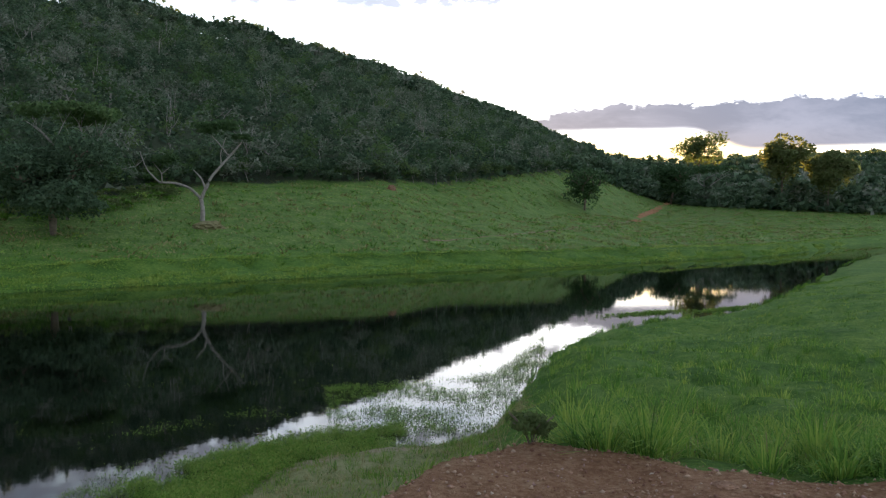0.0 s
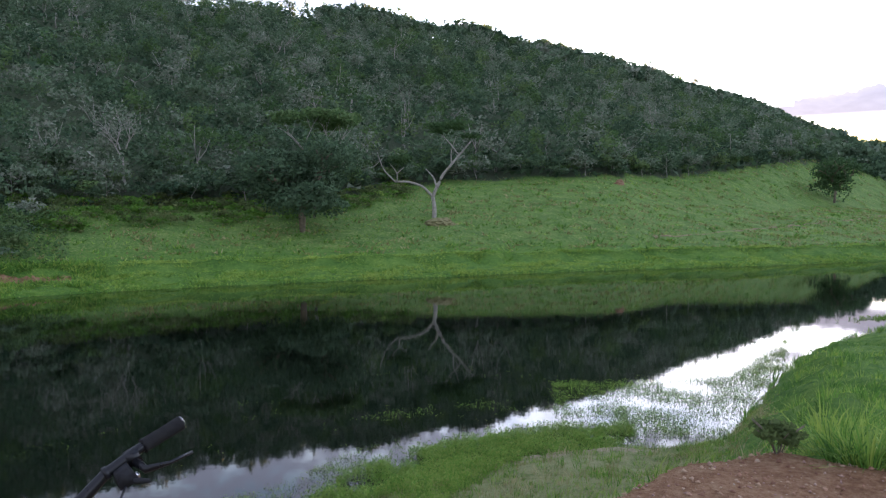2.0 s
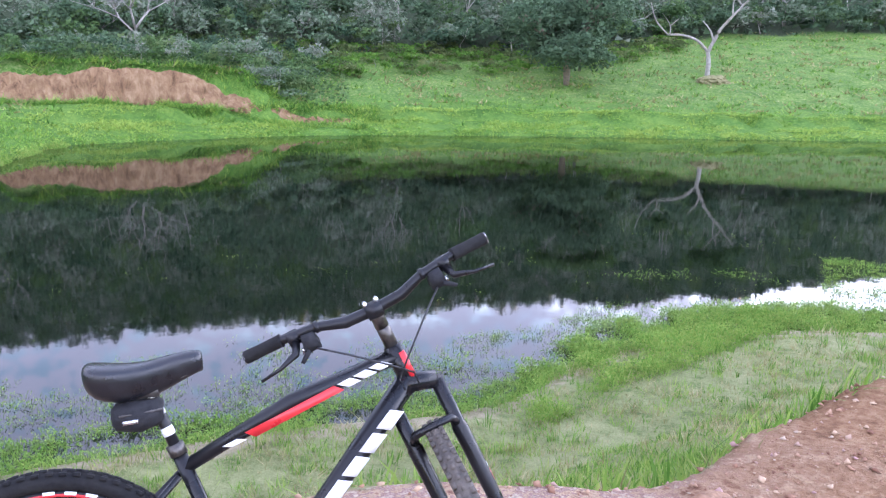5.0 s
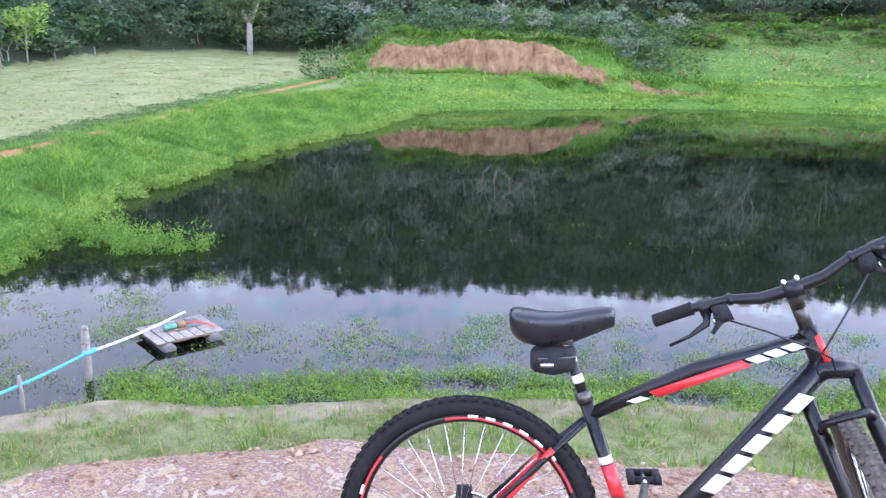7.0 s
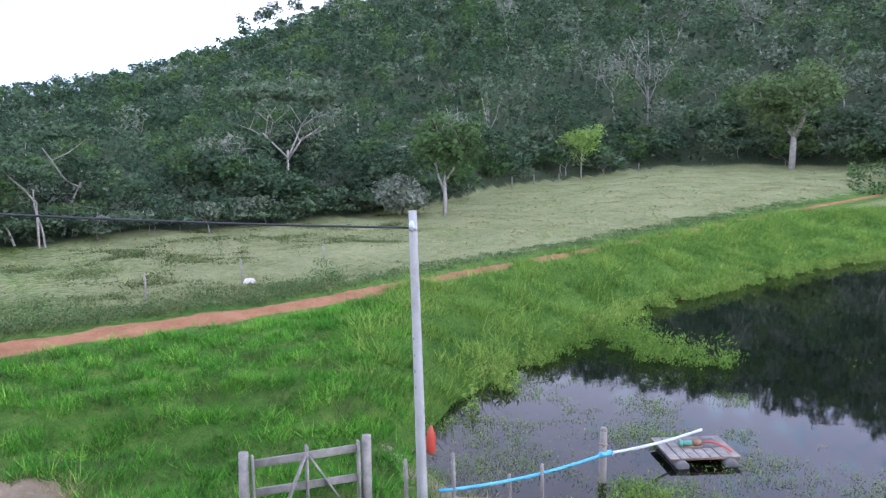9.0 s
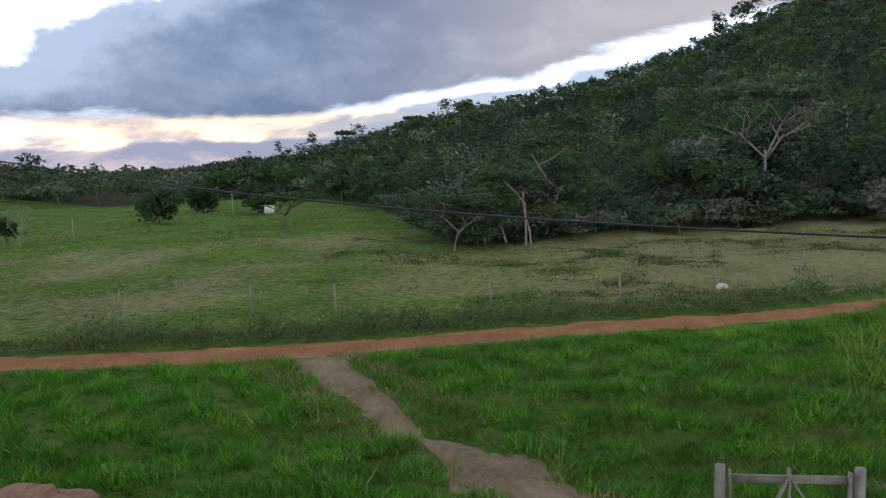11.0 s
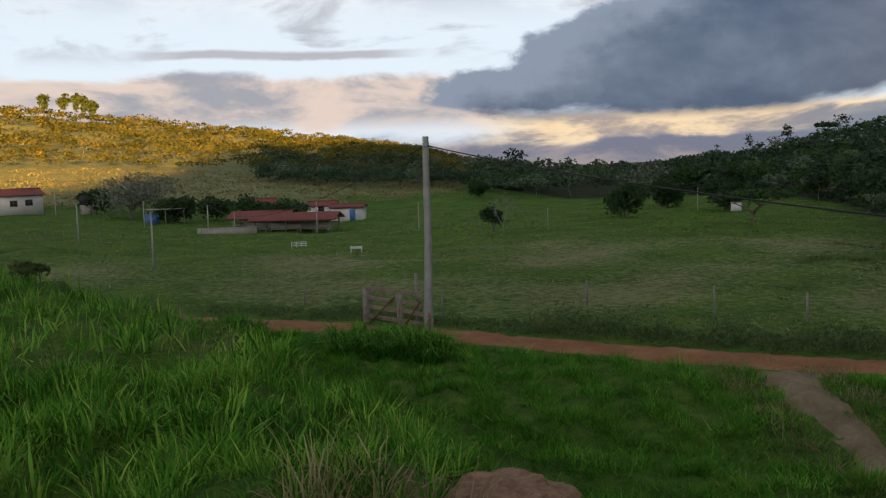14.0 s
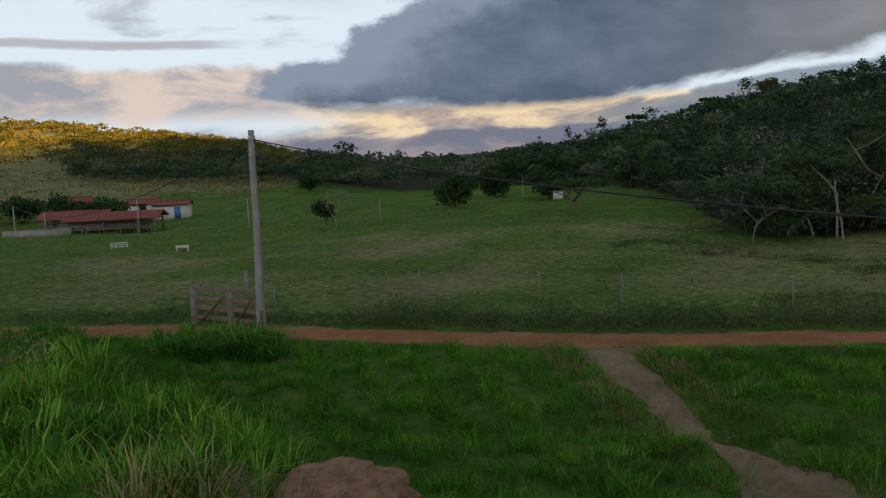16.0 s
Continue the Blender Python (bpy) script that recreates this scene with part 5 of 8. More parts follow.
tufts("bank_tussocks", "coarse dark grass tussocks standing above the bank grass", tussock, 22, (0.22, 0.45), (0.01, 0.022), 176, GRASS, (0.1, 0.9), 1.3, 0.16, 0.2)
def on_crest(x, y):
    return np.hypot(x + 0.3, y + 0.6) > 1.9


crest = ring_spots(1750, 155, 216, lambda b: 2.5 + 0 * b, lambda b: np.maximum(np.minimum(EDGE(b) + 2.2, 9.0), 5.6), 105, lambda x, y: on_crest(x, y) & (np.hypot(x, y) > 3.1 + 0.9 * spread(x, y, 1.5, 68)))
tufts("crest_grass", "lush clumps of arching green grass along the embankment", crest, 30, (0.16, 0.34), (0.007, 0.014), 106, FIELD_GRASS, (0.0, 0.9), 2.0, 0.1, 0.28, 2, 1.3, 0.75)
crest = ring_spots(3800, 155, 216, lambda b: 5.5 + 0 * b, lambda b: np.minimum(EDGE(b) + 4.5, 34), 155)
tufts("crest_growth", "billowing green grass further along the embankment", crest, 13, (0.2, 0.42), (0.012, 0.026), 156, FIELD_GRASS, (0.1, 0.95), 1.4, 0.24, 0.25, 2, 2.0, 0.9)
thatch = ring_spots(1000, 155, 216, lambda b: 2.3 + 0 * b, lambda b: 6.0 + 0 * b, 191, lambda x, y: on_crest(x, y) & (np.hypot(x, y) < 4.4 + 1.3 * spread(x, y, 2.2, 61)))
tufts("dry_thatch", "matted drooping dead grass at the embankment top", thatch, 34, (0.24, 0.5), (0.006, 0.012), 192, GRASS_DRY, (0.2, 1.0), 2.2, 0.1, 0.28, 3, 1.2, 1.2)
straw = ring_spots(420, 155, 216, lambda b: 2.5 + 0 * b, lambda b: np.minimum(EDGE(b) + 2.4, 12), 107, lambda x, y: on_crest(x, y) & (spread(x, y, 2.5, 40) > 0.0))
tufts("straw", "dry straw-coloured stalks among the green grass", straw, 16, (0.12, 0.3), (0.005, 0.011), 108, GRASS_DRY, (0.2, 1.0), 1.6, 0.12, 0.25)
edge_straw = ring_spots(420, 148, 176, lambda b: EDGE(b) + 0.2, lambda b: EDGE(b) + 2.2, 195)
tufts("edge_straw", "bleached grass along the rim of the embankment", edge_straw, 24, (0.12, 0.28), (0.007, 0.014), 196, GRASS_DRY, (0.2, 1.0), 1.4, 0.12, 0.25, 2)
below = ring_spots(34000, 96, 176, lambda b: np.maximum(EDGE(b) + 1.0, 5.0), lambda b: 34 + 0 * b, 109,
                   lambda x, y: this_side(x, y) & off_road(x, y, 1.1) & (np.hypot(x, y) < np.where(polar(x, y)[0] > 150, 28, 26)))
meadow("low_field_grass", "thick green grass between embankment and road", below, 14, 0.26, (0.14, 0.28), (0.016, 0.034), 110, FIELD_GRASS, (0.0, 0.5), False, 0.9, 1.4, 0.75, 0.16)
rough = ring_spots(2600, 98, 132, lambda b: 9 + 0 * b, lambda b: 22 + 0 * b, 197, lambda x, y: this_side(x, y) & off_road(x, y, 1.2) & (polar(x, y)[0] < 133 - 0.2 * np.hypot(x, y)) & (spread(x, y, 3.0, 62) + 0.5 * spread(x, y, 1.0, 63) > -0.1))
meadow("field_straw", "rough olive and brown grass beside the path", rough, 9, 0.3, (0.14, 0.34), (0.012, 0.026), 198, LEAF_LIGHT, (0.0, 0.7), False, 1.0, 1.6, 0.8, 0.2)
dyke = ring_spots(9000, 62, 100, lambda b: FAR(b) - 0.2, lambda b: FAR(b) + 16, 111, lambda x, y: this_side(x, y) & off_road(x, y, 1.0) & (off_line(x, y, ROAD_LINE) < 13))
road_edge = ring_spots(26000, 64, 97, lambda b: FAR(b), lambda b: FAR(b) + 20, 251, lambda x, y: this_side(x, y) & (np.abs(off_line(x, y, ROAD_LINE) - 0.75) < 0.4) & (spread(x, y, 5, 66) + 0.5 * spread(x, y, 1.6, 67) > -0.3))
meadow("road_edge_grass", "long green grass leaning over the narrow earth road", road_edge[:1400], 14, 0.4, (0.2, 0.42), (0.02, 0.04), 252, GRASS, (0.0, 0.6), False, 1.2, 2.1, 0.8, 0.16)
meadow("dyke_grass", "bright green long grass on the dyke by the pond", dyke, 11, 0.42, (0.24, 0.5), (0.02, 0.042), 112, GRASS, (0.05, 0.75), False, 1.2, 2.1, 0.8, 0.16)
shore = ring_spots(11000, -26, 64, lambda b: FAR(b) - 0.6, lambda b: FAR(b) + 10, 113)
meadow("shore_grass", "bright green grass along the far shore", shore, 6, 0.6, (0.18, 0.4), (0.07, 0.14), 114, GRASS, (0.55, 1.0), False, 1.4, 9.0, 0.4, 0.05)
slope = ring_spots(12000, -28, 64, lambda b: FAR(b) + 9, lambda b: FOOT(b) + 2, 115)
meadow("slope_grass", "tussocky grazed grass on the hill slope", slope, 5, 0.9, (0.2, 0.5), (0.12, 0.24), 116, GRASS, (0.15, 0.85), False, 1.4, 6.0, 0.4, 0.05)
slope = ring_spots(8500, -28, 64, lambda b: FAR(b) + 11, lambda b: FOOT(b) + 2, 117, lambda x, y: spread(x, y, 16, 44) + 0.5 * spread(x, y, 5, 45) > -0.5)
meadow("slope_straw", "dry brown tufts on the hill slope", slope, 5, 0.8, (0.3, 0.6), (0.15, 0.3), 118, GRASS_DRY, (0.0, 0.7), False, 1.3, 6.0, 0.4, 0.05)
slope = ring_spots(5000, -28, 64, lambda b: FAR(b) + 3, lambda b: FOOT(b) + 2, 147, lambda x, y: spread(x, y, 9, 46) + 0.6 * spread(x, y, 3, 47) > 0.3)
meadow("slope_tussocks", "coarse dark tussocks on the hill slope", slope, 9, 0.5, (0.4, 0.9), (0.1, 0.2), 148, GRASS, (0.0, 0.4), False, 0.9, 6.0)
clay_foot = ring_spots(700, 38, 64, lambda b: 78.4 + 0 * b, lambda b: 80.1 + 0 * b, 185, lambda x, y: spread(x, y, 5, 50) > -0.3)
meadow("clay_foot_grass", "rank grass growing up against the clay bank", clay_foot, 10, 0.5, (0.3, 0.8), (0.08, 0.16), 186, GRASS, (0.1, 0.8), False, 1.2, 4.0)
clay_top = ring_spots(700, 38, 64, lambda b: 81.2 + 0 * b, lambda b: 85.5 + 0 * b, 177)
meadow("clay_top_grass", "grass and weeds hanging over the clay bank", clay_top, 9, 0.5, (0.3, 0.9), (0.1, 0.2), 178, GRASS, (0.1, 0.8), False, 1.3, 4.0)
field = ring_spots(11500, 64, 190, lambda b: FAR(b) + SHELF(b), lambda b: np.minimum(FOOT(b), 110), 119, lambda x, y: off_road(x, y, 2.3) & ((polar(x, y)[0] < 150) | (np.hypot(x, y) > 30)) & (np.hypot(x, y) > 24))
west = polar(field[:, 0], field[:, 1])[0] > 110
meadow("pasture_grass", "short dry grazed pasture grass", field[~west], 4, 0.6, (0.06, 0.15), (0.06, 0.13), 120, GRASS_DRY, (0.0, 0.45), False, 2.0, 5.0)
meadow("valley_pasture", "short olive grazed grass in the valley", field[west], 6, 0.6, (0.06, 0.15), (0.06, 0.13), 253, GRASS_DRY, (0.1, 0.65), False, 1.4, 5.0)
green = ring_spots(15000, 64, 190, lambda b: FAR(b) + SHELF(b), lambda b: np.minimum(FOOT(b), 110), 121, lambda x, y: off_road(x, y, 2.3) & (np.hypot(x, y) > 26))
meadow("pasture_tufts", "green tufts scattered over the pasture", green, 4, 0.7, (0.05, 0.13), (0.06, 0.14), 122, WEED, (0.45, 1.0), False, 1.8, 5.0, 0.4, 0.06)
patchy = ring_spots(9000, 96, 134, lambda b: 25 + 0 * b, lambda b: np.minimum(FOOT(b), 62), 187, lambda x, y: off_road(x, y, 2.6) & ~this_side(x, y) & (spread(x, y, 11, 52) + 0.6 * spread(x, y, 4, 53) + np.clip((125 - polar(x, y)[0]) / 40, -0.4, 0.4) > 0.45))
meadow("pasture_patches", "coarse dark growth in patches over the pasture", patchy, 10, 0.6, (0.08, 0.2), (0.04, 0.08), 188, LEAF_LIGHT, (0.0, 0.6), False, 1.8, 4.0, 0.5)
lush = ring_spots(7000, 127, 178, lambda b: 56 + 0 * b, lambda b: np.minimum(FOOT(b), 135), 233, lambda x, y: np.hypot(x, y) > 60 + 5 * spread(x, y, 14, 8))
meadow("valley_grass", "bright green grass on the valley floor", lush, 5, 0.8, (0.08, 0.18), (0.07, 0.15), 234, FIELD_GRASS, (0.25, 0.5), False, 1.6, 7.0, 0.5)
rows = ring_spots(9000, 64, 112, lambda b: FAR(b) + SHELF(b), lambda b: np.minimum(FOOT(b), 112), 199, lambda x, y: off_road(x, y, 3.0) & ~this_side(x, y) & (np.sin(off_line(x, y, ROAD_LINE) * 2.2 + 0.8 * spread(x, y, 14, 64)) + 0.5 * spread(x, y, 3.0, 65) > 0.45))
meadow("cut_hay", "rows of pale cut hay lying in the pasture", rows, 8, 0.5, (0.05, 0.14), (0.06, 0.12), 200, GRASS_DRY, (0.5, 1.0), False, 2.4, 4.0, 0.4)


def hedge(name, label, spots, per, tall, size, seed, mat, tint):
    """Shaggy leafy growth: small leaf clumps heaped over the given places."""
    rng = np.random.default_rng(seed)
    n = len(spots)
    top = rng.uniform(*tall, n) * np.clip(0.8 + 0.5 * spread(spots[:, 0], spots[:, 1], 3.2, seed), 0.3, 1.4)
    d = rng.normal(size=(n, per, 3))
    d /= np.linalg.norm(d, axis=2)[:, :, None]
    d[..., 2] = np.abs(d[..., 2])
    c = np.stack([spots[:, :1] + d[..., 0] * 0.3, spots[:, 1:] + d[..., 1] * 0.3, land(spots[:, 0], spots[:, 1])[:, None] + d[..., 2] * top[:, None] * rng.uniform(0.5, 1.0, (n, per))], -1).reshape(-1, 3)
    v, f, nn = leaf_clumps(c, size * 1.3, rng, -0.4, d.reshape(-1, 3) + [0, 0, 0.3], 1.6, 0.34)
    t = np.repeat(np.clip(np.repeat(rng.uniform(*tint, n), per) + rng.normal(size=n * per) * 0.15, 0, 1), 3)
    return tagged(mesh_object(name, v, f, mat, None, {"tint": t}, True, nn), label, "grass", "", "stuff")


hay = ring_spots(4200, 154, 190, lambda b: np.minimum(128 + 0 * b, FOOT(b) - 12), lambda b: FOOT(b) + 16, 231)
meadow("far_meadow_grass", "tall dry grass on the far sunlit slope", hay, 4, 1.0, (0.3, 0.7), (0.2, 0.4), 232, GRASS_DRY, (0.1, 0.8), False, 1.0, 9.0)
for lo, hi, tall, count, seed in ((66, 104, (0.06, 0.18), 700, 123), (100, 128, (0.35, 0.85), 1500, 127), (126, 150, (0.4, 0.95), 1500, 129), (149, 172, (0.08, 0.2), 260, 133)):
    verge = ring_spots(26000, lo, hi, lambda b: 21 + 0 * b, lambda b: 75 + 0 * b, seed,
                       lambda x, y: (np.abs(off_line(x, y, ROAD_LINE) - 1.95) < 0.85) & ~this_side(x, y))
    hedge("verge_growth", "rank dark green growth along the road verge", verge[:count], 26, tall, 0.05, seed + 1, OLIVE_LEAF, (0.3, 1.0))
    meadow("verge_straw", "brownish dead stems in the road verge", verge[:count:3], 8, 0.4, (tall[0] * 0.7, tall[1] * 0.8), (0.01, 0.02), seed + 2, GRASS_DRY, (0.0, 0.5), False, 1.1, 2.0, 0.7)
gate = ring_spots(16000, 156, 176, lambda b: 18 + 0 * b, lambda b: 30 + 0 * b, 181,
                  lambda x, y: (np.abs(off_line(x, y, ROAD_LINE) - 2.0) < 0.9) & this_side(x, y) & ((polar(x, y)[0] < 163) | (polar(x, y)[0] > 168.5)))
meadow("roadside_grass", "tall dark green grass between embankment and road", gate[:700], 22, 0.4, (0.45, 0.85), (0.018, 0.036), 182, FIELD_GRASS, (0.0, 0.6), True, 0.9, 2.0, 0.5)
bank = ring_spots(7000, -6, 97, lambda b: EDGE(b) + 0.35, lambda b: NEAR(b) + 0.2, 125, lambda x, y: spread(x, y, 4, 9) > -0.35)[::2]
meadow("short_bank_grass", "short yellowish grass on the near bank", bank, 15, 0.24, (0.08, 0.22), (0.011, 0.024), 126, WEED, (0.2, 1.0), False, 0.8, 2.0, 0.6)
bank = ring_spots(2400, -6, 97, lambda b: EDGE(b) + 0.35, lambda b: NEAR(b) - 0.5, 165, lambda x, y: spread(x, y, 4, 9) > -0.6)
meadow("bank_straw", "dry beige grass on the near bank", bank, 14, 0.28, (0.08, 0.22), (0.012, 0.026), 166, GRASS_DRY, (0.2, 1.0), False, 1.0, 2.0, 0.6)
strip = ring_spots(1600, -4, 97, lambda b: EDGE(b) + 0.2, lambda b: NEAR(b) - 0.9, 221)
tufts("bank_tufts", "yellow-green grass tufts on the near bank", strip, 14, (0.1, 0.26), (0.008, 0.018), 222, WEED, (0.0, 0.8), 1.2, 0.14, 0.2, 2, 1.6)
tufts("bank_dry_tufts", "pale dry grass tufts on the near bank", strip[::2] + 0.2, 12, (0.1, 0.26), (0.007, 0.015), 223, GRASS_DRY, (0.3, 1.0), 1.3, 0.14, 0.2, 2, 1.6)
rim = ring_spots(1800, -3, 44, lambda b: EDGE(b) + 0.25, lambda b: EDGE(b) + 6.5, 224)
tufts("rim_tufts", "short yellow-green grass below the bare earth", rim, 13, (0.1, 0.3), (0.008, 0.017), 225, WEED, (0.0, 1.0), 1.3, 0.16, 0.25, 2, 1.4)
spur_side = ring_spots(2500, 100, 140, lambda b: 8 + 0 * b, lambda b: 22 + 0 * b, 127, lambda x, y: np.abs(off_line(x, y, SPUR_LINE) - 0.95) < 0.5)
meadow("path_side_straw", "dry brownish grass beside the path", spur_side, 14, 0.3, (0.1, 0.32), (0.014, 0.03), 128, GRASS_DRY, (0.1, 0.7), False, 0.9)


def weeds(name, label, spots, leaves, height, size, seed, mat=None, tint=(0.3, 0.9), floor=0.0):
    """Leafy stems standing in shallow water."""
    rng = np.random.default_rng(seed)
    n = len(spots)
    h = rng.uniform(*height, n)
    t = rng.random((n, leaves))
    x = spots[:, :1] + rng.normal(size=(n, leaves)) * 0.09
    y = spots[:, 1:] + rng.normal(size=(n, leaves)) * 0.09
    base = np.maximum(land(spots[:, 0], spots[:, 1]), floor)
    c = np.stack([x, y, base[:, None] + h[:, None] * t], -1).reshape(-1, 3)
    v, f, nn = leaf_clumps(c, size * 1.35, rng, -0.6, None, 1.1, 0.3)
    sv, sf, sn = blades(spots[:, 0], spots[:, 1], base, h * 1.1, np.full(n, 0.012), rng, 0.5, False)
    tt = np.repeat(rng.uniform(*tint, n), leaves * 3)
    ob = mesh_object(name, v, f, mat or WEED, None, {"tint": tt})
    tagged(ob, label, "weeds", "", "stuff")
    st = mesh_object("stems", sv, sf, mat or WEED, ob, {"tint": np.repeat(rng.uniform(*tint, n), 3)}, False)
    tagged(st, "", "", "", "stuff")


thick = ring_spots(4600, 2, 36, lambda b: NEAR(b) - 3.2 * np.clip((b - 8) / 8, 0.2, 1), lambda b: NEAR(b) + 2.4, 131, lambda x, y: spread(x, y, 2.4, 20) > -0.7 + np.clip((polar(x, y)[0] - 17) / 9, 0, 2) + np.clip((11 - polar(x, y)[0]) / 7, 0, 2))
weeds("bank_weeds", "dense bright green leafy weeds at the water edge", thick, 20, (0.1, 0.36), 0.035, 132, None, (0.3, 1.0))
fringe = ring_spots(2600, 20, 82, lambda b: NEAR(b) - 0.7, lambda b: NEAR(b) + 1.1, 171, lambda x, y: spread(x, y, 2.6, 43) > -0.35)
weeds("shore_weeds", "bright green weeds fringing the near shore", fringe, 13, (0.05, 0.24), 0.03, 172, None, (0.2, 0.9))
reeds = ring_spots(5200, -7, 8, lambda b: NEAR(b) - 0.5, lambda b: NEAR(b) + 9, 133, lambda x, y: spread(x, y, 3.1, 21) + 1.6 * np.random.default_rng(1).random(len(x)) > 0.75)
weeds("water_reeds", "thin green stems standing in shallow bright water", reeds, 8, (0.03, 0.2), 0.03, 134)
shallow = ring_spots(8500, 18, 96, lambda b: NEAR(b) - 0.4, lambda b: NEAR(b) + 4.2, 135, lambda x, y: spread(x, y, 3.3, 23) + 0.5 * spread(x, y, 0.8, 24) + 1.3 * np.random.default_rng(2).random(len(x)) > 0.85)
weeds("shallow_weeds", "patchy green water weeds in the shallows", shallow, 7, (0.03, 0.2), 0.022, 136)
raft_weed = ring_spots(2600, 73, 96, lambda b: NEAR(b) + 3, lambda b: np.minimum(FAR(b) - 0.5, NEAR(b) + 8), 137, lambda x, y: spread(x, y, 2.6, 25) + 0.5 * spread(x, y, 0.7, 26) + 1.2 * np.random.default_rng(3).random(len(x)) > 1.1)
weeds("floating_weeds", "sparse floating weeds on the pond", raft_weed, 6, (0.02, 0.1), 0.024, 138)
ARM = [(-23.7, 0.9), (-26.3, 2.5), (-26.9, 4.2), (-24.6, 4.6), (-23.6, 5.8)]
clump = ring_spots(9000, 72, 91, lambda b: 20.5 + 0 * b, lambda b: np.minimum(FAR(b) + 0.3, 30), 139, lambda x, y: off_line(x, y, ARM) < 0.7 + 0.6 * spread(x, y, 1.2, 27))[:520]
weeds("leafy_island", "pale green bushy plants growing out of the pond", clump, 16, (0.05, 0.8), 0.05, 140, None, (0.0, 0.7))
dyke_edge = ring_spots(1900, 58, 92, lambda b: FAR(b) - 1.5, lambda b: FAR(b) + 0.6, 183, lambda x, y: spread(x, y, 3.0, 48) + 0.5 * spread(x, y, 0.9, 49) > -0.25)
weeds("dyke_edge_weeds", "yellowish green weeds fringing the foot of the dyke", dyke_edge, 14, (0.1, 0.6), 0.07, 184, None, (0.4, 1.0))
for n, (cx, cy, along, across, heading) in enumerate(((13.4, 54.0, 3.4, 0.8, -0.5), (19.6, 56.6, 3.0, 0.5, -0.6), (33.0, 72.0, 4.0, 0.6, -0.6))):
    rng = np.random.default_rng(210 + n)
    u, w = rng.normal(size=340) * along * 0.5, rng.normal(size=340) * across * 0.5
    bar = np.stack([cx + u * math.cos(heading) + w * math.sin(heading), cy - u * math.sin(heading) + w * math.cos(heading)], -1)
    weeds("weed_bar", "low green weed bank breaking the pond surface", bar, 6, (0.02, 0.13), 0.06, 214 + n, None, (0.1, 0.8))
line = ring_spots(700, 10, 24, lambda b: 26.4 - 0.16 * np.abs(b - 13) ** 1.15, lambda b: 27.4 - 0.16 * np.abs(b - 13) ** 1.15, 141, lambda x, y: spread(x, y, 2.0, 28) > -0.2)
weeds("floating_line", "line of pale floating plants on dark water", line[::3], 3, (0.02, 0.2), 0.024, 142, None, (0.4, 0.9))
stray = ring_spots(420, -4, 70, lambda b: NEAR(b) + 4, lambda b: NEAR(b) + 15, 143, lambda x, y: spread(x, y, 5.0, 29) > 0.35)
weeds("stray_plants", "stray pale leaves floating on dark water", stray, 4, (0.02, 0.14), 0.025, 144, None, (0.7, 1.0))


def stones(name, label, n, blo, bhi, rlo, rhi, size, seed):
    """Loose stones, each an uneven eight-faced lump."""
    rng = np.random.default_rng(seed)
    pts = scatter(n, blo, bhi, rlo, rhi, seed)
    s = size[0] + (size[1] - size[0]) * rng.random(n) ** 4
    z = land(pts[:, 0], pts[:, 1])
    corner = np.array([[1, 0, 0], [0, 1, 0], [-1, 0, 0], [0, -1, 0], [0, 0, 0.8], [0, 0, -0.6]])
    v = corner[None] * rng.uniform(0.6, 1.25, (n, 6, 1)) + rng.normal(size=(n, 6, 3)) * 0.18
    a = rng.uniform(0, 6.28, n)
    ca, sa = np.cos(a)[:, None], np.sin(a)[:, None]
    v = np.stack([v[..., 0] * ca - v[..., 1] * sa, v[..., 0] * sa + v[..., 1] * ca, v[..., 2]], -1) * s[:, None, None]
    v += np.stack([pts[:, 0], pts[:, 1], z + s * 0.25], -1)[:, None]
    tri = np.array([[0, 1, 4], [1, 2, 4], [2, 3, 4], [3, 0, 4], [1, 0, 5], [2, 1, 5], [3, 2, 5], [0, 3, 5]])
    f = (np.arange(n)[:, None, None] * 6 + tri[None]).reshape(-1, 3)
    tagged(mesh_object(name, v.reshape(-1, 3), f, PEBBLE_M), label, "gravel", "", "stuff")


stones("gravel", "loose red, ochre and white gravel on bare earth", 7500, -32, 112, lambda b: 1.2 + 0 * b, lambda b: EDGE(b) + 0.35, (0.004, 0.024), 151)
stones("gravel_spill", "reddish gravel spilling down the bare bank", 900, 143, 158, lambda b: 3.2 + 0 * b, lambda b: EDGE(b) + 1.0, (0.008, 0.05), 152)


# a low leafy plant at the edge of the bare earth, and dark weeds in the low field
def small_bush(name, label, b, r, h, w, n, size, mat, seed, tint=0.4):
    rng = np.random.default_rng(seed)
    x, y = place(b, r)
    ob = new(name)
    ob.location = (x, y, float(land(np.array([x]), np.array([y]))[0]))
    stems = []
    for k1 in range(7):
        a = rng.uniform(0, 6.28)
        tip = np.array([math.cos(a) * w * 0.4, math.sin(a) * w * 0.4, h * rng.uniform(0.6, 0.95)])
        stems.append(tube([(0, 0, -0.05), tuple(tip * [0.4, 0.4, 0.6]), tuple(tip)], [0.008, 0.006, 0.003], 4))
    part_v, part_f = join(stems)
    mesh_object("stem", part_v, part_f, BARK, ob)
    c, o = crown_points(n, np.array([0, 0, h * 0.5]), np.array([w / 2, w / 2, h * 0.5]), rng, 8, 0.3, 0.8)
    v, f, nn = leaf_clumps(c, size, rng, 0.2, o)
    mesh_object("foliage", v, f, mat, ob, {"tint": np.repeat(np.clip(tint + rng.normal(size=n) * 0.1, 0, 1), 3)})
    return tagged(ob, label, "bush")


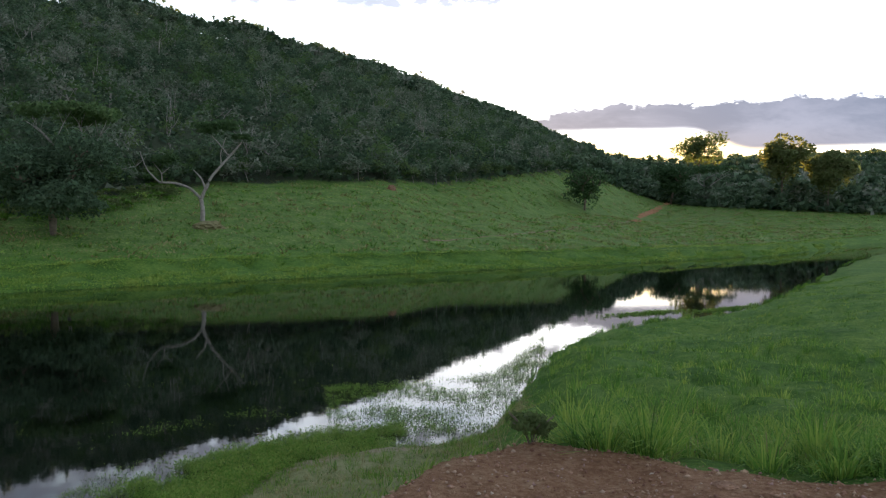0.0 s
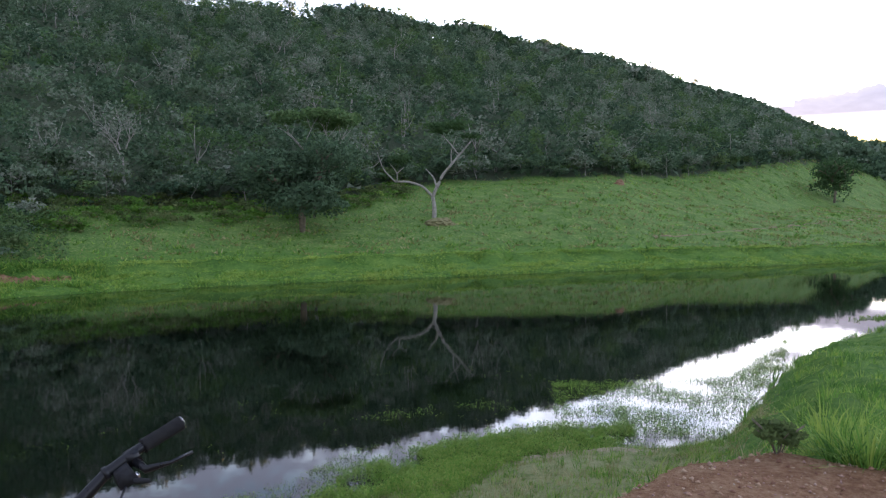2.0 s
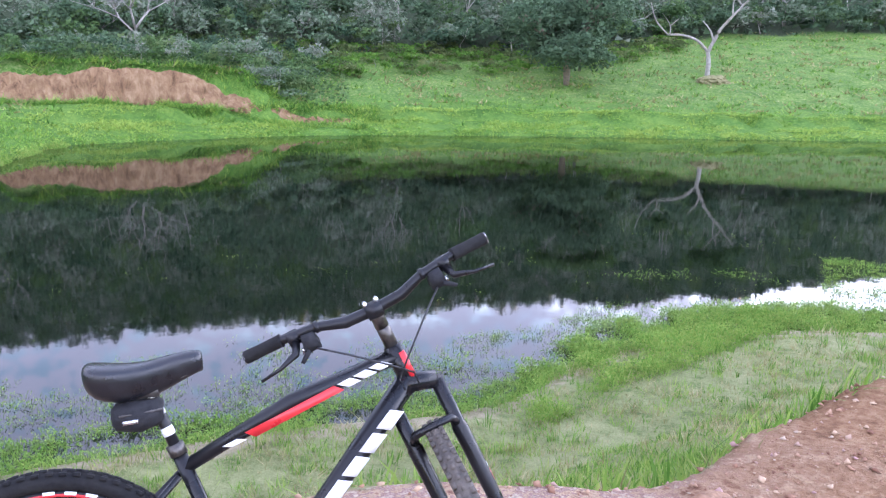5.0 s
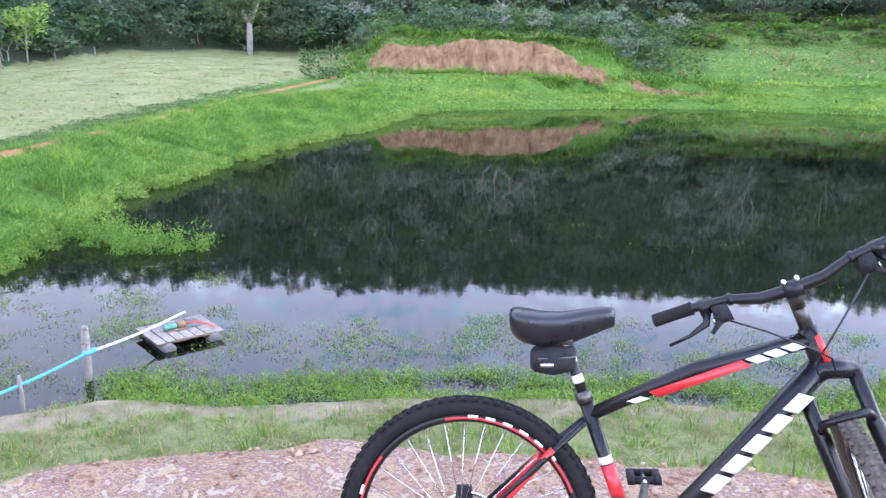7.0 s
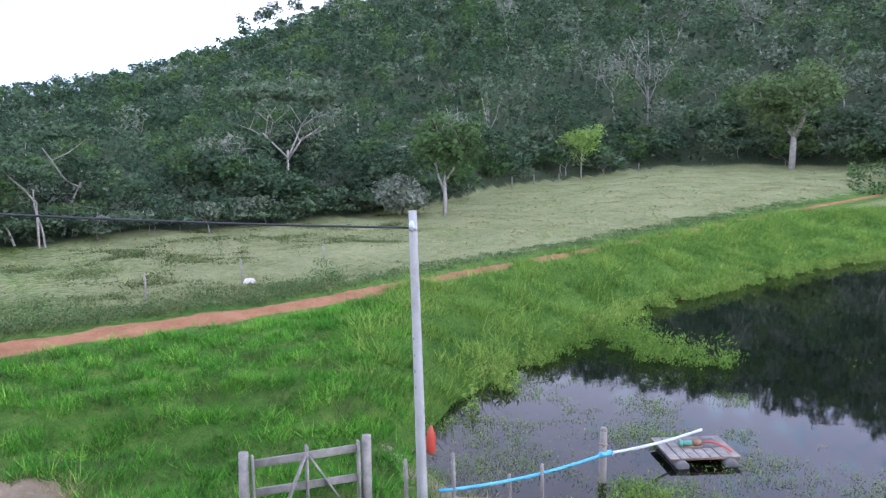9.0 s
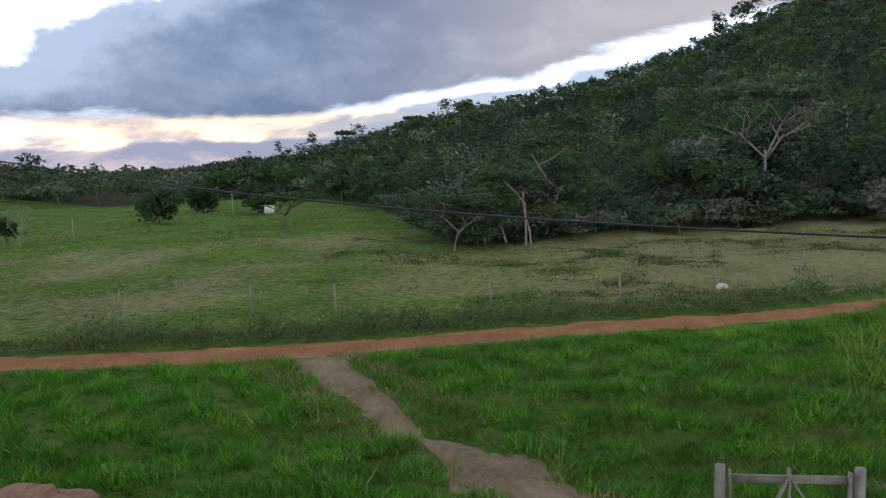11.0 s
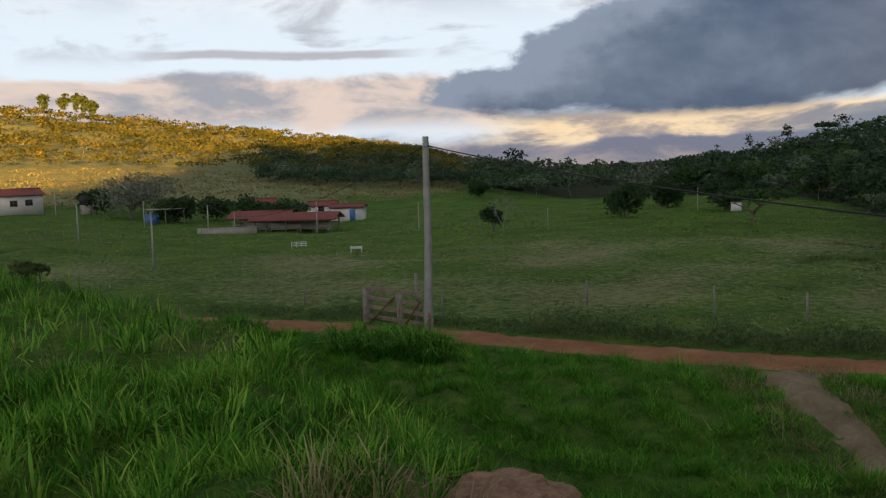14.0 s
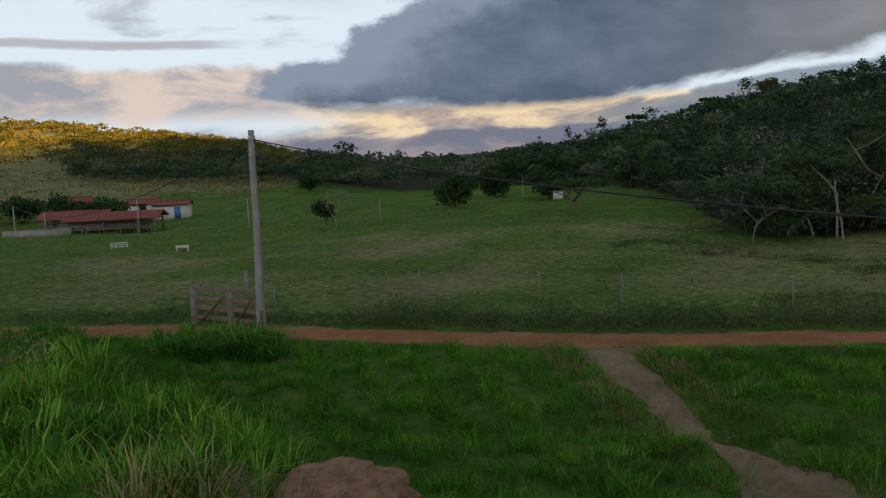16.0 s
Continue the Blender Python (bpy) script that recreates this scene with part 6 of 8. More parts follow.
small_bush("leafy_weed", "small dark leafy plant on bare earth", -6.2, 6.4, 0.28, 0.45, 420, 0.035, LEAF_LIGHT, 161, 0.4)
small_bush("leafy_weed", "dark bushy weed in the thick grass", 139.2, 8.2, 0.5, 0.7, 600, 0.04, LEAF_DARK, 162, 0.2)
small_bush("leafy_weed", "dark bushy weed in the thick grass", 149.5, 9.0, 0.5, 0.8, 600, 0.04, LEAF_DARK, 163, 0.3)
small_bush("leafy_weed", "grey-green shrub on the embankment", 182.5, 17, 0.5, 0.8, 500, 0.06, LEAF_LIGHT, 164, 0.2)
small_bush("leafy_weed", "grey-green shrub on the embankment", 186.2, 14, 0.6, 0.9, 500, 0.06, LEAF_DARK, 165, 0.5)

# ---- built things ----
def box(c, s, taper=1.0, turn_z=0.0):
    """A box with its centre at c and sides s; the top is scaled by taper."""
    x, y, z = (np.array(s) / 2).tolist()
    v = np.array([[-x, -y, -z], [x, -y, -z], [x, y, -z], [-x, y, -z], [-x * taper, -y * taper, z], [x * taper, -y * taper, z], [x * taper, y * taper, z], [-x * taper, y * taper, z]])
    a = radians(turn_z)
    v[:, :2] = v[:, :2] @ np.array([[math.cos(a), math.sin(a)], [-math.sin(a), math.cos(a)]])
    return v + np.array(c), np.array([[0, 3, 2, 1], [4, 5, 6, 7], [0, 1, 5, 4], [1, 2, 6, 5], [2, 3, 7, 6], [3, 0, 4, 7]])


def beam(a, b, w, h):
    """A plank from a to b, w across and h deep, with softened edges."""
    a, b = np.array(a, float), np.array(b, float)
    d = (b - a) / np.linalg.norm(b - a)
    ref = np.array([0, 0, 1.0]) if abs(d[2]) < 0.9 else np.array([1.0, 0, 0])
    u = np.cross(d, ref)
    u /= np.linalg.norm(u)
    n = np.cross(u, d)
    q = 0.18
    prof = [(-1 + q, -1), (1 - q, -1), (1, -1 + q), (1, 1 - q), (1 - q, 1), (-1 + q, 1), (-1, 1 - q), (-1, -1 + q)]
    ring = np.array([u * px * w / 2 + n * py * h / 2 for px, py in prof])
    v = np.concatenate([a + ring, b + ring])
    f = [[i, (i + 1) % 8, 8 + (i + 1) % 8, 8 + i] for i in range(8)]
    f += [[0, 7, 6, 1], [1, 6, 5, 2], [2, 5, 4, 3], [8, 9, 14, 15], [9, 10, 13, 14], [10, 11, 12, 13]]
    return v, np.array(f)


def part(name, vf, mat, parent, label="", smooth=False):
    ob = mesh_object(name, vf[0], vf[1], mat, parent, None, smooth)
    return tagged(ob, label) if label else ob


def level(x, y):
    return float(land(np.array([x]), np.array([y]))[0])


def spot(b, r, dz=0.0):
    x, y = place(b, r)
    return Vector((x, y, level(x, y) + dz))


def thing(name, where, turn_z=0.0):
    ob = new(name)
    ob.location = where
    ob.rotation_euler[2] = radians(turn_z)
    return ob


STEEL = plain("dull_steel", (0.3, 0.3, 0.3), (0.5, 0.5, 0.5), 5.0, 0.45, 0.8, 0.1)
BLACK_PVC = plain("black_cable", (0.012, 0.012, 0.013), (0.03, 0.03, 0.032), 8.0, 0.6, 0.0, 0.1)
BLUE_PVC = plain("blue_pipe", (0.05, 0.3, 0.5), (0.12, 0.42, 0.6), 3.0, 0.5, 0.0, 0.05)
GREY_PVC = plain("pale_pipe", (0.42, 0.46, 0.48), (0.6, 0.62, 0.62), 3.0, 0.5, 0.0, 0.05)
RED_PAINT = plain("red_plastic", (0.4, 0.05, 0.03), (0.55, 0.09, 0.05), 5.0, 0.5, 0.0, 0.05)
GREEN_PAINT = plain("green_enamel", (0.06, 0.2, 0.14), (0.12, 0.3, 0.22), 5.0, 0.5, 0.0, 0.05)
WHITEWASH = plain("whitewash", (0.6, 0.58, 0.55), (0.78, 0.77, 0.74), 1.2, 0.9, 0.0, 0.2)
ROOF_TILE = plain("clay_roof_tiles", (0.16, 0.045, 0.035), (0.3, 0.09, 0.068), 1.5, 0.85, 0.0, 0.4)
GLASS_DARK = plain("dark_window_glass", (0.02, 0.022, 0.025), (0.04, 0.045, 0.05), 3.0, 0.12, 0.0, 0.0)
BLUE_PAINT = plain("blue_paint", (0.05, 0.16, 0.42), (0.09, 0.24, 0.55), 3.0, 0.6, 0.0, 0.1)
DRUM = plain("grey_drum_plastic", (0.07, 0.07, 0.07), (0.16, 0.15, 0.14), 4.0, 0.6, 0.0, 0.1)
CEMENT = plain("rough_cement", (0.3, 0.27, 0.24), (0.46, 0.42, 0.37), 2.0, 0.95, 0.0, 0.4)


def utility_pole(name, label, where, height, w0, w1, mat, lean=(0, 0), arms=0.2):
    """A square tapered pole with step holes, a bracket and its insulator."""
    ob = thing(name, where)
    n = 9
    path = [(lean[0] * t + 0.015 * math.sin(t * 9), lean[1] * t, -0.4 + (height + 0.4) * t) for t in np.linspace(0, 1, n)]
    part("shaft", tube(path, np.linspace(w0, w1, n) * 0.707, 4), mat, ob)
    for k1 in np.linspace(0.35, 0.96, 12):
        part("step_hole", box((lean[0] * k1, lean[1] * k1 - (w0 + (w1 - w0) * k1) * 0.5, height * k1), (0.03, 0.014, 0.05)), BLACK_PVC, ob)
    top = path[-1]
    br = part("bracket", join([box((top[0], top[1], height - 0.28), (arms * 2 + 0.04, 0.05, 0.05)), box((top[0], top[1], height - 0.28), (w1 * 1.25, w1 * 1.25, 0.06))]), STEEL, ob, "small steel bracket")
    for dx in (-arms, arms):
        part("insulator", tube([(top[0] + dx, top[1], height - 0.26), (top[0] + dx, top[1], height - 0.2), (top[0] + dx, top[1], height - 0.14)], [0.035, 0.045, 0.02], 8), GREY_PVC, br)
    return tagged(ob, label, "utility pole")


def hang(a, b, sag, radius, n=28):
    a, b = np.array(a, float), np.array(b, float)
    t = np.linspace(0, 1, n)[:, None]
    p = a + (b - a) * t
    p[:, 2] -= sag * 4 * (t * (1 - t))[:, 0]
    return tube(p, np.full(n, radius), 5)


POLE_A, POLE_B = spot(94.35, 12.8), spot(156.95, 24.7)
utility_pole("utility_pole", "weathered pale wooden pole standing by the pond edge", POLE_A, 4.75, 0.125, 0.092, CONCRETE, (-0.02, -0.12))
utility_pole("utility_pole", "tall square concrete pole beside the field gate", POLE_B, 5.88, 0.22, 0.135, CONCRETE, (-0.08, 0.035), 0.07)
guard = thing("pole_guard", POLE_B)
part("board", beam((0.05, 0.13, 0.0), (0.05, 0.13, 0.62), 0.2, 0.03), WOOD_BROWN, guard)
part("wire", tube([(0.14, 0.15, 0.5), (0.05, 0.155, 0.52), (-0.06, 0.15, 0.5)], [0.008] * 3, 5), BLACK_PVC, guard, "black wire tie")
tagged(guard, "rust-brown board wired to the pole foot", "board")
a_top, b_top = POLE_A + Vector((-0.02, -0.12, 4.48)), POLE_B + Vector((-0.08, 0.035, 5.62))
cable = mesh_object("power_cable", *hang(a_top, b_top, 0.35, 0.018), BLACK_PVC)
tagged(cable, "black power cable strung between two poles", "cable")
cable = mesh_object("power_cable", *hang(b_top, spot(171.5, 90, 3.0), 1.6, 0.018), BLACK_PVC)
tagged(cable, "black power cable sagging towards the farm", "cable")
meter = thing("red_jug", POLE_A + Vector((-0.2, 0.12, 0.0)))
part("body", tube([(0, 0, 0.75), (0, 0, 0.8), (0, 0, 1.05), (0, 0, 1.16), (0, 0, 1.22)], [0.05, 0.08, 0.08, 0.04, 0.03], 10), RED_PAINT, meter, "", True)
part("strap", tube([(0, 0, 1.2), (0.06, -0.05, 1.32), (0.16, -0.1, 1.3)], [0.008, 0.008, 0.008], 5), BLACK_PVC, meter)
tagged(meter, "red plastic jug hung on the pole", "jug")


def gate(name, label, a, b, height, mat, post_a=0.16, post_b=0.16, rails=4, tall=0.25, wide=0.12):
    """A plank gate between two round posts, with upright and braces."""
    a, b = Vector(a), Vector(b)
    mid = (a + b) / 2
    ang = math.degrees(math.atan2(b.y - a.y, b.x - a.x))
    half = (b - a).length / 2
    ob = thing(name, (mid.x, mid.y, mid.z), ang)
    for s, w in ((-1, post_a), (1, post_b)):
        part("post", tube([(s * half, 0, -0.4), (s * half, 0, 0.5), (s * half + 0.01, 0.01, height + tall)], [w / 2, w / 2, w * 0.46], 9), WOOD_GREY, ob, "round weathered post")
    g0 = half - 0.13
    for k1 in range(rails):
        z = 0.22 + (height - 0.3) * k1 / (rails - 1)
        part("rail", beam((-g0, 0.02, z), (g0, 0.02, z + 0.015 * (-1) ** k1), 0.035, wide), mat, ob)
    for u in (-g0, 0.0, g0):
        part("stile", beam((u, -0.02, 0.1), (u, -0.02, height + (0.06 if u else 0.1)), 0.11, 0.035), mat, ob)
    part("brace", beam((-0.03, -0.045, height - 0.05), (-g0 * 0.55, -0.045, 0.16), 0.09, 0.03), mat, ob)
    part("brace", beam((0.03, -0.045, height - 0.05), (g0 * 0.75, -0.045, 0.2), 0.09, 0.03), mat, ob)
    return tagged(ob, label, "gate")


gate("plank_gate", "weathered grey plank gate between round posts", spot(106.6, 11.9), spot(98.3, 12.3), 1.18, WOOD_GREY, 0.16, 0.16, 3, 0.12)
def leaf_gate(name, label, a, b, height, ends, brace_up):
    """A gate leaf of four gapped planks nailed to end posts of the given height and width, with one slanting brace."""
    a, b = Vector(a), Vector(b)
    mid = (a + b) / 2
    half = (b - a).length / 2
    ob = thing(name, mid, math.degrees(math.atan2(b.y - a.y, b.x - a.x)))
    for s, (h, w) in zip((-1, 1), ends):
        part("post", tube([(s * half, 0, -0.4), (s * half + 0.01, 0, h * 0.5), (s * half - 0.012, 0.01, h)], [w / 2, w * 0.48, w * 0.44], 9), WOOD_GREY, ob, "round weathered post")
    for k1, z in enumerate((0.2, 0.48, 0.76, 1.02)):
        part("plank", beam((-half + 0.02, -0.03, z * height + 0.02 * (k1 % 2)), (half - 0.02, -0.03, z * height - 0.015 * (k1 % 3)), 0.035, 0.13), OLD_WOOD, ob)
    lo, hi = (-0.7, 0.85) if brace_up else (0.75, -0.8)
    part("brace", beam((lo * half, -0.075, 0.02), (hi * half, -0.075, height * 0.86), 0.09, 0.035), WOOD_BROWN, ob, "rust-brown slanting brace")
    return tagged(ob, label, "gate")


leaf_gate("plank_gate", "brown plank gate leaf closed against its post", spot(161.3, 26.7), spot(159.05, 25.7), 1.1, ((1.12, 0.24), (1.12, 0.12)), True)
leaf_gate("plank_gate", "brown plank gate leaf hung beside the pole", spot(158.85, 25.6), spot(157.25, 24.8), 1.1, ((1.08, 0.13), (0.8, 0.1)), True)


def fence_post(where, height, w=0.1, mat=None, lean=0.0):
    ob = thing("fence_post", where)
    part("post", tube([(0, 0, -0.3), (lean * 0.4, 0.01, height * 0.5), (lean, 0, height)], [w / 2, w * 0.48, w * 0.42], 8), mat or WOOD_GREY, ob)
    part("staple", box((lean * 0.8, -w * 0.44, height * 0.82), (0.03, 0.012, 0.012)), STEEL, ob, "rusty wire staple")
    return tagged(ob, "weathered wooden fence post in the grass", "fence post", "fence posts")


for b, r, h in ((137.7, 27.2, 0.95), (132.1, 26.6, 0.9), (121.4, 26.6, 0.95), (112.6, 27.4, 0.9), (146, 29.5, 0.9), (156.0, 26.8, 0.85), (106.5, 31, 0.8), (101, 35, 0.8), (165.5, 30.5, 0.7)):
    fence_post(spot(b, r), h, 0.075)
fence_post(spot(157.75, 25.4), 1.72, 0.14)
fence_post(spot(161.0, 27.3), 1.15, 0.11)
for b, r, h in ((85.9, 13.9, 0.75), (88.2, 13.8, 0.5), (92.2, 12.9, 0.9), (95.6, 12.7, 0.8)):
    fence_post(spot(b, r), h, 0.07, WOOD_GREY, 0.02)
for b in (79.5, 81.8, 84.8, 86.5, 88, 91, 96.5):
    fence_post(spot(b, FOOT(np.array([b]))[0] - 1.5), 1.2, 0.16)

# mooring post, pipe and pump raft
moor = thing("mooring_post", Vector((*place(81.7, 14.9), -0.3)))
part("post", tube([(0, 0, -0.3), (0.01, 0, 0.6), (-0.01, 0.01, 1.3)], [0.075, 0.075, 0.065], 9), WOOD_GREY, moor)
part("cap", tube([(-0.01, 0.01, 1.28), (-0.01, 0.01, 1.33)], [0.07, 0.05], 9), WOOD_GREY, moor, "pale cut top")
part("rope", tube([(0.08, 0, 1.0), (0, 0.085, 1.02), (-0.085, 0, 1.0), (0, -0.085, 1.02), (0.08, 0, 1.04)], [0.015] * 5, 5), WOOD_BROWN, moor, "frayed rope lashing")
tagged(moor, "mossy wooden mooring post standing in the shallows", "post")
end = np.array([*place(75.2, 17.4), 0.3])
post_p = np.array([*place(81.6, 14.85), 0.55])
shore_p = np.array([*place(93.2, 12.75), 0.62])
pipe = thing("water_pipe", Vector((0, 0, 0)))
part("pipe", hang(post_p, shore_p, 0.1, 0.03, 20), BLUE_PVC, pipe, "sky-blue plastic pipe", True)
part("pipe", hang(end, post_p + [0, 0, 0.002], 0.05, 0.03, 14), GREY_PVC, pipe, "pale worn plastic pipe", True)
part("coupling", hang(post_p - (post_p - end) * 0.06, post_p + (shore_p - post_p) * 0.03, 0.0, 0.056, 4), BLUE_PVC, pipe, "blue pipe coupling", True)
tagged(pipe, "long blue plastic water pipe from raft to shore", "pipe")

raft = thing("pump_raft", Vector((*place(75.6, 16.7), 0.0)), 75 + 22)
raft.scale = (0.78, 0.8, 0.62)
for k1, u in enumerate((-0.62, 0.62)):
    for w in (-0.45, 0.45):
        drum = part("drum", tube([(u, w - 0.4, 0.06), (u, w - 0.38, 0.06), (u, w + 0.38, 0.06), (u, w + 0.4, 0.06)], [0.12, 0.17, 0.17, 0.12], 14), DRUM, raft, "dark floating plastic drum", True)
for k1 in range(7):
    u = -0.78 + k1 * 0.26
    part("deck_board", beam((u, -0.72, 0.26 + 0.008 * (k1 % 3)), (u + 0.02 * (k1 % 2), 0.74, 0.26), 0.235, 0.035), WOOD_GREY, raft)
for w in (-0.68, 0.0, 0.68):
    part("joist", beam((-0.88, w, 0.22), (0.9, w, 0.22), 0.06, 0.05), WOOD_BROWN, raft)
part("cover_sheet", join([box((0.28, 0.2, 0.295), (0.8, 0.62, 0.012), 1.0, 6)]), DRUM, raft, "slate-grey rubber sheet")
motor = part("motor", tube([(-0.35, 0.0, 0.42), (-0.33, 0.0, 0.42), (-0.1, 0.0, 0.42), (-0.08, 0, 0.42)], [0.05, 0.09, 0.09, 0.04], 14), GREEN_PAINT, raft, "green enamelled motor", True)
part("fan_cover", tube([(-0.42, 0, 0.42), (-0.35, 0, 0.42)], [0.1, 0.11], 14), GREEN_PAINT, motor)
part("pump_body", join([tube([(-0.08, 0, 0.42), (0.0, 0, 0.42), (0.14, 0, 0.42), (0.18, 0, 0.42)], [0.05, 0.11, 0.1, 0.04], 12), box((-0.1, 0, 0.3), (0.5, 0.2, 0.05))]), WOOD_BROWN, raft, "rusty pump housing")
part("suction_hose", tube([(0.18, 0, 0.42), (0.4, -0.1, 0.48), (0.62, -0.3, 0.42), (0.78, -0.42, 0.3), (0.86, -0.46, 0.0)], [0.03] * 5, 8), RED_PAINT, raft, "faded red suction hose", True)
tagged(raft, "makeshift wooden pump raft floating on drums", "raft")


def lump(name, label, category, where, size, mat, seed):
    """An uneven rock or earth mound."""
    bm = bmesh.new()
    bmesh.ops.create_icosphere(bm, subdivisions=4, radius=1.0)
    for v in bm.verts:
        d = 1 + 0.22 * noise.noise(v.co * 1.3 + Vector((seed, 0, 0))) + 0.16 * noise.noise(v.co * 4 + Vector((0, seed, 0))) + 0.1 * noise.noise(v.co * 9) + 0.07 * noise.noise(v.co * 21)
        v.co = Vector((v.co.x * size[0] * d, v.co.y * size[1] * d, max(v.co.z, -0.35) * size[2] * d))
    me = bpy.data.meshes.new(name)
    bm.to_mesh(me)
    bm.free()
    me.materials.append(mat)
    ob = new(name, me)
    ob.location = where
    return tagged(ob, label, category)


STRAW_MOUND = plain("straw_covered_earth", (0.13, 0.12, 0.055), (0.26, 0.24, 0.12), 3.0, 0.95, 0.0, 0.9, 0.1, 14.0)
ROCK = plain("pale_rock", (0.42, 0.38, 0.34), (0.62, 0.58, 0.53), 3.0, 0.9, 0.0, 0.4)
EARTH = plain("lumpy_earth", (0.13, 0.07, 0.04), (0.34, 0.21, 0.13), 7.0, 0.95, 0.0, 0.9, 0.2, 30.0)
lump("white_stone", "whitish boulder lying in the dry pasture", "boulder", spot(106.0, 30.5, 0.05), (0.24, 0.2, 0.14), ROCK, 3)
lump("termite_mound", "small reddish termite mound on the slope", "mound", spot(3.55, 163), (0.85, 0.8, 0.85), EARTH, 5)
lump("earth_mound", "straw-covered earth mound at the tree foot", "mound", spot(15.8, 114), (2.2, 1.8, 0.9), STRAW_MOUND, 7)
lump("earth_lump", "crumbling lump of pale stony earth", "earth lump", spot(13.6, 3.15, -0.04), (0.17, 0.14, 0.1), EARTH, 9)
lump("earth_lump", "trampled pale earth lump at the embankment edge", "earth lump", spot(46, 3.25, -0.08), (0.2, 0.16, 0.1), EARTH, 11)
lump("earth_lump", "bare eroded earth knob in the grass", "earth lump", spot(152.0, 4.3, -0.07), (0.42, 0.5, 0.24), EARTH, 13)
lump("white_stone", "dusty brown stone lying beside the grass", "boulder", spot(-19.0, 5.7, -0.01), (0.09, 0.07, 0.04), EARTH, 15)


def clay_bank():
    bear = np.arange(39.5, 62.6, 0.09)
    rows = 16
    rng = np.random.default_rng(8)
    top = np.interp(bear, [39.5, 42, 45, 47.6, 48.1, 48.7, 51, 53.5, 55.6, 56.6, 59, 61.4, 62.6], [0.1, 0.5, 1.0, 1.4, 1.1, 2.0, 2.8, 3.1, 3.0, 2.5, 2.5, 2.0, 0.4])
    top = top + 0.12 * np.convolve(rng.normal(size=len(bear) + 8), np.ones(9) / 4, "valid")
    u = np.linspace(0, 1, rows)
    B = np.radians(bear)[:, None] + 0 * u
    R = 80.3 + 1.6 * u ** 1.4 + 0 * B
    x, y = -np.sin(B) * R, np.cos(B) * R
    wob = 0.16 * spread(x, y, 1.0, 31) + 0.05 * spread(x, y + 30 * u, 0.8, 32)
    R = R + wob
    x, y = -np.sin(B) * R, np.cos(B) * R
    foot_z = land(-np.sin(B) * 80.2, np.cos(B) * 80.2)
    z = foot_z - 0.2 + (top[:, None] + 0.3) * u
    v = np.stack([x, y, z], -1).reshape(-1, 3)
    back = np.stack([-np.sin(B[:, 0]) * 83.6, np.cos(B[:, 0]) * 83.6, z[:, -1] - 0.1], -1)
    v = np.concatenate([v, back])
    n = len(bear)
    i = np.arange(n - 1)[:, None] * rows + np.arange(rows - 1)[None]
    f = np.stack([i, i + 1, i + rows + 1, i + rows], -1).reshape(-1, 4)
    k0 = np.arange(n - 1)
    f2 = np.stack([k0 * rows + rows - 1, n * rows + k0, n * rows + k0 + 1, (k0 + 1) * rows + rows - 1], -1)
    ob = mesh_object("clay_bank", v, np.concatenate([f, f2]), CLAY, None, None, False)
    tagged(ob, "bare orange clay bank cut into the hill foot", "bank", "", "structure")


clay_bank()

# ---- the farm across the pasture ----
def roof_plane(a, b, c, d, waves, lift=0.05):
    """A tiled roof slope with rows of half-round tiles running down it; a, b along the ridge, d, c along the eave."""
    a, b, c, d = (np.array(p, float) for p in (a, b, c, d))
    nu, nv = waves * 4 + 1, 5
    u, v = np.meshgrid(np.linspace(0, 1, nu), np.linspace(0, 1, nv), indexing="ij")
    p = (a * (1 - u[..., None]) + b * u[..., None]) * (1 - v[..., None]) + (d * (1 - u[..., None]) + c * u[..., None]) * v[..., None]
    nrm = np.cross(b - a, d - a)
    nrm /= np.linalg.norm(nrm)
    nrm = nrm if nrm[2] > 0 else -nrm
    p = p + nrm * (lift * np.abs(np.sin(u * waves * np.pi)))[..., None]
    i = np.arange(nu - 1)[:, None] * nv + np.arange(nv - 1)[None]
    f = np.stack([i, i + nv, i + nv + 1, i + 1], -1).reshape(-1, 4)
    top = p.reshape(-1, 3)
    under = top - nrm * 0.08
    n = len(top)
    return np.concatenate([top, under]), np.concatenate([f, f[:, ::-1] + n])


def window(parent, c, w, h, frame_mat):
    win = part("window", box(c, (w + 0.12, 0.08, h + 0.12)), frame_mat, parent, "painted window frame")
    for s in (-1, 1):
        part("pane", box((c[0] + s * w * 0.25, c[1] - 0.045, c[2]), (w * 0.46, 0.012, h * 0.94)), GLASS_DARK, win)
    return win


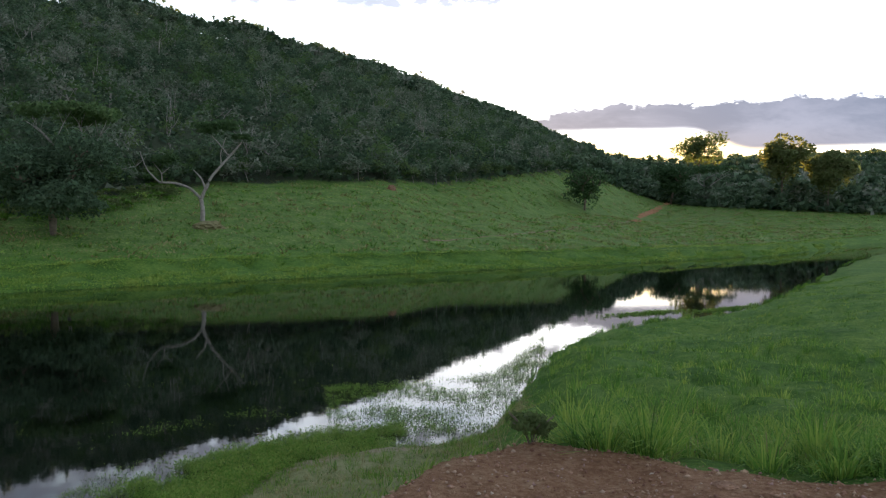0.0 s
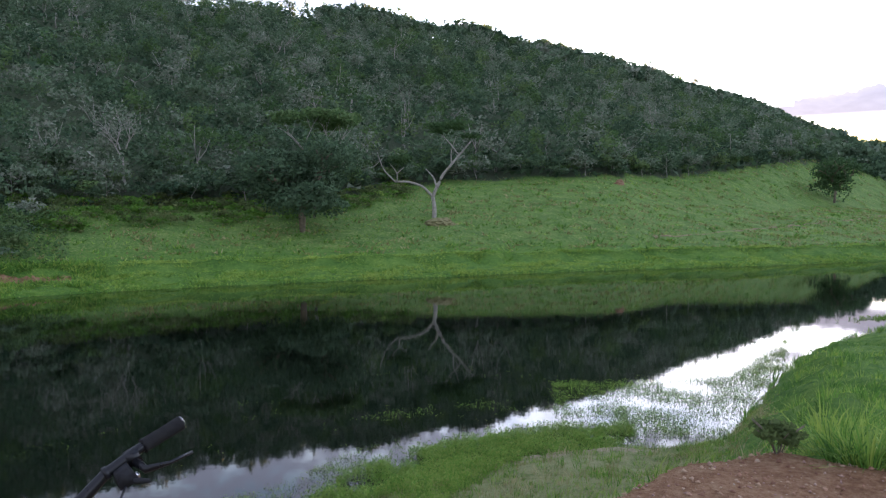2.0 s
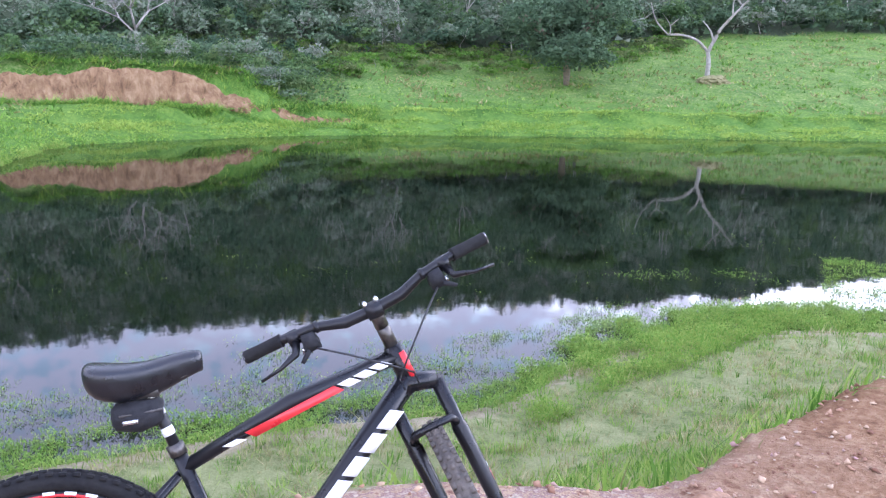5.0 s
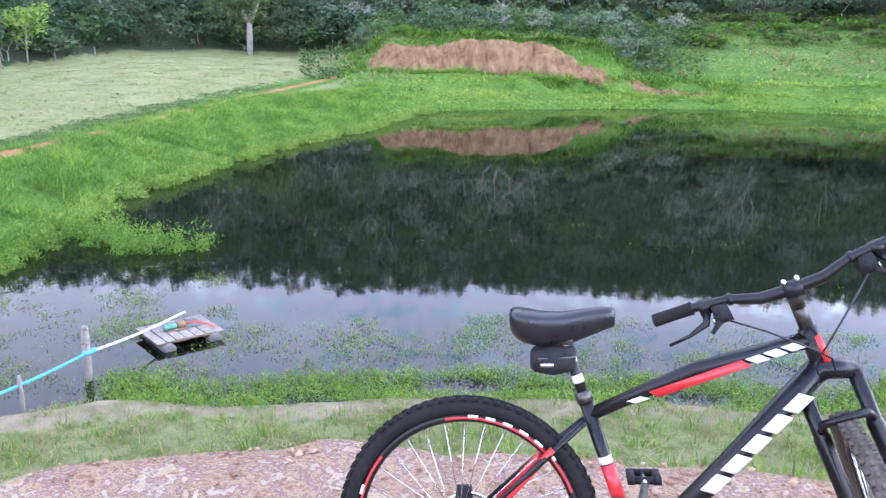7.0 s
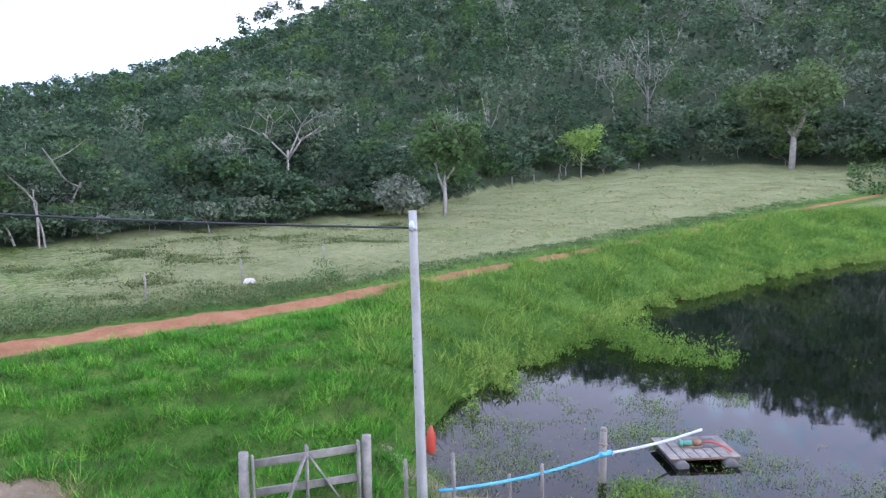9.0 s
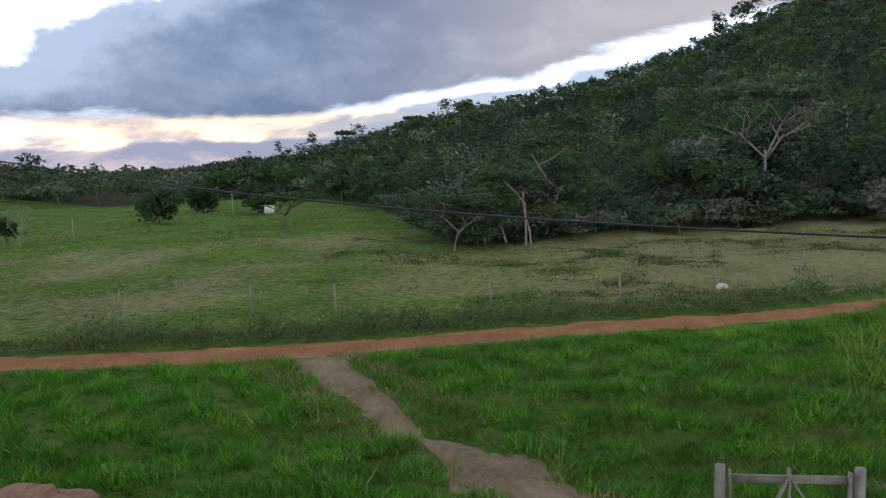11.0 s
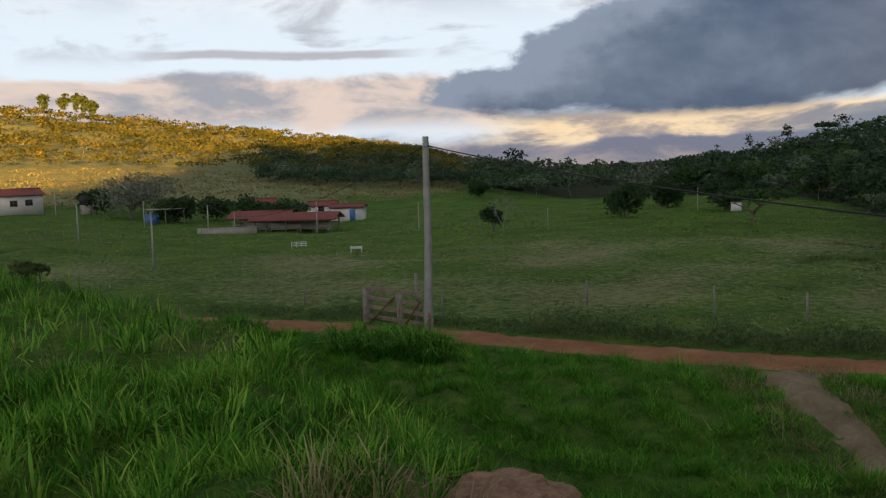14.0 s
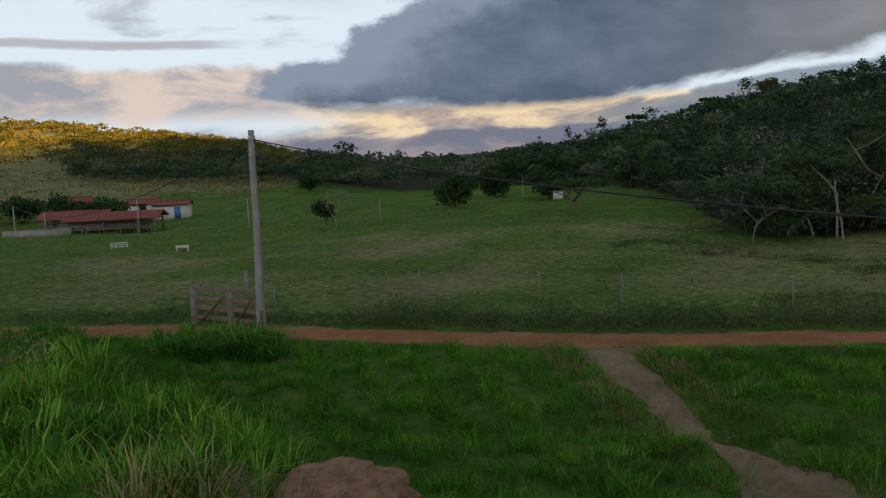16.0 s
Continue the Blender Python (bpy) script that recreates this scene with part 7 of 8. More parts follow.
def house(name, label, where, turn_z, length, depth, wall_h, ridge, openings, stain=True):
    """A small house: walls, tiled roof with two slopes, windows and doors on its front (-y)."""
    ob = thing(name, where, turn_z)
    hl, hd = length / 2, depth / 2
    part("wall", box((0, -hd + 0.1, wall_h / 2 - 0.15), (length, 0.2, wall_h + 0.3)), WHITEWASH, ob)
    part("wall", box((0, hd - 0.1, wall_h / 2 - 0.15), (length, 0.2, wall_h + 0.3)), WHITEWASH, ob)
    for s in (-1, 1):
        v = np.array([[s * hl, -hd + 0.2, -0.3], [s * hl, hd - 0.2, -0.3], [s * hl, hd - 0.2, wall_h], [s * hl, 0, wall_h + ridge - 0.1], [s * hl, -hd + 0.2, wall_h],
                      [s * (hl - 0.2), -hd + 0.2, -0.3], [s * (hl - 0.2), hd - 0.2, -0.3], [s * (hl - 0.2), hd - 0.2, wall_h], [s * (hl - 0.2), 0, wall_h + ridge - 0.1], [s * (hl - 0.2), -hd + 0.2, wall_h]])
        f = [[0, 1, 2, 4], [5, 9, 7, 6], [0, 4, 9, 5], [1, 6, 7, 2], [2, 7, 8, 3], [4, 3, 8, 9]]
        gable = mesh_object("wall", v, f, WHITEWASH, ob)
        t = np.array([[s * hl, hd - 0.2, wall_h], [s * hl, 0, wall_h + ridge - 0.1], [s * hl, -hd + 0.2, wall_h]])
        mesh_object("gable", t, [[0, 1, 2]] if s < 0 else [[2, 1, 0]], WHITEWASH, ob)
    o = 0.3
    n = int(length / 0.24)
    for s in (-1, 1):
        part("roof", roof_plane((-hl - o, 0, wall_h + ridge), (hl + o, 0, wall_h + ridge), (hl + o, s * (hd + o), wall_h - 0.05), (-hl - o, s * (hd + o), wall_h - 0.05), n), ROOF_TILE, ob, "red clay tile roof")
    part("ridge_cap", tube([(-hl - o, 0, wall_h + ridge + 0.02), (0, 0, wall_h + ridge + 0.02), (hl + o, 0, wall_h + ridge + 0.02)], [0.12] * 3, 8), ROOF_TILE, ob)
    for kind, u, w, z, h in openings:
        if kind == "window":
            window(ob, (u, -hd, z), w, h, WOOD_BROWN)
        else:
            part("door", box((u, -hd - 0.01, z), (w, 0.08, h)), BLUE_PAINT, ob, "blue painted door")
    return tagged(ob, label, "house")


def face(b):
    """The turn of a thing whose front looks back along the bearing b."""
    return b


house("white_house", "small whitewashed house with a low red tile roof", spot(183.4, 122), face(183.4) + 10, 7.4, 5.0, 2.45, 0.75,
      [("window", -2.2, 0.35, 1.65, 0.4), ("window", 0.2, 0.8, 1.4, 0.7), ("window", 2.0, 0.8, 1.45, 0.7)])
house("white_house", "white farm outbuilding with a blue door", spot(162.2, 105), face(162.2) - 12, 3.9, 3.0, 1.75, 0.3, [("door", 0.8, 0.7, 0.75, 1.4)])
house("white_house", "white farmhouse with red tiles behind the shed", spot(164.0, 108), face(164.0) - 5, 3.4, 3.0, 1.7, 0.5, [("window", 0, 0.7, 1.3, 0.6)])
house("white_house", "small tiled hut among farm trees", spot(167.9, 112), face(168), 3.0, 2.6, 1.8, 0.6, [("window", 0, 0.6, 1.3, 0.6)])


def cattle_shed(name, label, where, turn_z, length, depth, eave, ridge):
    """An open shed: two rows of posts, beams, a tiled roof and a rail pen."""
    ob = thing(name, where, turn_z)
    hl, hd = length / 2, depth / 2
    n = int(length / 1.5)
    for y in (-hd + 0.2, hd - 0.2):
        for k1 in range(n + 1):
            u = -hl + 0.2 + (length - 0.4) * k1 / n
            part("post", tube([(u, y, -0.3), (u, y, eave)], [0.09, 0.08], 6), WOOD_GREY, ob)
        part("wall_plate", beam((-hl, y, eave), (hl, y, eave), 0.12, 0.12), WOOD_BROWN, ob)
        for z in (0.35, 0.7, 1.05):
            part("rail", beam((-hl + 0.2, y + 0.02, z), (hl - 0.2, y + 0.02, z), 0.04, 0.11), WOOD_GREY, ob)
    for s in (-1, 1):
        part("roof", roof_plane((-hl - 0.4, 0, eave + ridge), (hl + 0.4, 0, eave + ridge), (hl + 0.4, s * (hd + 0.5), eave - 0.1), (-hl - 0.4, s * (hd + 0.5), eave - 0.1), int(length / 0.26)), ROOF_TILE, ob, "faded red tile roof")
    part("trough", box((0, hd - 0.7, 0.35), (length * 0.8, 0.5, 0.7)), CEMENT, ob, "long cement feed trough")
    return tagged(ob, label, "shed")


cattle_shed("cattle_shed", "long open cattle shed under red tiles", spot(165.7, 90), face(165) - 16, 8.6, 4.0, 1.3, 0.6)
cattle_shed("cattle_shed", "open cattle shed with red tiles and rails", spot(168.0, 95), face(167) - 16, 6.2, 4.0, 1.5, 0.65)
yard = thing("yard_wall", spot(170.4, 88), face(170) - 10)
part("wall", box((0, 0, 0.25), (6.0, 0.25, 0.8)), CEMENT, yard)
part("coping", box((0, 0, 0.68), (6.1, 0.32, 0.06)), CEMENT, yard, "worn cement coping")
tagged(yard, "low rough cement yard wall by the sheds", "wall")

tank_hut = thing("blue_shelter", spot(174.6, 104), face(174))
part("side", box((-0.9, 0, 0.6), (1.6, 0.1, 1.3)), BLUE_PAINT, tank_hut, "faded blue boards")
part("roof", box((0.6, 0, 1.75), (4.6, 2.0, 0.08)), CEMENT, tank_hut, "flat pale roof sheet")
for u in (-1.5, 0.6, 2.7):
    part("post", tube([(u, -0.8, -0.3), (u, -0.8, 1.72)], [0.07, 0.06], 6), WOOD_GREY, tank_hut)
tagged(tank_hut, "open shelter with blue boards and flat roof", "shelter")
tank = thing("water_tank", spot(179.0, 118))
part("tank", tube([(0, 0, 1.2), (0, 0, 1.25), (0, 0, 2.3), (0, 0, 2.4)], [0.7, 0.8, 0.8, 0.7], 14), BLACK_PVC, tank, "black plastic tank")
part("stand", box((0, 0, 0.45), (1.5, 1.5, 1.5)), CEMENT, tank, "cement block stand")
tagged(tank, "black water tank on a cement stand", "water tank")


def plain_pole(b, r, h, w, arms=0, label="slim pale concrete post standing in the pasture"):
    ob = thing("slim_pole", spot(b, r), b)
    part("shaft", tube([(0, 0, -0.4), (0, 0, h * 0.5), (0.02, 0, h)], [w * 0.7, w * 0.62, w * 0.5], 6), CONCRETE, ob)
    part("cap", box((0.02, 0, h + 0.02), (w * 1.2, w * 1.2, 0.05)), CEMENT, ob)
    for k1 in range(arms):
        part("crossarm", box((0, 0, h - 0.25 - k1 * 0.7), (1.9, 0.12, 0.12)), WOOD_GREY, ob)
    if arms:
        part("transformer", tube([(-0.3, -0.3, h - 2.7), (-0.3, -0.3, h - 2.6), (-0.3, -0.3, h - 1.9), (-0.3, -0.3, h - 1.8)], [0.2, 0.3, 0.3, 0.15], 10), CEMENT, ob, "pale round transformer")
    return tagged(ob, label, "pole", "pasture poles")


for b, r, h, w in ((175.2, 51.5, 3.3, 0.11), (179.6, 72, 3.2, 0.11), (171.6, 90, 3.1, 0.12), (180.8, 119, 3.1, 0.16), (169.9, 88, 2.2, 0.11), (175.6, 96, 2.9, 0.12), (148.5, 66, 1.8, 0.06), (138.6, 88, 2.4, 0.09), (164.4, 84, 3.4, 0.1), (157.4, 80, 2.6, 0.1)):
    plain_pole(b, r, h, w)
plain_pole(185.0, 134, 8.2, 0.2, 2, "tall pale power pole with crossarms and transformer")
trough = thing("cattle_trough", spot(161.8, 56.5), 160)
trough.scale = (0.65, 0.65, 0.65)
part("side", box((-0.55, 0, 0.32), (0.14, 0.5, 0.65)), WHITEWASH, trough)
part("side", box((0.55, 0, 0.32), (0.14, 0.5, 0.65)), WHITEWASH, trough)
part("basin", box((0, 0, 0.5), (1.1, 0.55, 0.22)), WHITEWASH, trough, "whitewashed cement basin")
tagged(trough, "white cement cattle trough in the pasture", "trough")
rack = thing("hay_rack", spot(165.7, 63), 165)
rack.scale = (0.6, 0.6, 0.6)
for u in np.linspace(-0.9, 0.9, 4):
    part("leg", tube([(u, 0, -0.1), (u, 0, 0.75)], [0.05, 0.045], 6), WHITEWASH, rack)
for z in (0.3, 0.52, 0.74):
    part("rail", beam((-0.95, 0, z), (0.95, 0, z), 0.04, 0.08), WHITEWASH, rack)
tagged(rack, "pale wooden hay rack near the sheds", "rack")
for n in range(34):
    b = 150 + n * 1.05
    r = 74 + 6 * math.sin(b * 0.2) + (12 if b > 170 else 0)
    fence_post(spot(b, r), 0.7, 0.065)
sheds = thing("white_shed", spot(136.2, 86), 136)
part("body", box((0, 0, 0.35), (1.0, 0.8, 0.8)), WHITEWASH, sheds)
part("roof", box((0, 0, 0.78), (1.15, 0.95, 0.08)), CEMENT, sheds)
tagged(sheds, "small white shed on the green slope", "shed")

# ---- the bicycle ----
BLACK_PAINT = plain("satin_black_paint", (0.006, 0.006, 0.007), (0.012, 0.012, 0.014), 6.0, 0.32, 0.0, 0.0, 0.3)
RUBBER = plain("black_rubber", (0.008, 0.008, 0.009), (0.022, 0.021, 0.02), 12.0, 0.8, 0.0, 0.3, 0.15)
DUSTY_RUBBER = plain("dusty_rubber", (0.05, 0.045, 0.04), (0.13, 0.11, 0.09), 16.0, 0.9, 0.0, 0.3, 0.2)
VINYL = plain("saddle_vinyl", (0.007, 0.007, 0.009), (0.014, 0.014, 0.017), 20.0, 0.36, 0.0, 0.1, 0.5)
CLOTH = plain("black_nylon", (0.012, 0.012, 0.014), (0.03, 0.03, 0.032), 40.0, 0.85, 0.0, 0.3, 0.2)
RED_DECAL = plain("red_decal", (0.5, 0.02, 0.025), (0.6, 0.035, 0.035), 8.0, 0.35, 0.0, 0.0, 0.5)
WHITE_DECAL = plain("white_decal", (0.7, 0.7, 0.7), (0.82, 0.82, 0.82), 8.0, 0.35, 0.0, 0.0, 0.5)
CHROME = plain("bright_alloy", (0.55, 0.55, 0.56), (0.72, 0.72, 0.73), 8.0, 0.25, 0.95, 0.05, 0.5)
CHAIN_STEEL = plain("oily_steel", (0.06, 0.055, 0.05), (0.14, 0.13, 0.12), 30.0, 0.45, 0.8, 0.2, 0.4)


def torus(radius, thick, squash=1.0, n=64, m=12):
    """A ring in the x-z plane round the origin."""
    a = np.linspace(0, 2 * np.pi, n, endpoint=False)[:, None]
    c = np.linspace(0, 2 * np.pi, m, endpoint=False)[None]
    rr = radius + thick * np.cos(c)
    v = np.stack([rr * np.cos(a), thick * squash * np.sin(c) + 0 * a, rr * np.sin(a)], -1).reshape(-1, 3)
    i = np.arange(n)[:, None] * m + np.arange(m)[None]
    j = ((np.arange(n) + 1) % n)[:, None] * m + np.arange(m)[None]
    i2 = np.arange(n)[:, None] * m + (np.arange(m)[None] + 1) % m
    j2 = ((np.arange(n) + 1) % n)[:, None] * m + (np.arange(m)[None] + 1) % m
    return v, np.stack([i, j, j2, i2], -1).reshape(-1, 4)


def arc_strip(radius, y, a0, a1, width, n=14):
    """A flat curved decal on a rim side."""
    a = np.radians(np.linspace(a0, a1, n))
    v = []
    for r in (radius - width / 2, radius + width / 2):
        for dy in (0.0, 0.0015):
            v.append(np.stack([r * np.cos(a), np.full(n, y) + dy, r * np.sin(a)], -1))
    v = np.concatenate(v)
    f = []
    for k1 in range(n - 1):
        for p, q in ((0, 1), (1, 3), (3, 2), (2, 0)):
            f.append([p * n + k1, p * n + k1 + 1, q * n + k1 + 1, q * n + k1])
    return v, np.array(f)


def shifted(vf, m):
    """verts moved by a 4 x 4 matrix."""
    v = np.asarray(vf[0], float)
    mm = np.array(m)
    return v @ mm[:3, :3].T + mm[:3, 3], vf[1]


WHEEL_R = 0.358


def knobs(n=72, rows=(-0.018, 0.0, 0.018)):
    out = []
    for k1 in range(n):
        for q, y in enumerate(rows):
            a = 2 * math.pi * (k1 + 0.5 * (q % 2)) / n
            r = WHEEL_R - 0.003 - abs(y) * 0.22
            m = Matrix.Rotation(-a, 4, "Y") @ Matrix.Translation((r, y, 0))
            out.append(shifted(box((0, 0, 0), (0.008, 0.012, 0.016)), m))
    return join(out)


def wheel(name, parent, m, dusty, decals):
    """Tyre with knobs, rim with decals, hub, spokes and brake disc, in the x-z plane."""
    rub = DUSTY_RUBBER if dusty else RUBBER
    tyre = part("tyre", shifted(torus(WHEEL_R - 0.026, 0.024, 1.05), m), rub, parent, "knobbly black tyre" if not dusty else "dust-caked knobbly tyre", True)
    kn = part("tread", shifted(knobs(), m), rub, tyre)
    tagged(kn, "", "", "", "stuff")
    rim = part("rim", shifted(torus(WHEEL_R - 0.058, 0.013, 0.75, 64, 8), m), BLACK_PAINT, parent, "black wheel rim", True)
    if decals:
        for y, flip in ((-0.0125, 0), (0.011, 0)):
            for a0 in (20, 140, 260):
                part("decal", shifted(arc_strip(WHEEL_R - 0.058, y, a0, a0 + 80, 0.007), m), RED_DECAL, rim, "red rim decal")
                for k1 in range(6):
                    part("decal", shifted(arc_strip(WHEEL_R - 0.053, y - (0.001 if y < 0 else -0.001), a0 + 18 + k1 * 9, a0 + 23 + k1 * 9, 0.008, 4), m), WHITE_DECAL, rim, "white rim decal")
    hub = part("hub", shifted(tube([(0, -0.055, 0), (0, -0.05, 0), (0, -0.03, 0), (0, 0.03, 0), (0, 0.05, 0), (0, 0.055, 0)], [0.012, 0.026, 0.016, 0.016, 0.026, 0.012], 14), m), CHAIN_STEEL, parent, "", True)
    for k1 in range(32):
        a = 2 * math.pi * k1 / 32
        s = 1 if k1 % 2 else -1
        a2 = a + 0.5 * (1 if (k1 // 2) % 2 else -1)
        p0 = (0.024 * math.cos(a2 + 1.2), s * 0.032, 0.024 * math.sin(a2 + 1.2))
        p1 = ((WHEEL_R - 0.066) * math.cos(a), 0, (WHEEL_R - 0.066) * math.sin(a))
        part("spoke", shifted(tube([p0, p1], [0.0014, 0.0014], 4), m), CHROME, parent)
    part("brake_disc", shifted(torus(0.078, 0.006, 0.2, 40, 6), m @ Matrix.Translation((0, 0.046, 0))), CHROME, hub, "steel brake disc")
    for a in np.linspace(0, 2 * math.pi, 6, endpoint=False):
        part("disc_arm", shifted(tube([(0.02 * math.cos(a), 0, 0.02 * math.sin(a)), (0.078 * math.cos(a + 0.5), 0, 0.078 * math.sin(a + 0.5))], [0.004, 0.004], 4), m @ Matrix.Translation((0, 0.046, 0))), CHROME, hub)


def bicycle():
    # x forward, y to the rider's left, z up, origin at the rear hub
    ob = new("mountain_bicycle")
    ob.matrix_world = BIKE_POSE
    lean_axis = Vector((-0.342, 0, 0.94))
    bb = Vector((0.435, 0, -0.06))
    seat_dir = Vector((-0.3, 0, 0.954))
    lug = bb + seat_dir * 0.403
    clamp = bb + seat_dir * 0.6
    axle = Vector((1.113, 0, 0))
    crown = axle - Vector((0.045, 0, 0.016)) + lean_axis * 0.465
    head_top = crown + lean_axis * 0.12
    steer = Matrix.Translation(crown) @ Matrix.Rotation(STEER, 4, lean_axis) @ Matrix.Translation(-crown)

    def rod(pts, radii, sides=12):
        return tube([tuple(p) for p in pts], radii, sides)
    down = part("down_tube", rod([bb, bb.lerp(crown, 0.5) + Vector((0, 0, 0.006)), crown - lean_axis * -0.02], [0.03, 0.03, 0.031]), BLACK_PAINT, ob, "thick black down tube", True)
    top = part("top_tube", rod([lug - seat_dir * 0.015, lug.lerp(head_top, 0.5), head_top - lean_axis * 0.03], [0.018, 0.02, 0.023]), BLACK_PAINT, ob, "black top tube", True)
    seat_tube = part("seat_tube", rod([bb, lug + seat_dir * 0.03], [0.018, 0.018]), BLACK_PAINT, ob, "", True)
    part("decal", rod([bb.lerp(lug, 0.36), bb.lerp(lug, 0.62)], [0.0186, 0.0186]), RED_DECAL, seat_tube, "red seat tube decal", True)
    part("decal", rod([bb.lerp(lug, 0.63), bb.lerp(lug, 0.68)], [0.0186, 0.0186]), WHITE_DECAL, seat_tube, "white seat tube band", True)
    part("seat_collar", rod([lug + seat_dir * 0.02, lug + seat_dir * 0.05], [0.022, 0.022]), CHAIN_STEEL, ob, "", True)
    ht = part("head_tube", rod([crown, head_top], [0.025, 0.024]), BLACK_PAINT, ob, "", True)
    part("decal", rod([crown.lerp(head_top, 0.25) + Vector((0.012, -0.016, 0)), crown.lerp(head_top, 0.85) + Vector((0.012, -0.015, 0))], [0.011, 0.011], 8), RED_DECAL, ht, "red head badge stripe", True)
    for s in (-1, 1):
        part("chain_stay", rod([bb + Vector((-0.03, s * 0.03, 0)), bb + Vector((-0.16, s * 0.055, 0.02)), Vector((-0.016, s * 0.066, 0))], [0.011, 0.011, 0.008], 8), BLACK_PAINT, ob, "", True)
        stay = part("seat_stay", rod([lug + Vector((-0.01, s * 0.02, -0.03)), lug.lerp(Vector((0, 0, 0)), 0.4) + Vector((0, s * 0.052, 0)), Vector((-0.016, s * 0.066, 0.01))], [0.009, 0.009, 0.008], 8), BLACK_PAINT, ob, "", True)
        a, b = lug.lerp(Vector((0, 0, 0)), 0.3) + Vector((0, s * 0.045, 0)), lug.lerp(Vector((0, 0, 0)), 0.8) + Vector((0, s * 0.061, 0))
        part("decal", rod([a, b], [0.0098, 0.0095], 8), RED_DECAL, stay, "red stay decal", True)
    # decals along the tubes: plain slanted bars for the maker's marks

    def bars(tube_ob, p, q, n, out, size, slant, mat, name="mark"):
        d = (q - p).normalized()
        up = d.cross(Vector((0, -1, 0))).normalized()
        for k1 in range(n):
            c = p.lerp(q, (k1 + 0.5) / n)
            step = (q - p).length / n
            v = []
            for y in (-out, -out + 0.006):
                for u, w in ((-1, -1), (1, -1), (1, 1), (-1, 1)):
                    v.append(c + d * (u * step * 0.4 + w * slant) + up * (w * size) + Vector((0, y, 0)))
            f = [[0, 1, 2, 3], [7, 6, 5, 4], [0, 4, 5, 1], [1, 5, 6, 2], [2, 6, 7, 3], [3, 7, 4, 0]]
            part(name, (np.array([tuple(p2) for p2 in v]), np.array(f)), mat, tube_ob, "white maker's mark bar" if mat == WHITE_DECAL else "red stripe")
    bars(down, bb.lerp(crown, 0.36), bb.lerp(crown, 0.9), 5, 0.0345, 0.0165, 0.009, WHITE_DECAL)
    t0, t1 = lug - seat_dir * 0.015, head_top - lean_axis * 0.03
    bars(top, t0.lerp(t1, 0.24), t0.lerp(t1, 0.76), 1, 0.0235, 0.011, 0.01, RED_DECAL, "stripe")
    bars(top, t0.lerp(t1, 0.72), t0.lerp(t1, 0.95), 3, 0.0245, 0.01, 0.012, WHITE_DECAL)
    bars(top, t0.lerp(t1, 0.18), t0.lerp(t1, 0.26), 1, 0.023, 0.006, 0.01, WHITE_DECAL)
    # seat
    post = part("seatpost", rod([lug, clamp], [0.0145, 0.0145]), BLACK_PAINT, ob, "black seatpost with white bands", True)
    for t in (0.38, 0.66, 0.88):
        p = lug.lerp(clamp, t)
        part("band", rod([p, p + seat_dir * 0.022], [0.0151, 0.0151]), WHITE_DECAL, post, "white band", True)
    bm = bmesh.new()
    nose_x, back_x = clamp.x + 0.135, clamp.x - 0.145
    zs = clamp.z + 0.055
    prof = [(0.0, 0.014, 0.0), (0.03, 0.024, 0.008), (0.25, 0.03, 0.006), (0.5, 0.045, -0.008), (0.75, 0.075, 0.0), (0.92, 0.078, 0.012), (1.0, 0.05, 0.008)]
    rings = []
    for t, w, dz in prof:
        x = nose_x + (back_x - nose_x) * t
        ring = []
        for k1 in range(12):
            a = 2 * math.pi * k1 / 12
            hgt = 0.022 if math.sin(a) > 0 else (0.03 + 0.05 * max(0.0, 1 - ((t - 0.72) / 0.72) ** 2)) * (0.55 if t == 1.0 else 1.0)
            ring.append(bm.verts.new((x, w * math.cos(a), zs + dz + hgt * math.sin(a))))
        rings.append(ring)
    for r0, r1 in zip(rings, rings[1:]):
        for k1 in range(12):
            bm.faces.new((r0[k1], r0[(k1 + 1) % 12], r1[(k1 + 1) % 12], r1[k1]))
    bm.faces.new(rings[0][::-1])
    bm.faces.new(rings[-1])
    bmesh.ops.recalc_face_normals(bm, faces=bm.faces)
    me = bpy.data.meshes.new("saddle")
    bm.to_mesh(me)
    bm.free()
    for f in me.polygons:
        f.use_smooth = True
    me.materials.append(VINYL)
    sad = new("saddle", me)
    sad.parent = ob
    sub = sad.modifiers.new("soft", "SUBSURF")
    sub.levels = sub.render_levels = 1
    tagged(sad, "glossy black vinyl saddle")
    for s in (-1, 1):
        part("saddle_rail", rod([Vector((nose_x - 0.04, s * 0.012, zs - 0.03)), Vector((clamp.x, s * 0.022, zs - 0.05)), Vector((back_x + 0.05, s * 0.03, zs - 0.035))], [0.0035] * 3, 6), CHAIN_STEEL, sad, "", True)
    part("seat_clamp", box(tuple(clamp + Vector((0, 0, -0.0))), (0.05, 0.05, 0.03), 0.8), CHAIN_STEEL, ob)
    bag = part("saddle_bag", shifted(tube([(0.01, 0, 0), (0.0, 0, 0), (-0.05, 0, -0.006), (-0.1, 0, -0.004), (-0.11, 0, -0.004)], [0.024, 0.036, 0.042, 0.034, 0.022], 14), Matrix.Translation((clamp.x + 0.02, 0, zs - 0.105))), CLOTH, ob, "black nylon saddle bag", True)
    part("zip", rod([Vector((clamp.x + 0.03, -0.035, zs - 0.1)), Vector((clamp.x - 0.07, -0.036, zs - 0.104))], [0.003, 0.003], 6), CHAIN_STEEL, bag)
    part("mark", box((clamp.x - 0.045, -0.04, zs - 0.12), (0.035, 0.006, 0.01)), CHROME, bag, "pale printed bar")
    # front end, turned with the bars

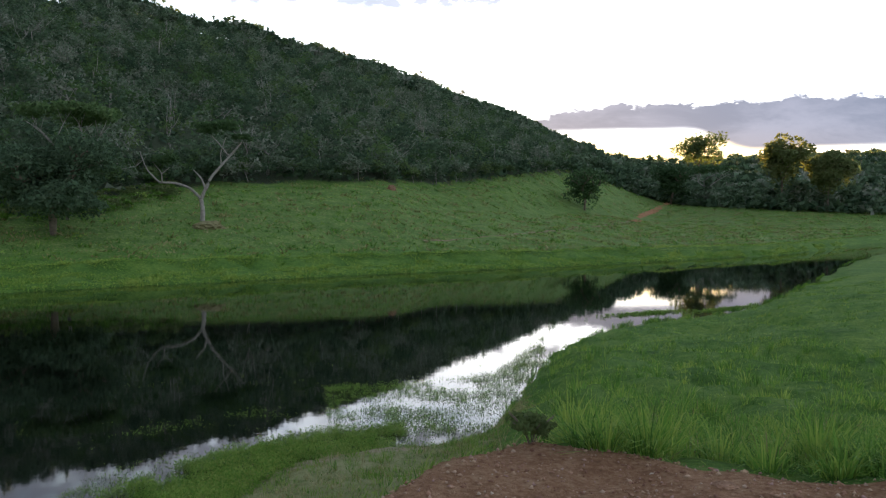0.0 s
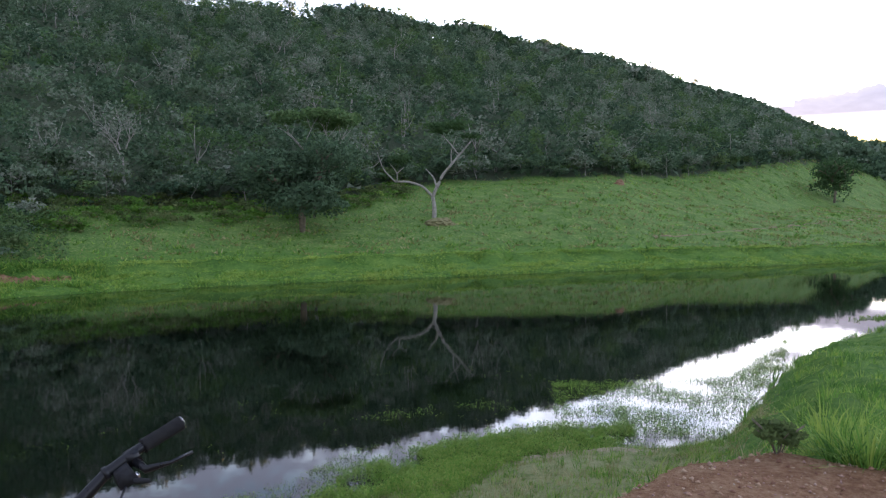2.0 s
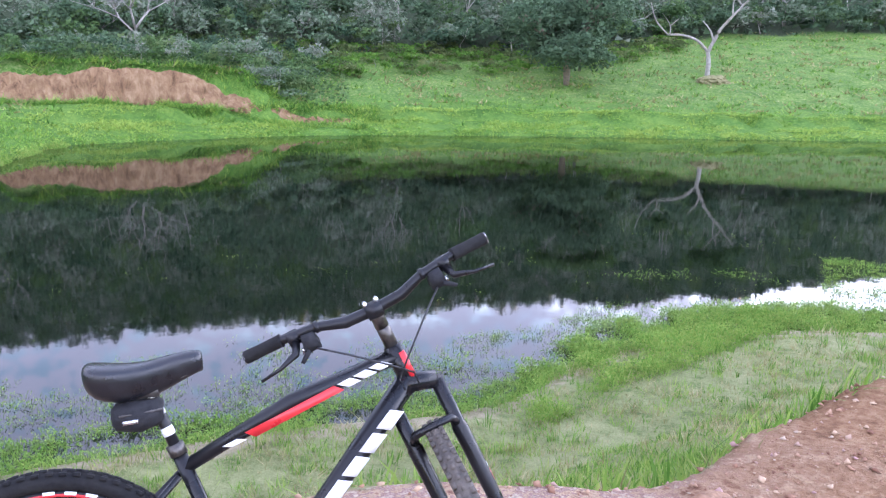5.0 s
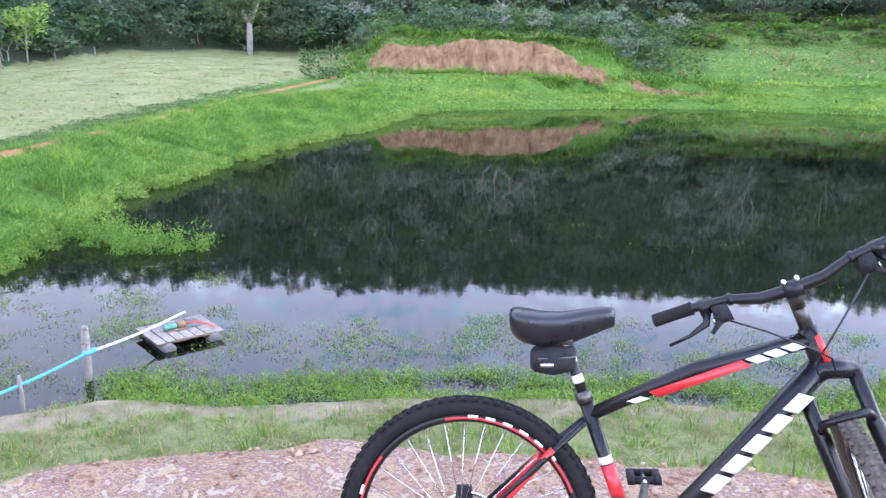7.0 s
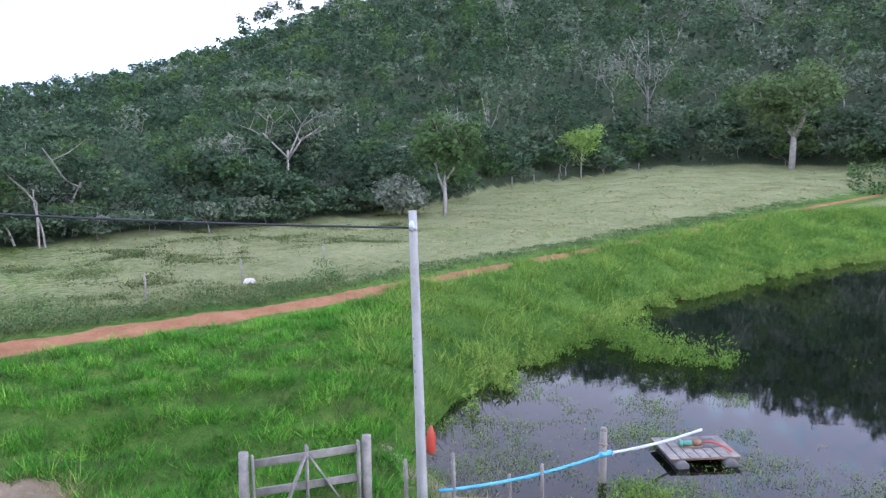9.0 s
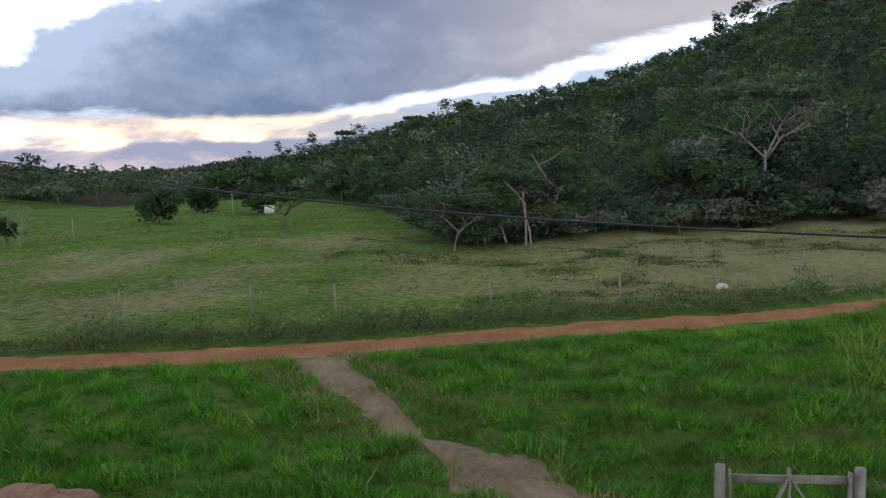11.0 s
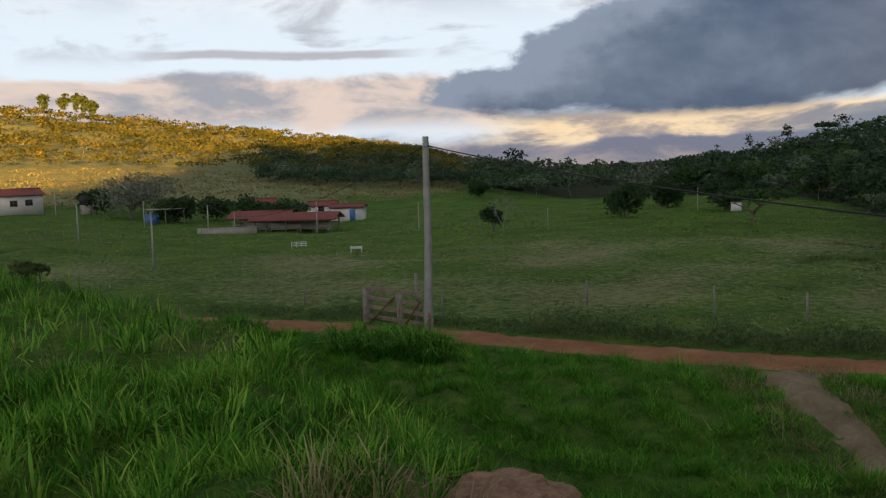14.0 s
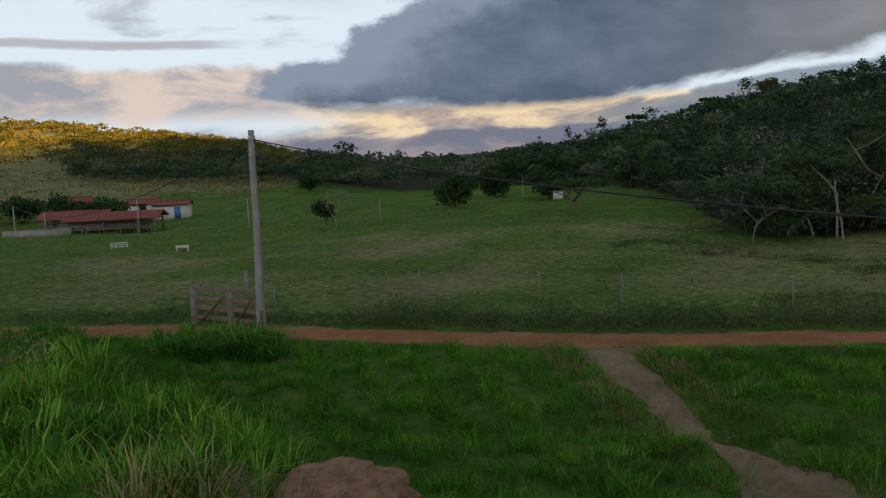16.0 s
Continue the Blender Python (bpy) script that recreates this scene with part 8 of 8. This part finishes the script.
    def turned(vf):
        return shifted(vf, steer)
    part("headset", turned(rod([head_top, head_top + lean_axis * 0.075], [0.018, 0.018])), CHAIN_STEEL, ob, "steerer spacers", True)
    bar_c = head_top + lean_axis * 0.13 + Vector((0.05, 0, 0))
    stem = part("stem", turned(rod([head_top + lean_axis * 0.06, bar_c], [0.019, 0.017])), CHAIN_STEEL, ob, "dark alloy stem", True)
    for q in (-0.016, 0.016):
        part("bolt", turned(rod([bar_c + Vector((0.0, q, 0.014)), bar_c + Vector((0.004, q, 0.032))], [0.007, 0.006], 8)), CHROME, stem, "bright clamp bolt", True)
    part("faceplate", turned(rod([bar_c + Vector((0, -0.022, 0)), bar_c + Vector((0, 0.022, 0))], [0.023, 0.023])), BLACK_PAINT, stem, "", True)
    W = 0.348
    pts, rad = [], []
    for y, x, z in ((-W, -0.05, 0.016), (-0.24, -0.028, 0.026), (-0.15, -0.008, 0.026), (-0.08, 0, 0.004), (0, 0, 0), (0.08, 0, 0.004), (0.15, -0.008, 0.026), (0.24, -0.028, 0.026), (W, -0.05, 0.016)):
        pts.append(bar_c + Vector((x, y, z)))
        rad.append(0.0125 if abs(y) > 0.1 else 0.0155)
    bar = part("handlebar", turned(rod(pts, rad, 10)), BLACK_PAINT, ob, "black riser handlebar", True)
    for s in (-1, 1):
        p = bar_c + Vector((-0.008, s * 0.15, 0.026))
        part("clamp_ring", turned(rod([p + Vector((0, -s * 0.006, 0)), p + Vector((0, s * 0.006, 0))], [0.016, 0.016], 10)), BLACK_PAINT, bar, "", True)
    for s in (-1, 1):
        e, i2 = bar_c + Vector((-0.05, s * W, 0.016)), bar_c + Vector((-0.029, s * 0.245, 0.0258))
        grip = part("grip", turned(rod([e, e.lerp(i2, 0.06), e.lerp(i2, 0.5), e.lerp(i2, 0.95), i2], [0.0165, 0.0175, 0.0165, 0.017, 0.0185], 12)), RUBBER, bar, "black rubber grip", True)
        part("end_cap", turned(rod([e + Vector((0, s * 0.001, 0)), e + Vector((0, s * 0.004, 0))], [0.0172, 0.014], 12)), CHROME, grip, "pale scuffed end cap")
        k0 = bar_c + Vector((-0.022, s * 0.215, 0.02))
        lever = part("brake_lever", turned(join([tube([tuple(k0 + Vector((0.01, 0, -0.01))), tuple(k0 + Vector((0.04, s * 0.01, -0.025))), tuple(k0 + Vector((0.055, s * 0.06, -0.035))), tuple(k0 + Vector((0.05, s * 0.115, -0.045)))], [0.012, 0.01, 0.005, 0.004], 7), box(tuple(k0), (0.03, 0.03, 0.03))])), BLACK_PAINT, ob, "black brake lever")
        part("bolt", turned(box(tuple(k0 + Vector((0.03, -s * 0.012, -0.03))), (0.012, 0.012, 0.012), 0.7)), CHROME, lever, "bright lever bolt")
        part("shifter", turned(join([box(tuple(bar_c + Vector((0.0, s * 0.18, 0.005))), (0.05, 0.045, 0.04), 0.75), tube([tuple(bar_c + Vector((0.02, s * 0.19, -0.01))), tuple(bar_c + Vector((0.03, s * 0.22, -0.03)))], [0.008, 0.005], 6)])), CLOTH, ob, "black gear shifter")
        c0 = bar_c + Vector((0.03, s * 0.17, -0.01))
        part("cable", turned(tube([tuple(c0), tuple(bar_c + Vector((0.12, s * 0.1, -0.02))), tuple(bar_c + Vector((0.14, s * 0.02, -0.09))), tuple(bar_c + Vector((0.1, -s * 0.02, -0.16))), tuple(crown + Vector((0.05, -s * 0.02, 0.03)))], [0.0026] * 5, 6)), BLACK_PVC, ob, "thin black cable", True)
    cr = part("fork_crown", turned(join([tube([tuple(crown + Vector((0.01, -0.066, -0.01))), tuple(crown + Vector((0, 0, 0.012))), tuple(crown + Vector((0.01, 0.066, -0.01)))], [0.024, 0.03, 0.024], 10)])), BLACK_PAINT, ob, "", True)
    for s in (-1, 1):
        o = Vector((0.01, s * 0.066, 0))
        foot = axle + Vector((0, s * 0.066, 0))
        head = crown + o
        part("stanchion", turned(rod([head, head.lerp(foot, 0.35)], [0.0145, 0.0145])), CHAIN_STEEL, ob, "", True)
        leg = part("fork_leg", turned(rod([head.lerp(foot, 0.0) + Vector((0, 0, -0.01)), head.lerp(foot, 0.3), head.lerp(foot, 0.32), head.lerp(foot, 0.9), foot], [0.019, 0.019, 0.022, 0.019, 0.013])), BLACK_PAINT, ob, "glossy black fork leg", True)
        p = head.lerp(foot, 0.62)
        part("decal", turned(rod([p + Vector((-0.004, s * 0.0155, 0)), p + (foot - head) * 0.07 + Vector((-0.004, s * 0.0155, 0))], [0.006, 0.006], 8)), RED_DECAL, leg, "red fork decal", True)
        part("decal", turned(rod([p - (foot - head) * 0.05 + Vector((-0.004, s * 0.0155, 0)), p - (foot - head) * 0.012 + Vector((-0.004, s * 0.0155, 0))], [0.006, 0.006], 8)), WHITE_DECAL, leg, "white fork decal", True)
    arch = [head.lerp(foot, 0.3) * 1.0 for head, foot in ((crown + Vector((0.01, s * 0.066, 0)), axle + Vector((0, s * 0.066, 0))) for s in (-1, 1))]
    mid = (arch[0] + arch[1]) / 2 + Vector((0.03, 0, 0.05))
    part("fork_arch", turned(rod([arch[0], arch[0].lerp(mid, 0.5) + Vector((0.01, -0.02, 0.02)), mid, arch[1].lerp(mid, 0.5) + Vector((0.01, 0.02, 0.02)), arch[1]], [0.013, 0.011, 0.011, 0.011, 0.013], 8)), BLACK_PAINT, ob, "", True)
    wheel("front", ob, steer @ Matrix.Translation(axle), True, False)
    wheel("rear", ob, Matrix.Translation((-0.016, 0, 0.002)), False, True)
    # drive train on the right-hand side
    chain_y = -0.052
    for r, y in ((0.094, chain_y), (0.07, chain_y + 0.008)):
        ring = part("chainring", shifted(join([torus(r, 0.006, 0.35, 48, 6)] + [box((r * 1.07 * math.cos(a), 0, r * 1.07 * math.sin(a)), (0.006, 0.003, 0.006)) for a in np.linspace(0, 2 * math.pi, 36, endpoint=False)] + [tube([(0, 0, 0), (r * math.cos(a), 0, r * math.sin(a))], [0.01, 0.007], 6) for a in np.linspace(0.3, 0.3 + 2 * math.pi, 4, endpoint=False)]), Matrix.Translation(bb + Vector((0, y, 0)))), CLOTH, ob, "black chainring")
    part("ring_guard", shifted(torus(0.104, 0.004, 0.5, 48, 6), Matrix.Translation(bb + Vector((0, chain_y - 0.007, 0)))), BLACK_PAINT, ob, "black plastic chain guard", True)
    for s, a in ((-1, math.radians(-100)), (1, math.radians(80))):
        tip = bb + Vector((0.17 * math.cos(a), s * 0.075, 0.17 * math.sin(a)))
        part("crank", rod([bb + Vector((0, s * 0.066, 0)), tip], [0.014, 0.011], 8), CHAIN_STEEL, ob, "", True)
        ped = part("pedal", join([box(tuple(tip + Vector((0.035, s * 0.055, 0))), (0.02, 0.09, 0.02)), box(tuple(tip + Vector((-0.035, s * 0.055, 0))), (0.02, 0.09, 0.02)), box(tuple(tip + Vector((0, s * 0.095, 0))), (0.08, 0.015, 0.018)), box(tuple(tip + Vector((0, s * 0.02, 0))), (0.08, 0.015, 0.018))]), CLOTH, ob, "black cage pedal")
        part("pedal_axle", rod([tip, tip + Vector((0, s * 0.1, 0))], [0.006, 0.006], 8), CHROME, ped)
    for r, y in ((0.055, -0.03), (0.047, -0.036), (0.04, -0.042), (0.033, -0.048)):
        part("sprocket", shifted(torus(r, 0.004, 0.4, 32, 6), Matrix.Translation((0, y, 0))), CHAIN_STEEL, ob)
    up0, up1 = Vector((0.0, -0.044, 0.045)), bb + Vector((0, chain_y, 0.096))
    lo0, lo1 = Vector((0.05, -0.046, -0.13)), bb + Vector((0, chain_y, -0.096))
    part("chain", join([tube([tuple(up0), tuple(up1)], [0.0045, 0.0045], 6), tube([tuple(lo0), tuple(lo1)], [0.0045, 0.0045], 6)]), CHAIN_STEEL, ob, "oily chain")
    mech = part("rear_derailleur", join([tube([(0.015, -0.055, -0.03), (0.03, -0.07, -0.07), (0.04, -0.05, -0.13)], [0.014, 0.016, 0.01], 8), box((0.045, -0.046, -0.1), (0.02, 0.012, 0.09), 0.9)]), CHAIN_STEEL, ob, "dark rear derailleur")
    part("jockey_wheel", shifted(torus(0.018, 0.005, 0.5, 18, 6), Matrix.Translation((0.05, -0.046, -0.135))), CLOTH, mech)
    part("front_derailleur", box(tuple(bb + seat_dir * 0.14 + Vector((0.0, -0.04, 0))), (0.05, 0.035, 0.05), 0.8), CHAIN_STEEL, ob)
    part("brake_caliper", box((-0.03, 0.055, 0.075), (0.05, 0.03, 0.045), 0.8), CLOTH, ob, "rear disc caliper")
    part("kickstand", rod([bb + Vector((-0.1, 0.05, -0.02)), bb + Vector((-0.14, 0.14, -0.16)), bb + Vector((-0.17, 0.24, -0.33))], [0.009, 0.008, 0.008], 8), BLACK_PAINT, ob, "black kickstand", True)
    return tagged(ob, "black and red mountain bicycle standing on gravel", "bicycle")


BIKE_POSE = Matrix.Translation((-1.742, 0.847, 4.875)) @ Matrix.Rotation(0.849, 4, "Z") @ Matrix.Rotation(-0.227, 4, "X") @ Matrix.Rotation(-0.078, 4, "Y")
STEER = -1.697
bicycle()
